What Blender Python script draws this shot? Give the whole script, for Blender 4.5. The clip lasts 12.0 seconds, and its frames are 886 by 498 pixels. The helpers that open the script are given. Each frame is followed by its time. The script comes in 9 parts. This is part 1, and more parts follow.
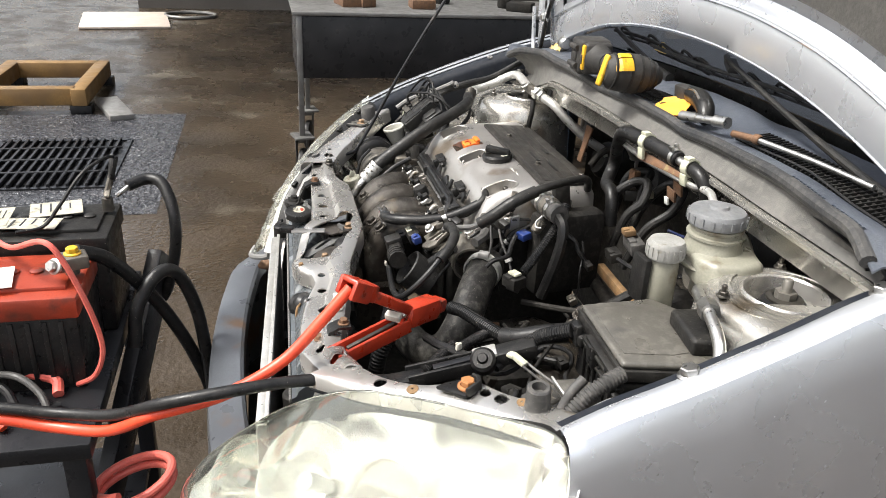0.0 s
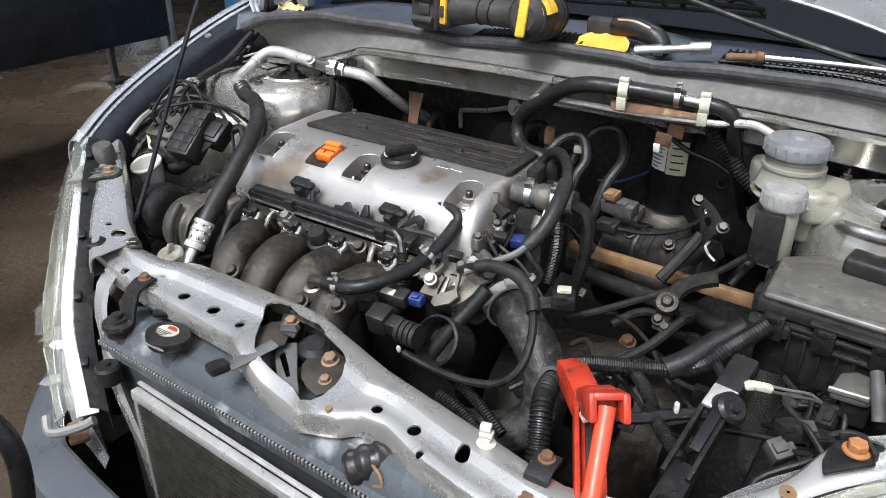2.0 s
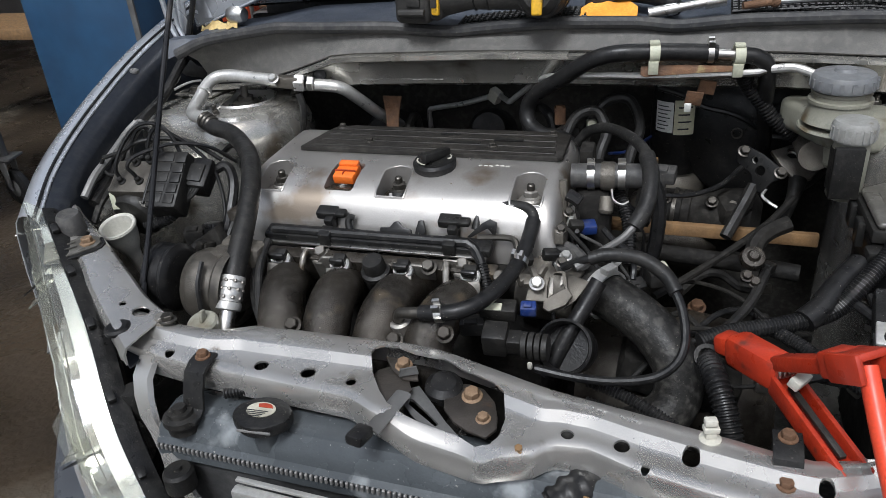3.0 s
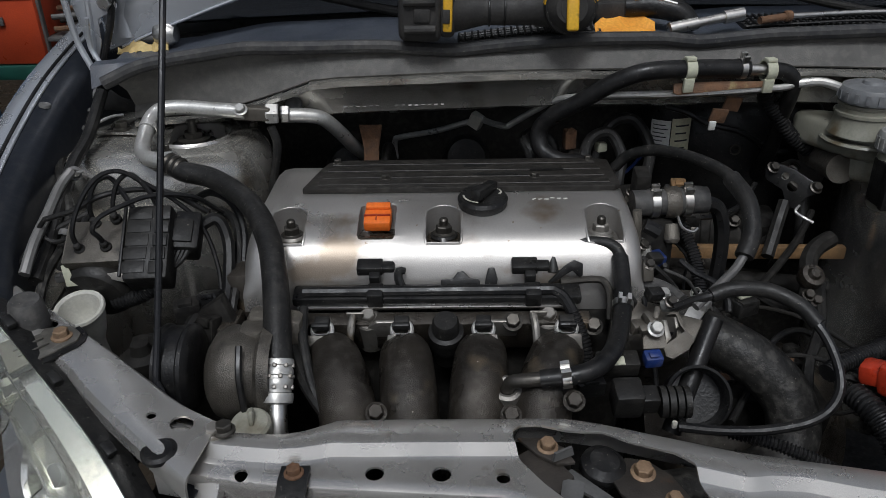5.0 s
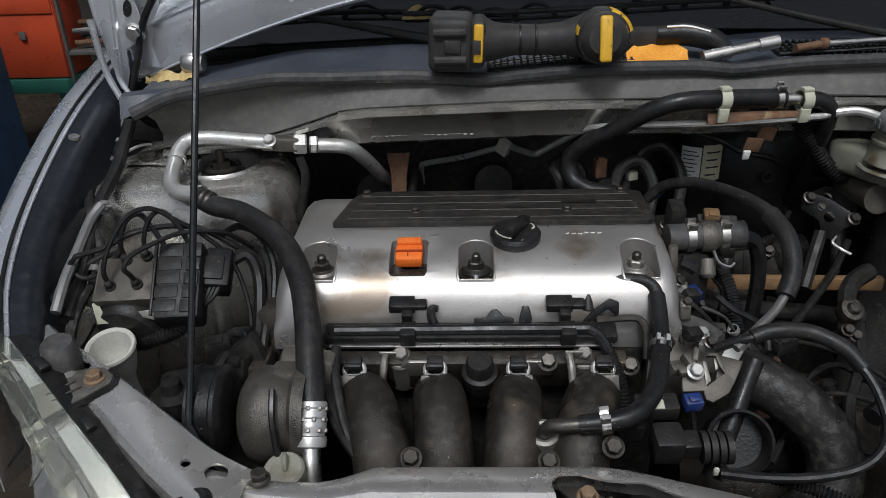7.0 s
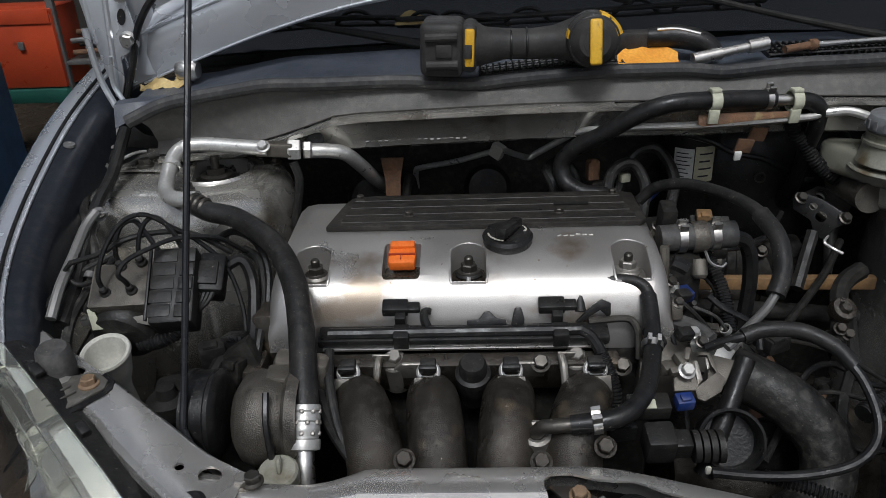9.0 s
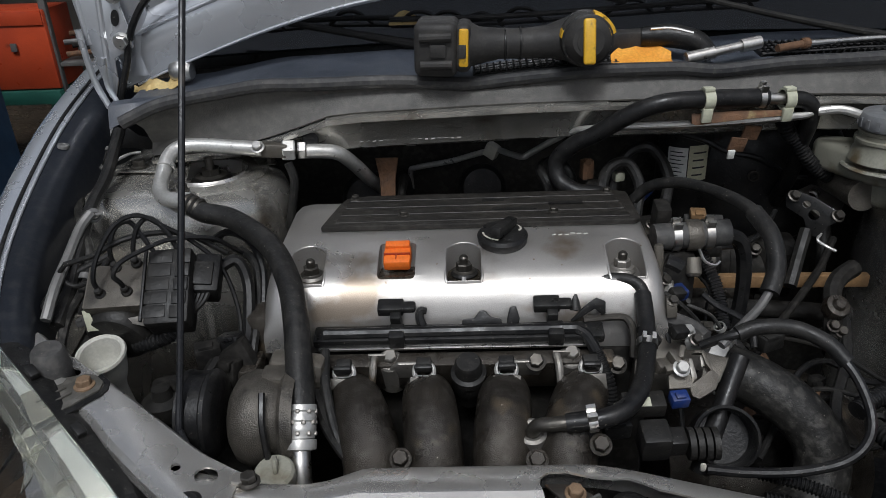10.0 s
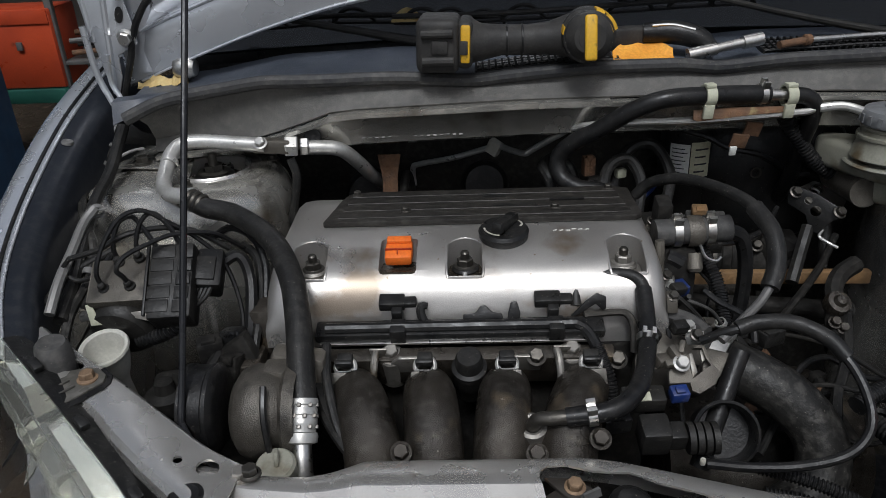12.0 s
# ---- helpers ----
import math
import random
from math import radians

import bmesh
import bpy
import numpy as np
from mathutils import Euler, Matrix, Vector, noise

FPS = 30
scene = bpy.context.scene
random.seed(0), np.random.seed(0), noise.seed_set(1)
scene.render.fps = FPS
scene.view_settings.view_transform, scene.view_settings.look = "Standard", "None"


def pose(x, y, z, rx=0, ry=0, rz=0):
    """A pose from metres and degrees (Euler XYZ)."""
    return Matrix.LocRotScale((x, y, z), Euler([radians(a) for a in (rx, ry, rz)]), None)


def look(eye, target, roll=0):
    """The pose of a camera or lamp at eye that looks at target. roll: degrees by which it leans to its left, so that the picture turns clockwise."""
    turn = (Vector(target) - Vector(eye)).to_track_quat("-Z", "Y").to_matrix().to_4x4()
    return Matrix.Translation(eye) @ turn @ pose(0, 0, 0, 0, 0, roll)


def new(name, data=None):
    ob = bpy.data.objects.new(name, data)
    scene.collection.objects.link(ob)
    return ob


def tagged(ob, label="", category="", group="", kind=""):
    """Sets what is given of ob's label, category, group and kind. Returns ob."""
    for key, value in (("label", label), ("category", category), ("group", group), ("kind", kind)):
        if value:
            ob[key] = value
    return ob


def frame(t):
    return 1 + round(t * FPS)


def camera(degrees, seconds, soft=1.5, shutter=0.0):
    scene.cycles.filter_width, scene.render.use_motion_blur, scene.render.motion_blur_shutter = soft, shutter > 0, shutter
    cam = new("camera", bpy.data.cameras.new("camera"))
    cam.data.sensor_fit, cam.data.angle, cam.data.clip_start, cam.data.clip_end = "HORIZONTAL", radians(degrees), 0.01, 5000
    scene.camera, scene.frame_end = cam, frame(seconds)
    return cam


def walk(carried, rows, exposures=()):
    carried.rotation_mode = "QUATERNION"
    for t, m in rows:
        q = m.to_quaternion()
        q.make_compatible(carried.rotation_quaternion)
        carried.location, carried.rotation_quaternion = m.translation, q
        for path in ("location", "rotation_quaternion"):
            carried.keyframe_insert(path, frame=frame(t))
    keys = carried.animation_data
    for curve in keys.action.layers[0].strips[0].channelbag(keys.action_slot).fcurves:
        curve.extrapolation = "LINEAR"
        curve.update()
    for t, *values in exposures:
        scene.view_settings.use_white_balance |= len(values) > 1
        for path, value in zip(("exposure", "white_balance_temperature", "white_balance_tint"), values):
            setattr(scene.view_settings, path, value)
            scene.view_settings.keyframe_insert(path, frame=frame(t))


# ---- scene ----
cam = camera(60.0, 12.0, soft=0.55)
PATH = [
    (0, (1.49, -0.445, 1.493), (-0.276, -0.013, 0.661), 3.0),
    (0.5, (1.342, -0.599, 1.472), (-0.344, 0.065, 0.626), 3.3),
    (1, (1.098, -0.705, 1.477), (-0.479, 0.126, 0.57), -1.4),
    (1.5, (0.918, -0.775, 1.468), (-0.506, 0.291, 0.553), -0.6),
    (2, (0.735, -0.88, 1.447), (-0.26, 0.584, 0.516), 0.2),
    (2.5, (0.583, -0.947, 1.434), (-0.134, 0.689, 0.533), 0.8),
    (3, (0.391, -0.949, 1.418), (-0.201, 0.718, 0.483), -4.7),
    (3.2, (0.344, -0.937, 1.417), (-0.127, 0.774, 0.495), -2.7),
    (4.8, (0.035, -0.902, 1.402), (-0.057, 0.906, 0.552), -2.1),
    (5, (0.024, -0.859, 1.393), (-0.03, 0.923, 0.486), -1.4),
    (5.5, (0.004, -0.824, 1.402), (-0.091, 0.96, 0.502), -0.1),
    (6, (0.013, -0.83, 1.425), (-0.058, 0.964, 0.545), -2.1),
    (6.5, (0.006, -0.828, 1.419), (-0.078, 0.966, 0.538), -1.8),
    (7, (0.002, -0.832, 1.421), (-0.088, 0.955, 0.527), -1.9),
    (9, (0.012, -0.838, 1.42), (-0.08, 0.955, 0.54), -2.5),
    (9.5, (0.012, -0.838, 1.418), (-0.071, 0.955, 0.535), -2.6),
    (10, (0.012, -0.84, 1.42), (-0.067, 0.954, 0.54), -2.6),
    (10.5, (0.014, -0.843, 1.421), (-0.071, 0.954, 0.545), -2.7),
    (11, (0.016, -0.843, 1.42), (-0.07, 0.954, 0.546), -2.7),
    (11.5, (0.015, -0.843, 1.419), (-0.078, 0.951, 0.539), -2.7),
    (12, (0.016, -0.845, 1.417), (-0.075, 0.948, 0.536), -2.7),
]
walk(cam, [(t, look(eye, target, roll)) for t, eye, target, roll in PATH],
     exposures=[(0.0, 1.24, 6900, 10), (1.0, 1.08, 6400, 10), (2.0, 0.86, 6250, 10), (3.0, 0.10, 6200, 10), (5.0, -0.76, 6200, 10), (5.6, -0.60, 6250, 10), (7.0, -0.50, 6250, 10), (12.0, -0.56, 6250, 10)])

# ---------- light ----------
world = bpy.data.worlds.new("sky")
scene.world = world
world.use_nodes = True
wn = world.node_tree.nodes
sky = wn.new("ShaderNodeTexSky")
sky.sky_type = "NISHITA"
sky.sun_disc = False
sky.sun_elevation = radians(58)
sky.sun_rotation = radians(169)
sky.air_density, sky.dust_density = 1.0, 4.0
haze = wn.new("ShaderNodeHueSaturation")
haze.inputs["Saturation"].default_value = 0.5
world.node_tree.links.new(sky.outputs[0], haze.inputs["Color"])
world.node_tree.links.new(haze.outputs[0], wn["Background"].inputs[0])
wn["Background"].inputs[1].default_value = 0.14
sun = new("sun", bpy.data.lights.new("sun", "SUN"))
sun.data.energy, sun.data.angle, sun.data.color = 2.8, radians(16), (0.95, 0.98, 1.0)
sun.matrix_basis = look((-0.2, -2.2, 3.2), (0, 0, 0))


# ---------- materials ----------
def surface(name, a, b, rough=0.5, metal=0.0, scale=30.0, fine=260.0, bump=0.15, spread=0.15, speck=None, stain=None, coat=0.0, anis=1.0, dust=0.0, relief=0.0008):
    """A worn surface: two colours mixed at two scales, uneven roughness, fine relief, optional specks and stains."""
    m = bpy.data.materials.new(name)
    m.use_nodes = True
    nt = m.node_tree
    n, l = nt.nodes, nt.links
    p = n["Principled BSDF"]
    co = n.new("ShaderNodeTexCoord")
    mp = n.new("ShaderNodeMapping")
    mp.inputs["Scale"].default_value = (anis, 1, 1)
    l.new(co.outputs["Object"], mp.inputs[0])

    def nz(sc, det, lo, hi):
        t = n.new("ShaderNodeTexNoise")
        t.inputs["Scale"].default_value, t.inputs["Detail"].default_value = sc, det
        l.new(mp.outputs[0], t.inputs["Vector"])
        r = n.new("ShaderNodeMapRange")
        r.inputs[1].default_value, r.inputs[2].default_value = lo, hi
        l.new(t.outputs["Fac"], r.inputs[0])
        return r.outputs[0]

    def mix(fac, c1, c2):
        k = n.new("ShaderNodeMix")
        k.data_type = "RGBA"
        l.new(fac, k.inputs["Factor"])
        for sock, c in ((k.inputs["A"], c1), (k.inputs["B"], c2)):
            if hasattr(c, "is_linked"):
                l.new(c, sock)
            else:
                sock.default_value = (*c, 1)
        return k.outputs["Result"]

    big = nz(scale, 6, 0.35, 0.68)
    col = mix(big, a, b)
    grain = nz(fine, 3, 0.3, 0.75)
    dark = tuple(0.62 * v for v in a)
    gm = n.new("ShaderNodeMath")
    gm.operation = "MULTIPLY"
    gm.inputs[1].default_value = 0.6
    l.new(grain, gm.inputs[0])
    col = mix(gm.outputs[0], col, dark)
    if dust:
        dm = n.new("ShaderNodeMath")
        dm.operation = "MULTIPLY"
        dm.inputs[1].default_value = dust
        l.new(nz(95, 5, 0.48, 0.66), dm.inputs[0])
        col = mix(dm.outputs[0], col, (0.19, 0.178, 0.158))
    if stain:
        col = mix(nz(stain[1], 7, stain[2], stain[2] + 0.12), col, stain[0])
    if speck:
        col = mix(nz(speck[1], 2, speck[2], speck[2] + 0.05), col, speck[0])
    l.new(col, p.inputs["Base Color"])
    rr = n.new("ShaderNodeMapRange")
    rr.inputs[3].default_value, rr.inputs[4].default_value = max(0.03, rough - spread), min(1, rough + spread)
    l.new(nz(scale * 2.3, 5, 0.3, 0.7), rr.inputs[0])
    l.new(rr.outputs[0], p.inputs["Roughness"])
    p.inputs["Metallic"].default_value = metal
    p.inputs["Coat Weight"].default_value = coat
    p.inputs["Specular IOR Level"].default_value = 0.28 if max(b) < 0.07 and metal < 0.3 else 0.5
    bp = n.new("ShaderNodeBump")
    bp.inputs["Strength"].default_value, bp.inputs["Distance"].default_value = bump, relief
    l.new(grain, bp.inputs["Height"])
    l.new(bp.outputs[0], p.inputs["Normal"])
    return m


PAINT = surface("silver_paint", (0.64, 0.66, 0.69), (0.57, 0.59, 0.62), 0.28, 0.68, 6, 1600, 0.01, 0.06, coat=0.7)
BAYPAINT = surface("dusty_silver_paint", (0.56, 0.545, 0.505), (0.37, 0.35, 0.305), 0.22, 0.74, 9, 900, 0.04, 0.10, stain=((0.12, 0.095, 0.065), 12, 0.60), dust=0.16)
CSPAINT = surface("support_silver_paint", (0.64, 0.62, 0.585), (0.50, 0.482, 0.452), 0.28, 0.80, 9, 1100, 0.04, 0.08, stain=((0.24, 0.185, 0.12), 22, 0.66))
COVER = surface("cast_cover", (0.50, 0.48, 0.455), (0.37, 0.35, 0.325), 0.36, 0.74, 7, 900, 0.14, 0.10, stain=((0.25, 0.205, 0.16), 12, 0.56), speck=((0.24, 0.19, 0.14), 150, 0.72))
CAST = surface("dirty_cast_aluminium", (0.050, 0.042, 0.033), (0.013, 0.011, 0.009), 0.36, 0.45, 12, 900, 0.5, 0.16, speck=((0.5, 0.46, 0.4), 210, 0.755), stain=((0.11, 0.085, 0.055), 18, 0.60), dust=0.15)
CASTLIGHT = surface("dusty_cast_bracket", (0.17, 0.154, 0.128), (0.07, 0.062, 0.052), 0.42, 0.5, 25, 900, 0.45, 0.14, speck=((0.42, 0.38, 0.32), 330, 0.76), dust=0.2)
PUMPCAST = surface("grimy_pump_casting", (0.105, 0.094, 0.078), (0.040, 0.036, 0.030), 0.44, 0.45, 18, 700, 0.45, 0.14, stain=((0.020, 0.018, 0.015), 26, 0.57), speck=((0.34, 0.31, 0.26), 260, 0.74), dust=0.15)
STEEL = surface("bright_steel", (0.66, 0.65, 0.62), (0.5, 0.48, 0.45), 0.33, 1.0, 40, 300, 0.08, 0.08)
DULLSTEEL = surface("dull_zinc", (0.11, 0.102, 0.09), (0.055, 0.05, 0.042), 0.42, 0.8, 60, 300, 0.2, 0.12)
RUST = surface("rusty_steel", (0.17, 0.088, 0.045), (0.08, 0.047, 0.03), 0.8, 0.2, 70, 320, 0.6, 0.12)
RUSTBOLT = surface("orange_rusted_bolt", (0.42, 0.17, 0.055), (0.26, 0.10, 0.035), 0.75, 0.1, 90, 420, 0.5, 0.12)
TANBOLT = surface("tan_corroded_bolt", (0.30, 0.20, 0.12), (0.17, 0.11, 0.07), 0.6, 0.35, 90, 420, 0.4, 0.12)
LATCHSTEEL = surface("brown_grey_latch_steel", (0.085, 0.074, 0.064), (0.042, 0.037, 0.033), 0.48, 0.5, 30, 420, 0.25, 0.12, stain=((0.14, 0.085, 0.05), 45, 0.62))
RUSTBROWN = surface("flaking_rust_brown", (0.22, 0.115, 0.06), (0.10, 0.062, 0.042), 0.75, 0.15, 60, 420, 0.5, 0.12, stain=((0.36, 0.30, 0.14), 35, 0.62))
RUSTBAR = surface("rust_tan_steel", (0.26, 0.15, 0.065), (0.13, 0.08, 0.04), 0.75, 0.2, 40, 320, 0.4, 0.12)
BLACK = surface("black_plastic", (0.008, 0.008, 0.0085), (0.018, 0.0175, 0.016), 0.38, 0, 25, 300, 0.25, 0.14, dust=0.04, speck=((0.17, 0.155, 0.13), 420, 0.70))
DUSTBLACK = surface("dusty_black_plastic", (0.010, 0.0097, 0.0093), (0.021, 0.0195, 0.017), 0.48, 0, 20, 300, 0.3, 0.14, dust=0.05, speck=((0.17, 0.155, 0.13), 420, 0.71))
GREYDUST = surface("dusty_grey_lid", (0.088, 0.083, 0.071), (0.074, 0.070, 0.062), 0.33, 0, 9, 400, 0.12, 0.12, stain=((0.034, 0.033, 0.032), 14, 0.60), dust=0.3)
RUBBER = surface("aged_rubber", (0.010, 0.0098, 0.0095), (0.022, 0.021, 0.0195), 0.46, 0, 30, 280, 0.3, 0.14, dust=0.06, speck=((0.17, 0.155, 0.13), 420, 0.70))
RUBBERBLACK = surface("black_rubber", (0.007, 0.007, 0.0075), (0.016, 0.0155, 0.015), 0.38, 0, 30, 280, 0.2, 0.12, dust=0.04, speck=((0.17, 0.155, 0.13), 420, 0.70))
GREYRUBBER = surface("grey_rubber", (0.07, 0.068, 0.066), (0.035, 0.034, 0.032), 0.55, 0, 40, 280, 0.15, 0.12, dust=0.2, speck=((0.17, 0.155, 0.13), 420, 0.70))
SEAL = surface("weatherstrip_rubber", (0.025, 0.026, 0.028), (0.06, 0.058, 0.056), 0.5, 0, 12, 260, 0.2, 0.12, dust=0.15, speck=((0.17, 0.155, 0.13), 420, 0.70))
INSUL = surface("dusty_insulation", (0.135, 0.130, 0.120), (0.064, 0.062, 0.058), 0.60, 0, 13, 500, 0.4, 0.1, dust=0.25, stain=((0.040, 0.039, 0.038), 9, 0.58))
COWL = surface("navy_black_cowl", (0.048, 0.056, 0.072), (0.085, 0.096, 0.115), 0.42, 0, 8, 420, 0.3, 0.14, stain=((0.20, 0.215, 0.235), 9, 0.66), dust=0.1)
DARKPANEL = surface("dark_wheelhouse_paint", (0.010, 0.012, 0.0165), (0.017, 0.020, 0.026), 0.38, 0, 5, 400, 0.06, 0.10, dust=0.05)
# Grime colour taken near black, so deep bay parts carry shade too.
DARKBAY = surface("near_black_grime", (0.007, 0.0065, 0.006), (0.016, 0.014, 0.011), 0.75, 0.1, 14, 200, 0.4, 0.12, dust=0.08)
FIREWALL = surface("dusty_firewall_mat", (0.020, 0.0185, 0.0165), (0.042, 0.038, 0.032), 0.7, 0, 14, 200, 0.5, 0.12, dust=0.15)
ORANGE = surface("orange_plastic", (0.80, 0.17, 0.02), (0.70, 0.125, 0.012), 0.45, 0, 40, 300, 0.1, 0.1, stain=((0.35, 0.08, 0.02), 60, 0.68))
PAPERORANGE = surface("orange_paper", (0.75, 0.30, 0.03), (0.85, 0.40, 0.05), 0.75, 0, 30, 260, 0.2, 0.08, stain=((0.35, 0.12, 0.02), 60, 0.68))
RED = surface("red_clamp_plastic", (0.46, 0.038, 0.013), (0.30, 0.024, 0.010), 0.36, 0, 30, 300, 0.2, 0.12, stain=((0.09, 0.022, 0.015), 42, 0.60))
REDCABLE = surface("red_cable_sheath", (0.75, 0.07, 0.025), (0.62, 0.05, 0.02), 0.42, 0, 30, 300, 0.05, 0.1)
PINKWIRE = surface("faded_red_wire", (0.75, 0.16, 0.12), (0.6, 0.1, 0.08), 0.45, 0, 30, 300, 0.05, 0.1)
YELLOW = surface("yellow_tool_plastic", (0.72, 0.42, 0.025), (0.60, 0.32, 0.015), 0.45, 0, 45, 300, 0.1, 0.1, stain=((0.10, 0.06, 0.02), 55, 0.58))
TOOLBLACK = surface("black_tool_grip", (0.026, 0.025, 0.024), (0.05, 0.047, 0.043), 0.6, 0, 40, 340, 0.2, 0.1)
WHITEPL = surface("yellowed_white_plastic", (0.55, 0.53, 0.46), (0.45, 0.43, 0.36), 0.45, 0, 30, 300, 0.05, 0.1)
MILKY = surface("milky_reservoir_plastic", (0.27, 0.265, 0.215), (0.17, 0.162, 0.125), 0.34, 0, 14, 300, 0.06, 0.1, stain=((0.11, 0.085, 0.05), 20, 0.58), dust=0.15)
PALECAP = surface("pale_dusty_cap_plastic", (0.29, 0.29, 0.275), (0.20, 0.197, 0.18), 0.5, 0, 40, 300, 0.1, 0.1, dust=0.25, stain=((0.15, 0.13, 0.1), 60, 0.62))
# Recess floors: oil grime and the shade of the recess in one colour.
OILSHADE = surface("oily_shaded_brown", (0.022, 0.018, 0.013), (0.06, 0.048, 0.034), 0.3, 0.2, 60, 400, 0.4, 0.15, speck=((0.3, 0.27, 0.22), 300, 0.70))
GREYCAP = surface("grey_cap_plastic", (0.17, 0.175, 0.18), (0.12, 0.125, 0.13), 0.5, 0, 40, 300, 0.1, 0.1, dust=0.2)
CREAM = surface("cream_clip_plastic", (0.52, 0.52, 0.40), (0.4, 0.4, 0.3), 0.5, 0, 60, 300, 0.05, 0.1)
BLUE = surface("blue_connector_plastic", (0.012, 0.034, 0.16), (0.009, 0.025, 0.11), 0.42, 0, 60, 300, 0.05, 0.1, dust=0.2)
RADTANK = surface("grey_radiator_tank", (0.085, 0.094, 0.10), (0.036, 0.041, 0.045), 0.27, 0.1, 9, 300, 0.12, 0.12, stain=((0.26, 0.275, 0.28), 14, 0.62), speck=((0.30, 0.29, 0.27), 330, 0.71))
FINS = surface("radiator_fins", (0.12, 0.12, 0.12), (0.07, 0.07, 0.07), 0.5, 0.7, 60, 300, 0.2, 0.12)
LABELWHITE = surface("paper_label", (0.72, 0.72, 0.68), (0.6, 0.6, 0.54), 0.6, 0, 80, 300, 0.05, 0.1)
CLEANPAPER = surface("white_printed_label", (0.86, 0.86, 0.82), (0.74, 0.74, 0.70), 0.55, 0, 80, 300, 0.05, 0.1)
LABELYEL = surface("yellow_paper_label", (0.66, 0.64, 0.46), (0.58, 0.55, 0.38), 0.6, 0, 80, 300, 0.05, 0.1)
INK = surface("dark_ink", (0.03, 0.03, 0.035), (0.05, 0.05, 0.05), 0.6, 0, 80, 300, 0.02, 0.1)
BATTRED = surface("orange_red_battery_case", (0.36, 0.043, 0.016), (0.22, 0.028, 0.012), 0.42, 0, 16, 300, 0.15, 0.12, stain=((0.08, 0.025, 0.016), 14, 0.56))
STEELBLACK = surface("black_painted_steel", (0.010, 0.0105, 0.012), (0.022, 0.022, 0.024), 0.34, 0.1, 10, 260, 0.15, 0.12, stain=((0.10, 0.085, 0.07), 10, 0.72))
STEELGREY = surface("worn_grey_steel", (0.17, 0.17, 0.165), (0.1, 0.095, 0.09), 0.5, 0.4, 14, 260, 0.15, 0.15)
TOOLRED = surface("orange_red_tool_chest", (0.55, 0.075, 0.026), (0.42, 0.055, 0.022), 0.36, 0.05, 6, 260, 0.05, 0.1, stain=((0.10, 0.03, 0.02), 12, 0.66))
GREEN = surface("green_painted_shelf", (0.03, 0.16, 0.12), (0.025, 0.12, 0.09), 0.5, 0, 8, 260, 0.05, 0.1)
BLUEPOST = surface("blue_painted_post", (0.03, 0.085, 0.17), (0.025, 0.06, 0.12), 0.45, 0.1, 8, 260, 0.08, 0.12)
WALLP = surface("unseen_shell_plaster", (0.16, 0.145, 0.13), (0.10, 0.09, 0.08), 0.85, 0, 1.5, 60, 0.2, 0.08)
BOARD = surface("pale_board", (0.55, 0.48, 0.42), (0.42, 0.35, 0.3), 0.7, 0, 6, 80, 0.1, 0.1)
CHROME = surface("reflector_chrome", (0.76, 0.76, 0.72), (0.58, 0.58, 0.54), 0.17, 0.84, 20, 200, 0.03, 0.08)
LIGHTGREY = surface("dull_light_grey_trim", (0.24, 0.235, 0.225), (0.15, 0.147, 0.14), 0.45, 0.3, 14, 260, 0.12, 0.12, dust=0.1)
BUMPER = surface("blue_grey_bumper_paint", (0.13, 0.14, 0.155), (0.085, 0.09, 0.10), 0.34, 0.35, 7, 320, 0.06, 0.1, stain=((0.13, 0.075, 0.04), 9, 0.58))
ALUPIPE = surface("dull_aluminium_pipe", (0.62, 0.61, 0.58), (0.45, 0.44, 0.41), 0.36, 0.6, 40, 300, 0.05, 0.1)

# wet brown concrete
FLOORM = surface("wet_brown_concrete", (0.058, 0.043, 0.029), (0.019, 0.015, 0.011), 0.26, 0, 1.4, 40, 0.6, 0.25, stain=((0.10, 0.086, 0.066), 2.1, 0.60), relief=0.004)


def glassy(name, colour, rough, weight):
    m = bpy.data.materials.new(name)
    m.use_nodes = True
    p = m.node_tree.nodes["Principled BSDF"]
    p.inputs["Base Color"].default_value = (*colour, 1)
    p.inputs["Roughness"].default_value = rough
    p.inputs["Transmission Weight"].default_value = weight
    p.inputs["IOR"].default_value = 1.4
    return m


LEAF = surface("pale_dry_leaf", (0.60, 0.46, 0.20), (0.45, 0.30, 0.11), 0.7, 0, 40, 260, 0.3, 0.1, stain=((0.2, 0.11, 0.04), 60, 0.64))
LINER = surface("grey_hood_liner", (0.075, 0.072, 0.066), (0.045, 0.043, 0.04), 0.85, 0, 5, 200, 0.5, 0.08, dust=0.1)
COILTOP = surface("dusty_coil_cover_plastic", (0.016, 0.0145, 0.013), (0.030, 0.027, 0.023), 0.45, 0, 12, 300, 0.3, 0.12, dust=0.10)
DUCT = surface("dusty_brown_grey_hose", (0.022, 0.021, 0.019), (0.0105, 0.010, 0.009), 0.5, 0, 22, 300, 0.4, 0.12, dust=0.2, speck=((0.17, 0.155, 0.13), 420, 0.70))
OLDLABEL = surface("yellowed_torn_paper", (0.46, 0.44, 0.36), (0.28, 0.26, 0.2), 0.7, 0, 40, 300, 0.2, 0.1, stain=((0.1, 0.09, 0.07), 45, 0.58))
CLEANCAST = surface("bare_cast_aluminium", (0.34, 0.32, 0.29), (0.19, 0.178, 0.155), 0.4, 0.65, 25, 600, 0.3, 0.12, stain=((0.08, 0.065, 0.045), 45, 0.58))
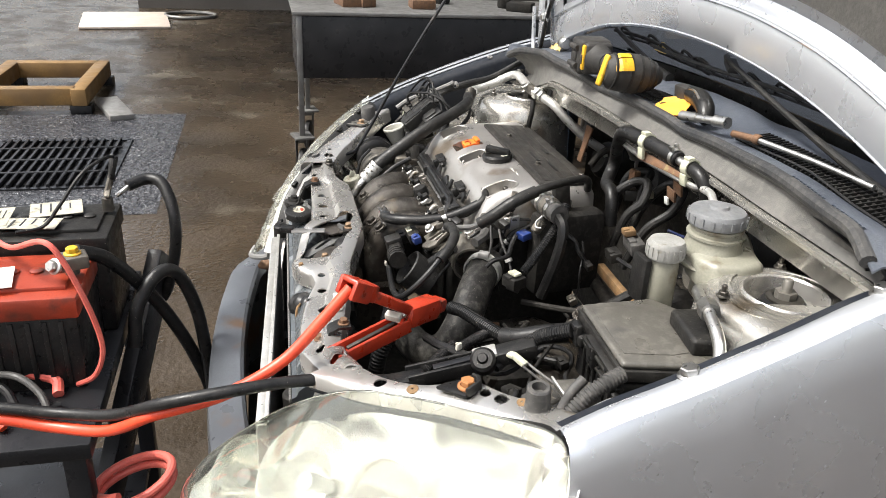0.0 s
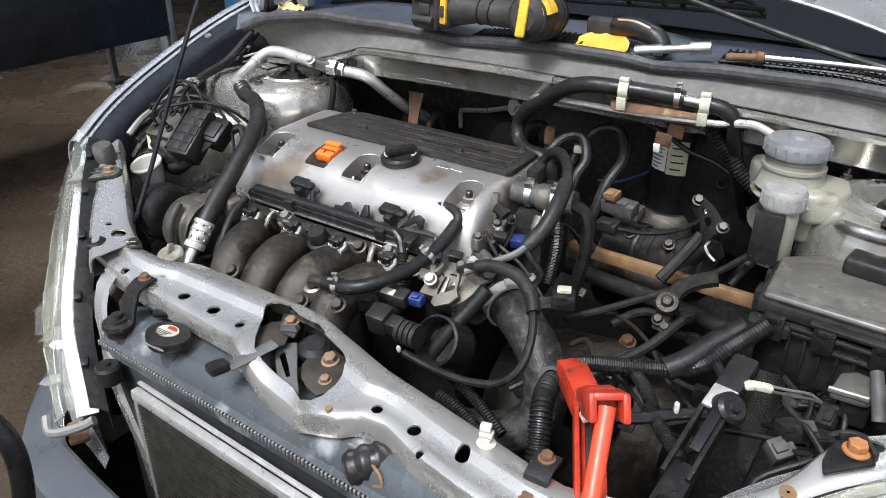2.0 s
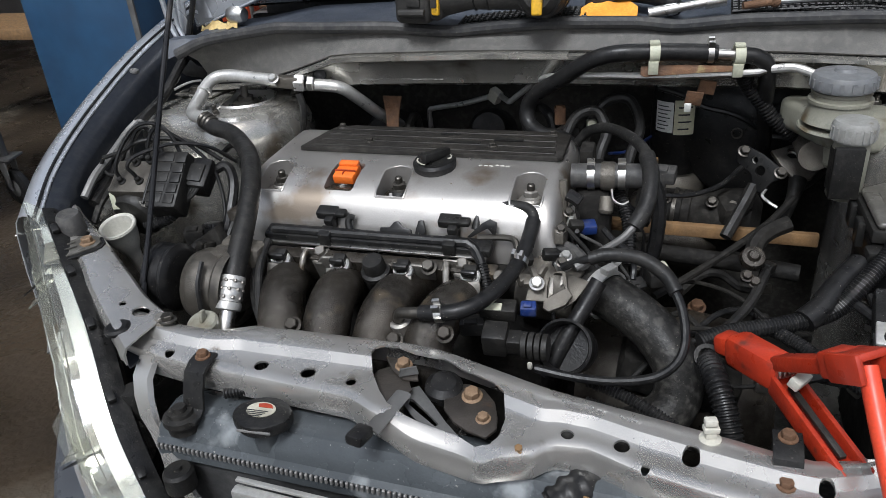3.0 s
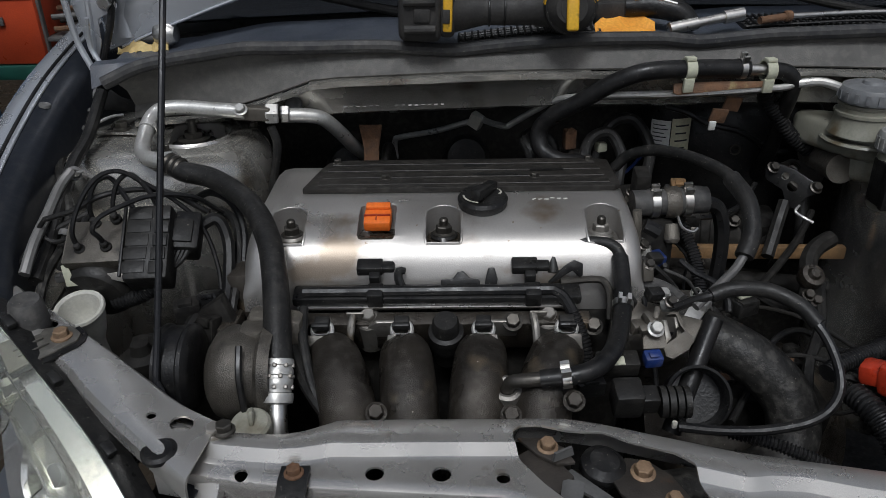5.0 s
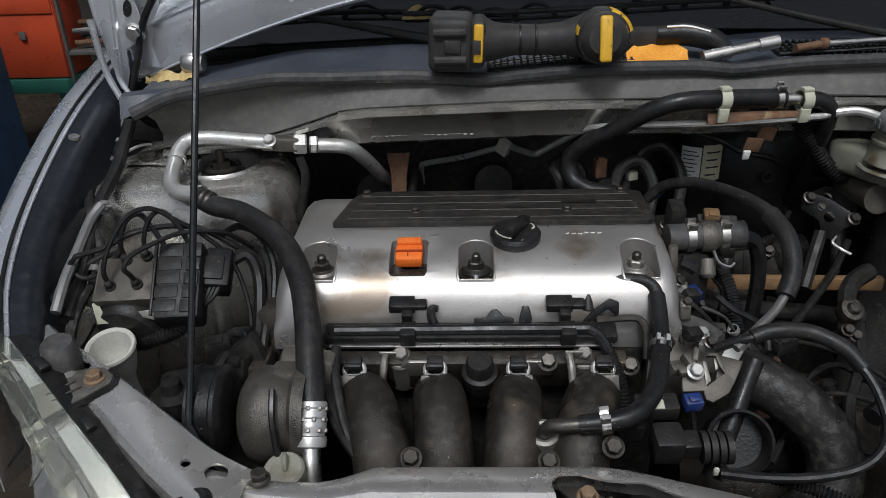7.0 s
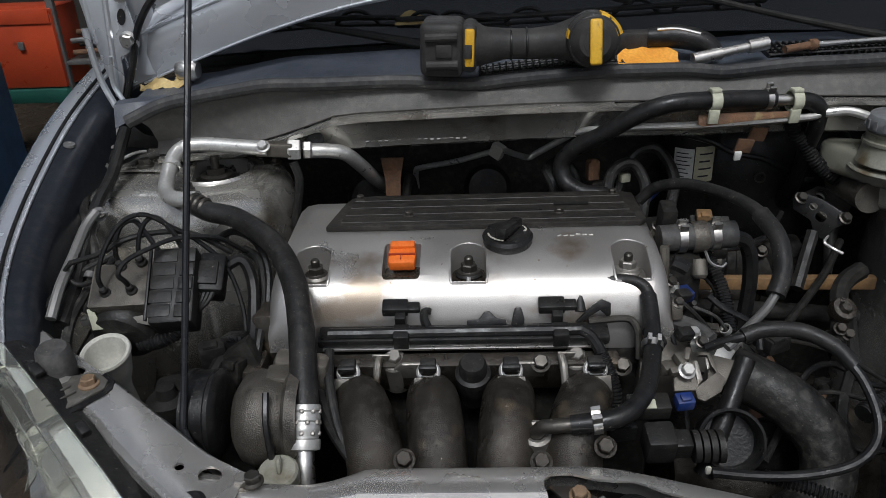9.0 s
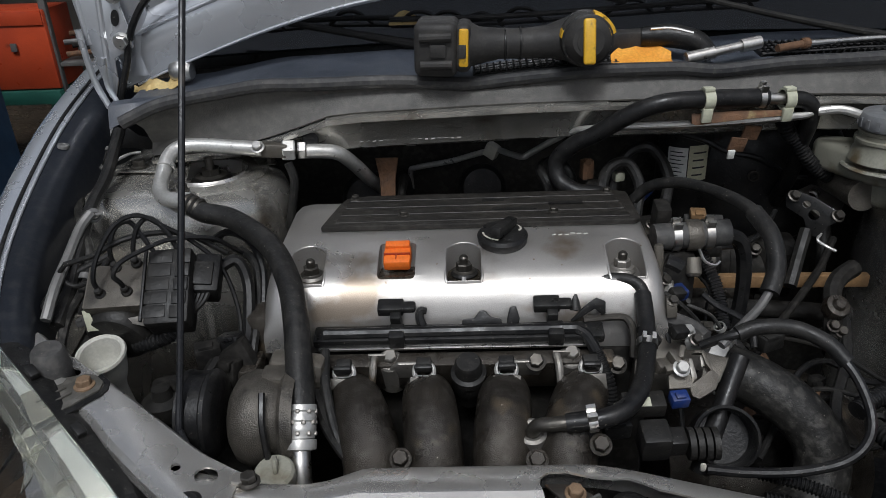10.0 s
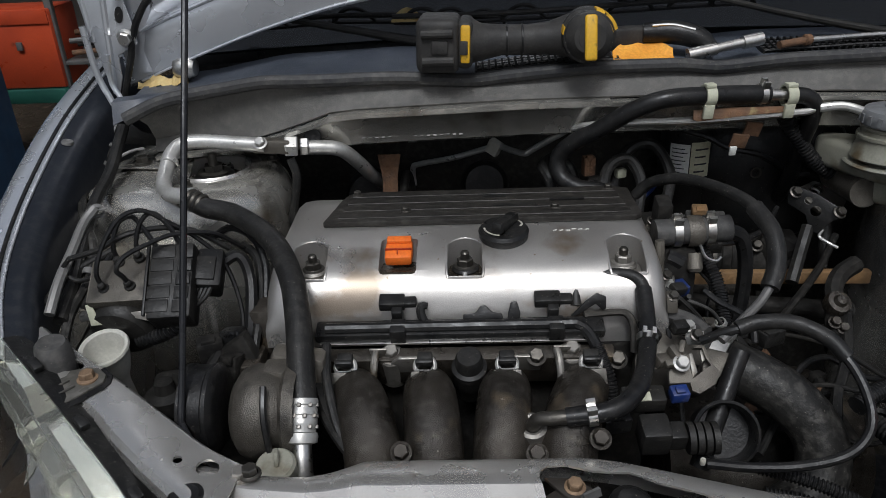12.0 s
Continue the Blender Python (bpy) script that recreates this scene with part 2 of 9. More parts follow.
PAVEM = surface("pale_bounce_ground", (0.36, 0.35, 0.33), (0.28, 0.27, 0.25), 0.8, 0, 0.8, 30, 0.3, 0.1)
LENS = glassy("hazy_yellowed_lens", (0.95, 0.955, 0.87), 0.04, 0.97)
REFLECTOR = surface("bright_reflector_coating", (0.86, 0.87, 0.87), (0.72, 0.73, 0.73), 0.15, 0.80, 20, 200, 0.03, 0.08)
SCREEN = glassy("dark_windscreen_glass", (0.10, 0.12, 0.13), 0.03, 0.9)
WASHCUP = surface("milky_filler_plastic", (0.54, 0.53, 0.48), (0.42, 0.41, 0.35), 0.4, 0, 30, 300, 0.04, 0.1)


# ---------- mesh helpers ----------
def V(*a):
    return Vector(a)


def curve(pts, sub=8):
    """Catmull-Rom points through the given ones."""
    p = [Vector(q) for q in pts]
    if len(p) == 2:
        return [p[0].lerp(p[1], i / sub) for i in range(sub + 1)]
    q = [2 * p[0] - p[1], *p, 2 * p[-1] - p[-2]]
    out = []
    for i in range(len(p) - 1):
        a, b, c, d = q[i:i + 4]
        for k in range(sub):
            u = k / sub
            out.append(0.5 * (2 * b + (c - a) * u + (2 * a - 5 * b + 4 * c - d) * u * u + (3 * b - a - 3 * c + d) * u ** 3))
    return out + [p[-1]]


def tube(bm, pts, r, n=12, sub=8, ridge=0.0, pitch=0.006, cap=True):
    """A round hose or pipe; r may be a list, one for each given point; ridge makes it corrugated."""
    path = curve(pts, sub)
    if ridge:
        length = sum((b - a).length for a, b in zip(path, path[1:]))
        path = resample(path, max(8, int(length / pitch * 4)))
    rs = [r] * len(path)
    if isinstance(r, (list, tuple)):
        rs = [float(np.interp(i / (len(path) - 1), np.linspace(0, 1, len(r)), r)) for i in range(len(path))]
    if ridge:
        rs = [a + ridge * (1 if i % 4 in (0, 1) else -1) for i, a in enumerate(rs)]
    up = None
    rings = []
    for i, c in enumerate(path):
        d = (path[min(i + 1, len(path) - 1)] - path[max(i - 1, 0)]).normalized()
        if up is None:
            up = d.orthogonal().normalized()
        up = (up - d * up.dot(d)).normalized()
        side = d.cross(up)
        rings.append([bm.verts.new(c + rs[i] * (math.cos(a) * up + math.sin(a) * side)) for a in [2 * math.pi * k / n for k in range(n)]])
    for a, b in zip(rings, rings[1:]):
        for k in range(n):
            bm.faces.new((a[k], a[(k + 1) % n], b[(k + 1) % n], b[k]))
    if cap:
        bm.faces.new(rings[0][::-1])
        bm.faces.new(rings[-1])
    return bm


def resample(path, n):
    acc = [0.0]
    for a, b in zip(path, path[1:]):
        acc.append(acc[-1] + (b - a).length)
    out = []
    j = 0
    for k in range(n + 1):
        s = acc[-1] * k / n
        while j < len(acc) - 2 and acc[j + 1] < s:
            j += 1
        u = (s - acc[j]) / max(1e-9, acc[j + 1] - acc[j])
        out.append(path[j].lerp(path[j + 1], u))
    return out


def lathe(bm, prof, o, d=(0, 0, 1), n=28, arc=None):
    """Turns a profile of (radius, height) round the axis d through o."""
    o, d = Vector(o), Vector(d).normalized()
    u = d.orthogonal().normalized()
    w = d.cross(u)
    rings = []
    for r, h in prof:
        if r < 1e-6:
            rings.append([bm.verts.new(o + d * h)])
        else:
            rings.append([bm.verts.new(o + d * h + r * (math.cos(a) * u + math.sin(a) * w)) for a in [2 * math.pi * k / n for k in range(n)]])
    for a, b in zip(rings, rings[1:]):
        for k in range(n):
            q = [a[k % len(a)], a[(k + 1) % len(a)], b[(k + 1) % len(b)], b[k % len(b)]]
            q = list(dict.fromkeys(q))
            if len(q) > 2:
                bm.faces.new(q)
    return bm


def box(bm, c, s, turn=(0, 0, 0), bev=0.003, seg=2, top=(1, 1)):
    """A bevelled box with centre c and size s; top scales its upper face."""
    t = bmesh.new()
    bmesh.ops.create_cube(t, size=1)
    for v in t.verts:
        k = top if v.co.z > 0 else (1, 1)
        v.co = Vector((v.co.x * s[0] * k[0], v.co.y * s[1] * k[1], v.co.z * s[2]))
    if bev:
        bmesh.ops.bevel(t, geom=t.edges[:], offset=min(bev, 0.45 * min(s)), segments=seg, affect="EDGES", profile=0.5)
    bmesh.ops.transform(t, matrix=pose(*c, *turn), verts=t.verts)
    return add(bm, t)


def add(bm, t):
    me = bpy.data.meshes.new("t")
    t.to_mesh(me)
    t.free()
    bm.from_mesh(me)
    bpy.data.meshes.remove(me)
    return bm


def prism(bm, poly, o, ux, uy, depth, bev=0.002, seg=2):
    """A flat outline in the plane (ux, uy) at o, made depth thick along ux x uy."""
    t = bmesh.new()
    o, ux, uy = Vector(o), Vector(ux).normalized(), Vector(uy).normalized()
    nrm = ux.cross(uy).normalized()
    f = t.faces.new([t.verts.new(o + ux * a + uy * b) for a, b in poly])
    e = bmesh.ops.extrude_face_region(t, geom=[f])
    bmesh.ops.translate(t, vec=nrm * depth, verts=[v for v in e["geom"] if isinstance(v, bmesh.types.BMVert)])
    bmesh.ops.recalc_face_normals(t, faces=t.faces)
    if bev:
        bmesh.ops.bevel(t, geom=t.edges[:], offset=bev, segments=seg, affect="EDGES", profile=0.5)
    return add(bm, t)


def sheet(bm, rows, closed=False):
    """A surface through rows of points."""
    vs = [[bm.verts.new(p) for p in row] for row in rows]
    n = len(vs[0])
    for a, b in zip(vs, vs[1:]):
        for k in range(n if closed else n - 1):
            bm.faces.new((a[k], a[(k + 1) % n], b[(k + 1) % n], b[k]))
    return vs


def plate(bm, rows, thick):
    """A sheet of metal: a surface through rows of points, thickened along its normals, with closed rims."""
    t = bmesh.new()
    sheet(t, rows)
    bmesh.ops.recalc_face_normals(t, faces=t.faces)
    bmesh.ops.solidify(t, geom=t.faces[:], thickness=thick)
    bmesh.ops.recalc_face_normals(t, faces=t.faces)
    return add(bm, t)


def plate_bm(rows, thick):
    bm = bmesh.new()
    return plate(bm, rows, thick)


def thing(name, base, label, category, group="", kind=""):
    e = new(name)
    e.empty_display_size = 0.02
    e.location = base
    return tagged(e, label, category, group, kind)


def root(ob):
    return Matrix.Translation(ob.location) if ob.data is None else Matrix.Identity(4)


def part(name, bm, mat, parent=None, label="", smooth=35):
    me = bpy.data.meshes.new(name)
    bmesh.ops.recalc_face_normals(bm, faces=bm.faces)
    bm.to_mesh(me)
    bm.free()
    me.materials.append(mat)
    if smooth:
        me.polygons.foreach_set("use_smooth", [True] * len(me.polygons))
        me.set_sharp_from_angle(angle=radians(smooth))
    ob = new(name, me)
    if parent:
        ob.parent = parent
        ob.matrix_parent_inverse = root(parent).inverted()
    if label:
        ob["label"] = label
    return ob


def solo(name, bm, mat, label, category, group="", kind="", smooth=35):
    return tagged(part(name, bm, mat, None, "", smooth), label, category, group, kind)


def cut(ob, bm):
    """Cuts the solid bm out of ob."""
    me = bpy.data.meshes.new("cutter")
    bmesh.ops.recalc_face_normals(bm, faces=bm.faces)
    bm.to_mesh(me)
    bm.free()
    c = new("cutter", me)
    mod = ob.modifiers.new("cut", "BOOLEAN")
    mod.operation, mod.object, mod.solver = "DIFFERENCE", c, "EXACT"
    dg = bpy.context.evaluated_depsgraph_get()
    res = bpy.data.meshes.new_from_object(ob.evaluated_get(dg))
    ob.modifiers.clear()
    old = ob.data
    ob.data = res
    res.name = old.name
    res.set_sharp_from_angle(angle=radians(35))
    bpy.data.objects.remove(c)
    bpy.data.meshes.remove(old)
    bpy.data.meshes.remove(me)
    return ob


B = bmesh.new
BOLT = {}


def bolt(parent, at, d=(0, 0, 1), r=0.006, mat=None, name="bolt", stud=False):
    """A flanged hexagon bolt head as a part; alike ones share a mesh."""
    mat = mat or DULLSTEEL
    key = (round(r, 4), mat.name, stud)
    if key not in BOLT:
        bm = B()
        lathe(bm, [(0, 0), (r * 1.5, 0), (r * 1.5, r * 0.25), (r * 1.15, r * 0.4), (r * 1.1, r * 0.45)], (0, 0, 0), n=18)
        lathe(bm, [(r * 1.1, r * 0.3), (r * 1.1, r * 1.2), (r * 0.95, r * 1.35), (0, r * 1.35)], (0, 0, 0), n=6)
        if stud:
            lathe(bm, [(r * 0.6, r * 1.2), (r * 0.6, r * 2.6), (r * 0.45, r * 2.8), (0, r * 2.8)], (0, 0, 0), n=10)
        me = bpy.data.meshes.new("bolt")
        bm.to_mesh(me)
        bm.free()
        me.materials.append(mat)
        BOLT[key] = me
    ob = new(name, BOLT[key])
    if parent:
        ob.parent = parent
        ob.matrix_parent_inverse = root(parent).inverted()
    ob.matrix_basis = Matrix.Translation(at) @ Vector(d).to_track_quat("Z", "Y").to_matrix().to_4x4()
    return ob


def clampring(parent, at, d, r, mat=None, w=0.008, ears=True, name="hose_clamp"):
    """A spring hose clamp round a hose of radius r."""
    bm = B()
    lathe(bm, [(r, -w / 2), (r + 0.002, -w / 2), (r + 0.002, w / 2), (r, w / 2)], at, d, n=20)
    if ears:
        d = Vector(d).normalized()
        u = Vector((0, -0.4, 1))
        u = (u - d * u.dot(d)).normalized()
        q = d.cross(u)
        for s in (-1, 1):
            prism(bm, [(-0.002, 0), (0.002, 0), (0.002, 0.010), (-0.002, 0.010)], Vector(at) + u * r + q * s * 0.005 - d * w / 2, q, u, -w if q.cross(u).dot(d) < 0 else w, 0)
    return part(name, bm, mat or DULLSTEEL, parent)


# ---------- the workshop ----------
bm = B()
sheet(bm, [[(-60, y, 0), (60, y, 0)] for y in (-60, 60)])
tagged(part("floor", bm, FLOORM, smooth=0), "wet stained brown concrete workshop floor", "floor", kind="structure")
# Unseen pale slab, added to bounce light up under the hood.
bm = B()
box(bm, (5.0, -10.5, -0.046), (24.0, 9.6, 0.1), bev=0)
tagged(part("pavement", bm, PAVEM, smooth=0), "unseen pale ground added to bounce light up at the car", "pavement", kind="structure")
# Unseen walls, added to close the place and block low sky light.
for nm, c, s in (("unseen_wall_north", (-2.0, 6.1, 2.1), (14, 0.2, 4.2)), ("unseen_wall_west", (-9.6, 2.0, 2.1), (0.2, 8.0, 4.2)), ("unseen_wall_south", (2.0, -15.6, 1.2), (26.0, 0.2, 2.4))):
    bm = B()
    box(bm, c, s, bev=0)
    tagged(part(nm, bm, WALLP, smooth=0), "unseen plastered wall added to close in the sky light", "wall", kind="structure")
# Unseen roof, its outline chosen to dim floor reflections and spare the beam.
bm = B()
prism(bm, [(-9.7, -3.6), (-4.8, -3.6), (-4.8, 2.6), (5.0, 2.6), (5.0, 6.2), (-9.7, 6.2)], (0, 0, 4.2), (1, 0, 0), (0, 1, 0), 0.2, 0)
tagged(part("ceiling", bm, WALLP, smooth=0), "unseen roof slab added to shape the light on floor and car", "ceiling", kind="structure")


# ---------- the car's body ----------
MID = 0.185


def mx(p):
    return (2 * MID - p[0], *p[1:])


car = thing("car", (MID, 0, 0), "silver car with its hood propped open and front grille removed", "car")

EDGE = [(-0.50, -0.20, 0.995), (-0.545, -0.10, 1.03), (-0.572, 0.02, 1.07), (-0.588, 0.179, 1.12), (-0.59, 0.30, 1.152), (-0.585, 0.42, 1.18)]
PANEL = ((0.022, -0.010), (0.040, -0.012), (0.054, -0.02), (0.060, -0.03), (0.066, -0.12), (0.075, -0.26), (0.07, -0.5))
RPANEL = ((0.010, -0.006), (0.018, -0.008), (0.036, -0.010), (0.042, -0.016), (0.046, -0.10), (0.05, -0.26), (0.05, -0.5))
REDGE = [(0.889, -0.155, 0.984), (0.890, -0.10, 1.009), (0.892, -0.035, 1.033), (0.894, 0.03, 1.060), (0.893, 0.10, 1.087), (0.892, 0.19, 1.124), (0.890, 0.30, 1.152), (0.885, 0.42, 1.18)]
for side in (1, -1):
    f = (lambda p: p) if side == 1 else mx
    e = curve(EDGE, 5)
    if side == -1:
        e = [Vector(mx(p)) for p in curve(REDGE, 5)]
    bm = B()
    rows = []
    for p in e:
        drop = 0.5 + 0.5 * min(1, max(0, (p.y + 0.2) / 0.2))
        rows.append([f((p.x + o, p.y, p.z + h * (1 if k < 4 else drop))) for k, (o, h) in enumerate(((0.026, -0.012), (0.020, -0.003), (0.012, 0.0), (0.0, 0.0), (-0.010, -0.006), (-0.018, -0.025), (-0.025, -0.07), (-0.032, -0.19), (-0.034, -0.38)))])
    plate(bm, rows, 0.0015)
    part("fender", bm, PAINT, car, "glossy silver painted front fender")
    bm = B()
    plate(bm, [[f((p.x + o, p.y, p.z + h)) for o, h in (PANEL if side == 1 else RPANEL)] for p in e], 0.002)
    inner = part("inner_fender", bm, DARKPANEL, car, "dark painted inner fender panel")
    # Black bead paints the shaded groove beside the silver lip bead.
    for dx, dz, r, m_ in ((0.0185, -0.0035, 0.0026, RUBBERBLACK), (0.0240, -0.0085, 0.0024, PAINT)) if side == 1 else ():
        bm = B()
        tube(bm, [f((p.x + dx, p.y, p.z + dz)) for p in e], r, 8, 1)
        part("edge_line", bm, m_, inner)
    if side == 1:
        for q in ((-0.533, 0.02, 1.053), (-0.548, 0.158, 1.104)):
            bm = B()
            lathe(bm, [(0, 0.0015), (0.003, 0.0012), (0.004, 0.0022), (0.0072, 0.0015), (0.0078, 0.0), (0.0078, -0.003)], q, (0.25, 0, 1), n=20)
            part("push_pin", bm, LIGHTGREY, inner, "pale plastic push pin")
    else:
        for q in ((0.873, -0.012, 1.036), (0.872, 0.205, 1.120)):
            bolt(inner, q, (-0.1, -0.2, 1), 0.0095, STEEL)
        bm = B()
        plate(bm, [[(0.842 + 0.014 * w, -0.085 - 0.03 * u + 0.010 * w, 0.994 - 0.010 * u - 0.004 * u * u + 0.004 * w) for w in (0, 1, 2)] for u in (0, 0.5, 1.0)], 0.003)
        part("panel_tab", bm, LIGHTGREY, inner, "bent grey tab of the inner panel")

# strut towers, each one pressed panel with the wheel apron: a rounded front shoulder that sweeps round the spring cup
def apron_rows(o, sgn, fwd):
    edge = [Vector((o[0] + sgn * dx, o[1] + dy - fwd, 0)) for dx, dy in ((0.215 if fwd else 0.160, -0.050), (0.185 if fwd else 0.150, -0.068), (0.150 if fwd else 0.135, -0.086), (0.110, -0.092), (0.075, -0.094), (0.045, -0.098))]
    edge += [Vector((o[0] + sgn * 0.108 * math.sin(radians(a)), o[1] - (0.108 + fwd * max(0.0, math.cos(radians(a)))) * math.cos(radians(a)), 0)) for a in range(0, -181, -15)]
    edge = curve(edge, 3)
    rows = []
    for i, e in enumerate(edge):
        out = (edge[min(i + 1, len(edge) - 1)] - edge[max(i - 1, 0)]).normalized().cross(V(0, 0, sgn))
        if out.dot(e - Vector((o[0], o[1] + 0.05, 0))) < 0:
            out = -out
        side = sgn * (e.x - o[0])
        goal = Vector((o[0], o[1], 0)) + (e - Vector((o[0], o[1], 0))).normalized() * 0.070
        k = min(1.0, max(0.0, (side - 0.03) / 0.07))
        goal = goal.lerp(Vector((e.x - sgn * 0.02 * k, o[1] + 0.17, 0)), k)
        row = [e + out * a + V(0, 0, z) for a, z in ((0.020, 0.55), (0.012, 0.86), (0.006, 0.955), (0.003, 0.982), (-0.002, 0.998), (-0.009, 1.009), (-0.018, 1.0155), (-0.030, 1.019))]
        last = row[-1]
        row += [Vector((*last.lerp(goal, u).xy, 1.019 + 0.004 * u - 0.012 * k * max(0.0, side - 0.12) / 0.1)) for u in (0.35, 0.7, 1.0)]
        rows.append([p + V(0, 0, o[2]) for p in row])
    return rows


for side in (1, -1):
    f = (lambda p: p) if side == 1 else mx
    o = (-0.370, 0.212, 0.020) if side == 1 else (0.718, 0.212, 0.018)
    bm = B()
    cup = 0.052
    lathe(bm, [(0.084, 0.94), (0.084, 1.0195), (0.076, 1.0215), (cup + 0.006, 1.0195), (cup, 1.010), (cup - 0.002, 0.988), (cup - 0.008, 0.980), (cup - 0.014, 0.96), (0, 0.96)], o, n=44)
    tower = part("strut_tower", bm, BAYPAINT, car, "dusty silver strut tower")
    bm = B()
    plate(bm, apron_rows(o, -side, 0.022 if side == 1 else 0.0), 0.002)
    part("wheel_apron", bm, BAYPAINT, car, "dusty silver wheel apron with a rounded shoulder")
    # lower shelf in front of the shoulder
    bm = B()
    plate(bm, [[f((x, y, z)) for x, z in ((-0.53, 0.97), (-0.50, 0.955), (-0.475, 0.93), (-0.466, 0.88), (-0.462, 0.60))] for y in (-0.17, -0.08, 0.02, 0.12)], 0.002)
    part("front_shelf", bm, BAYPAINT, car)
    bm = B()
    lathe(bm, [(0, 0.965), (cup - 0.014, 0.965), (cup - 0.014, 0.988), (cup - 0.018, 0.994), (0.032, 0.996), (0.029, 1.010), (0.021, 1.014), (0, 1.014)], o, n=32)
    mount = part("strut_mount", bm, RUBBERBLACK, tower, "black rubber strut mount")
    bm = B()
    lathe(bm, [(cup - 0.002, 1.000), (cup, 1.021), (cup + 0.0025, 1.0235), (cup + 0.005, 1.021), (cup + 0.006, 1.016)], o, n=44)
    part("tower_rim", bm, CSPAINT, tower, "bright rolled rim of the strut cup")
    bm = B()
    lathe(bm, [(0.016, 1.012), (0.024, 1.013), (0.024, 1.016), (0.016, 1.018)], o, n=26)
    part("strut_washer", bm, DULLSTEEL, tower)
    bm = B()
    lathe(bm, [(0.014, 1.010), (0.014, 1.026), (0.011, 1.025), (0, 1.025)], o, n=6)
    lathe(bm, [(0.0065, 1.02), (0.0065, 1.040), (0.005, 1.043), (0, 1.043)], o, n=12)
    part("strut_nut", bm, DULLSTEEL if side == 1 else CLEANCAST, tower)
    for a in (20, 150, 265):
        bolt(tower, (o[0] + 0.088 * math.cos(radians(a)), o[1] + 0.088 * math.sin(radians(a)), 1.020 + o[2]), (0, 0, 1), 0.0058, DULLSTEEL, "strut_stud", True)
    if side == 1:
        bm = B()
        prism(bm, [(-0.050, -0.016), (0.034, -0.024), (0.038, 0.016), (-0.040, 0.030), (-0.052, 0.010)], (-0.466, 0.225, 1.0435), (1, -0.02, 0), (0.02, 1, 0), 0.003, 0.001)
        part("tower_bracket", bm, BAYPAINT, tower)
        bolt(tower, (-0.478, 0.222, 1.047), (0, 0, 1), 0.0085, DULLSTEEL)

# bulkhead beam with its front flange
XS = np.linspace(-0.46, 0.83, 34)


def flangez(x):
    return float(np.interp(x, (-0.46, -0.34, -0.25, -0.18, 0.1, 0.5, 0.9), (1.055, 1.066, 1.092, 1.116, 1.121, 1.118, 1.10)))


def flangey(x):
    return float(np.interp(x, (-0.46, -0.2, 0.2, 0.6, 0.9), (0.235, 0.205, 0.215, 0.225, 0.24)))


def skirt(x):
    return float(np.interp(x, (-0.46, -0.30, -0.20), (0.1, 0.2, 1.0)))


def seal_at(x):
    ys = np.interp(x, (-0.56, -0.46, -0.36, -0.2, 0.01, 0.19, 0.36, 0.62, 0.80, 0.93), (0.15, 0.195, 0.212, 0.212, 0.232, 0.228, 0.240, 0.238, 0.215, 0.17))
    zs = np.interp(x, (-0.56, -0.49, -0.42, -0.28, -0.1, 0.01, 0.10, 0.19, 0.30, 0.36, 0.45, 0.62, 0.80, 0.93), (1.096, 1.118, 1.146, 1.164, 1.162, 1.152, 1.160, 1.165, 1.163, 1.156, 1.164, 1.168, 1.162, 1.12))
    return float(ys), float(zs)


bm = B()
plate(bm, [[(x, flangey(x) + a, flangez(x) + (b if b > -0.012 else -0.010 + (b + 0.010) * skirt(x))) for a, b in ((0.050, -0.060), (0.035, -0.058), (0.018, -0.050), (0.012, -0.022), (0.006, -0.010), (-0.008, -0.006), (-0.009, 0.0), (0.0, 0.002), (0.03, 0.004))] for x in XS], 0.002)
beam = part("bulkhead_beam", bm, BAYPAINT, car, "dusty silver bulkhead cross beam with a stamped number")
bm = B()
plate(bm, [[(x, flangey(x) - 0.011 + a, flangez(x) + b) for a, b in ((-0.001, -0.004), (-0.002, 0.0035), (0.012, 0.0045))] for x in np.linspace(-0.19, 0.205, 12)], 0.002)
part("flange_strip", bm, BAYPAINT, beam)
bm = B()
lathe(bm, [(0.012, 0), (0.012, 0.003), (0.009, 0.004), (0.004, 0.0035), (0, 0.002)], (-0.218, flangey(-0.218) + 0.008, 1.083), (0, -1, 0.25), n=18)
part("rubber_plug", bm, RUBBERBLACK, beam)
random.seed(4)
for k in range(17):
    x = -0.155 + k * 0.0094
    if k not in (7, 8):
        bm = B()
        box(bm, (x, flangey(x) + 0.0175, 1.079), (0.0048, 0.0010, random.choice((0.007, 0.009))), (-20, 0, 0), 0)
        part("stamped_mark", bm, BAYPAINT, beam)

bm = B()
rows = []
for x in XS:
    sy, sz = seal_at(x)
    rows.append([(x, flangey(x) + 0.002, flangez(x) + 0.004), (x, flangey(x) + 0.012, flangez(x) * 0.7 + sz * 0.3), (x, flangey(x) * 0.4 + sy * 0.6 + 0.014, flangez(x) * 0.3 + sz * 0.7), (x, sy + 0.004, sz - 0.006)])
plate(bm, rows, 0.004)
part("cowl_insulation", bm, INSUL, car, "dusty dark insulation along the cowl")
bm = B()
tube(bm, [(x, *seal_at(x)) for x in np.linspace(-0.475, 0.845, 28)], 0.0095, 10, 3)
part("hood_seal", bm, SEAL, car, "wavy grey-black rubber hood seal")

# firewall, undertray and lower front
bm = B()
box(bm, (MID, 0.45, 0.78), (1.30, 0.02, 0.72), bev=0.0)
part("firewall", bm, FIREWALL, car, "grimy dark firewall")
# Dark plane, added to close the bay and keep its bottom in shade.
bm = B()
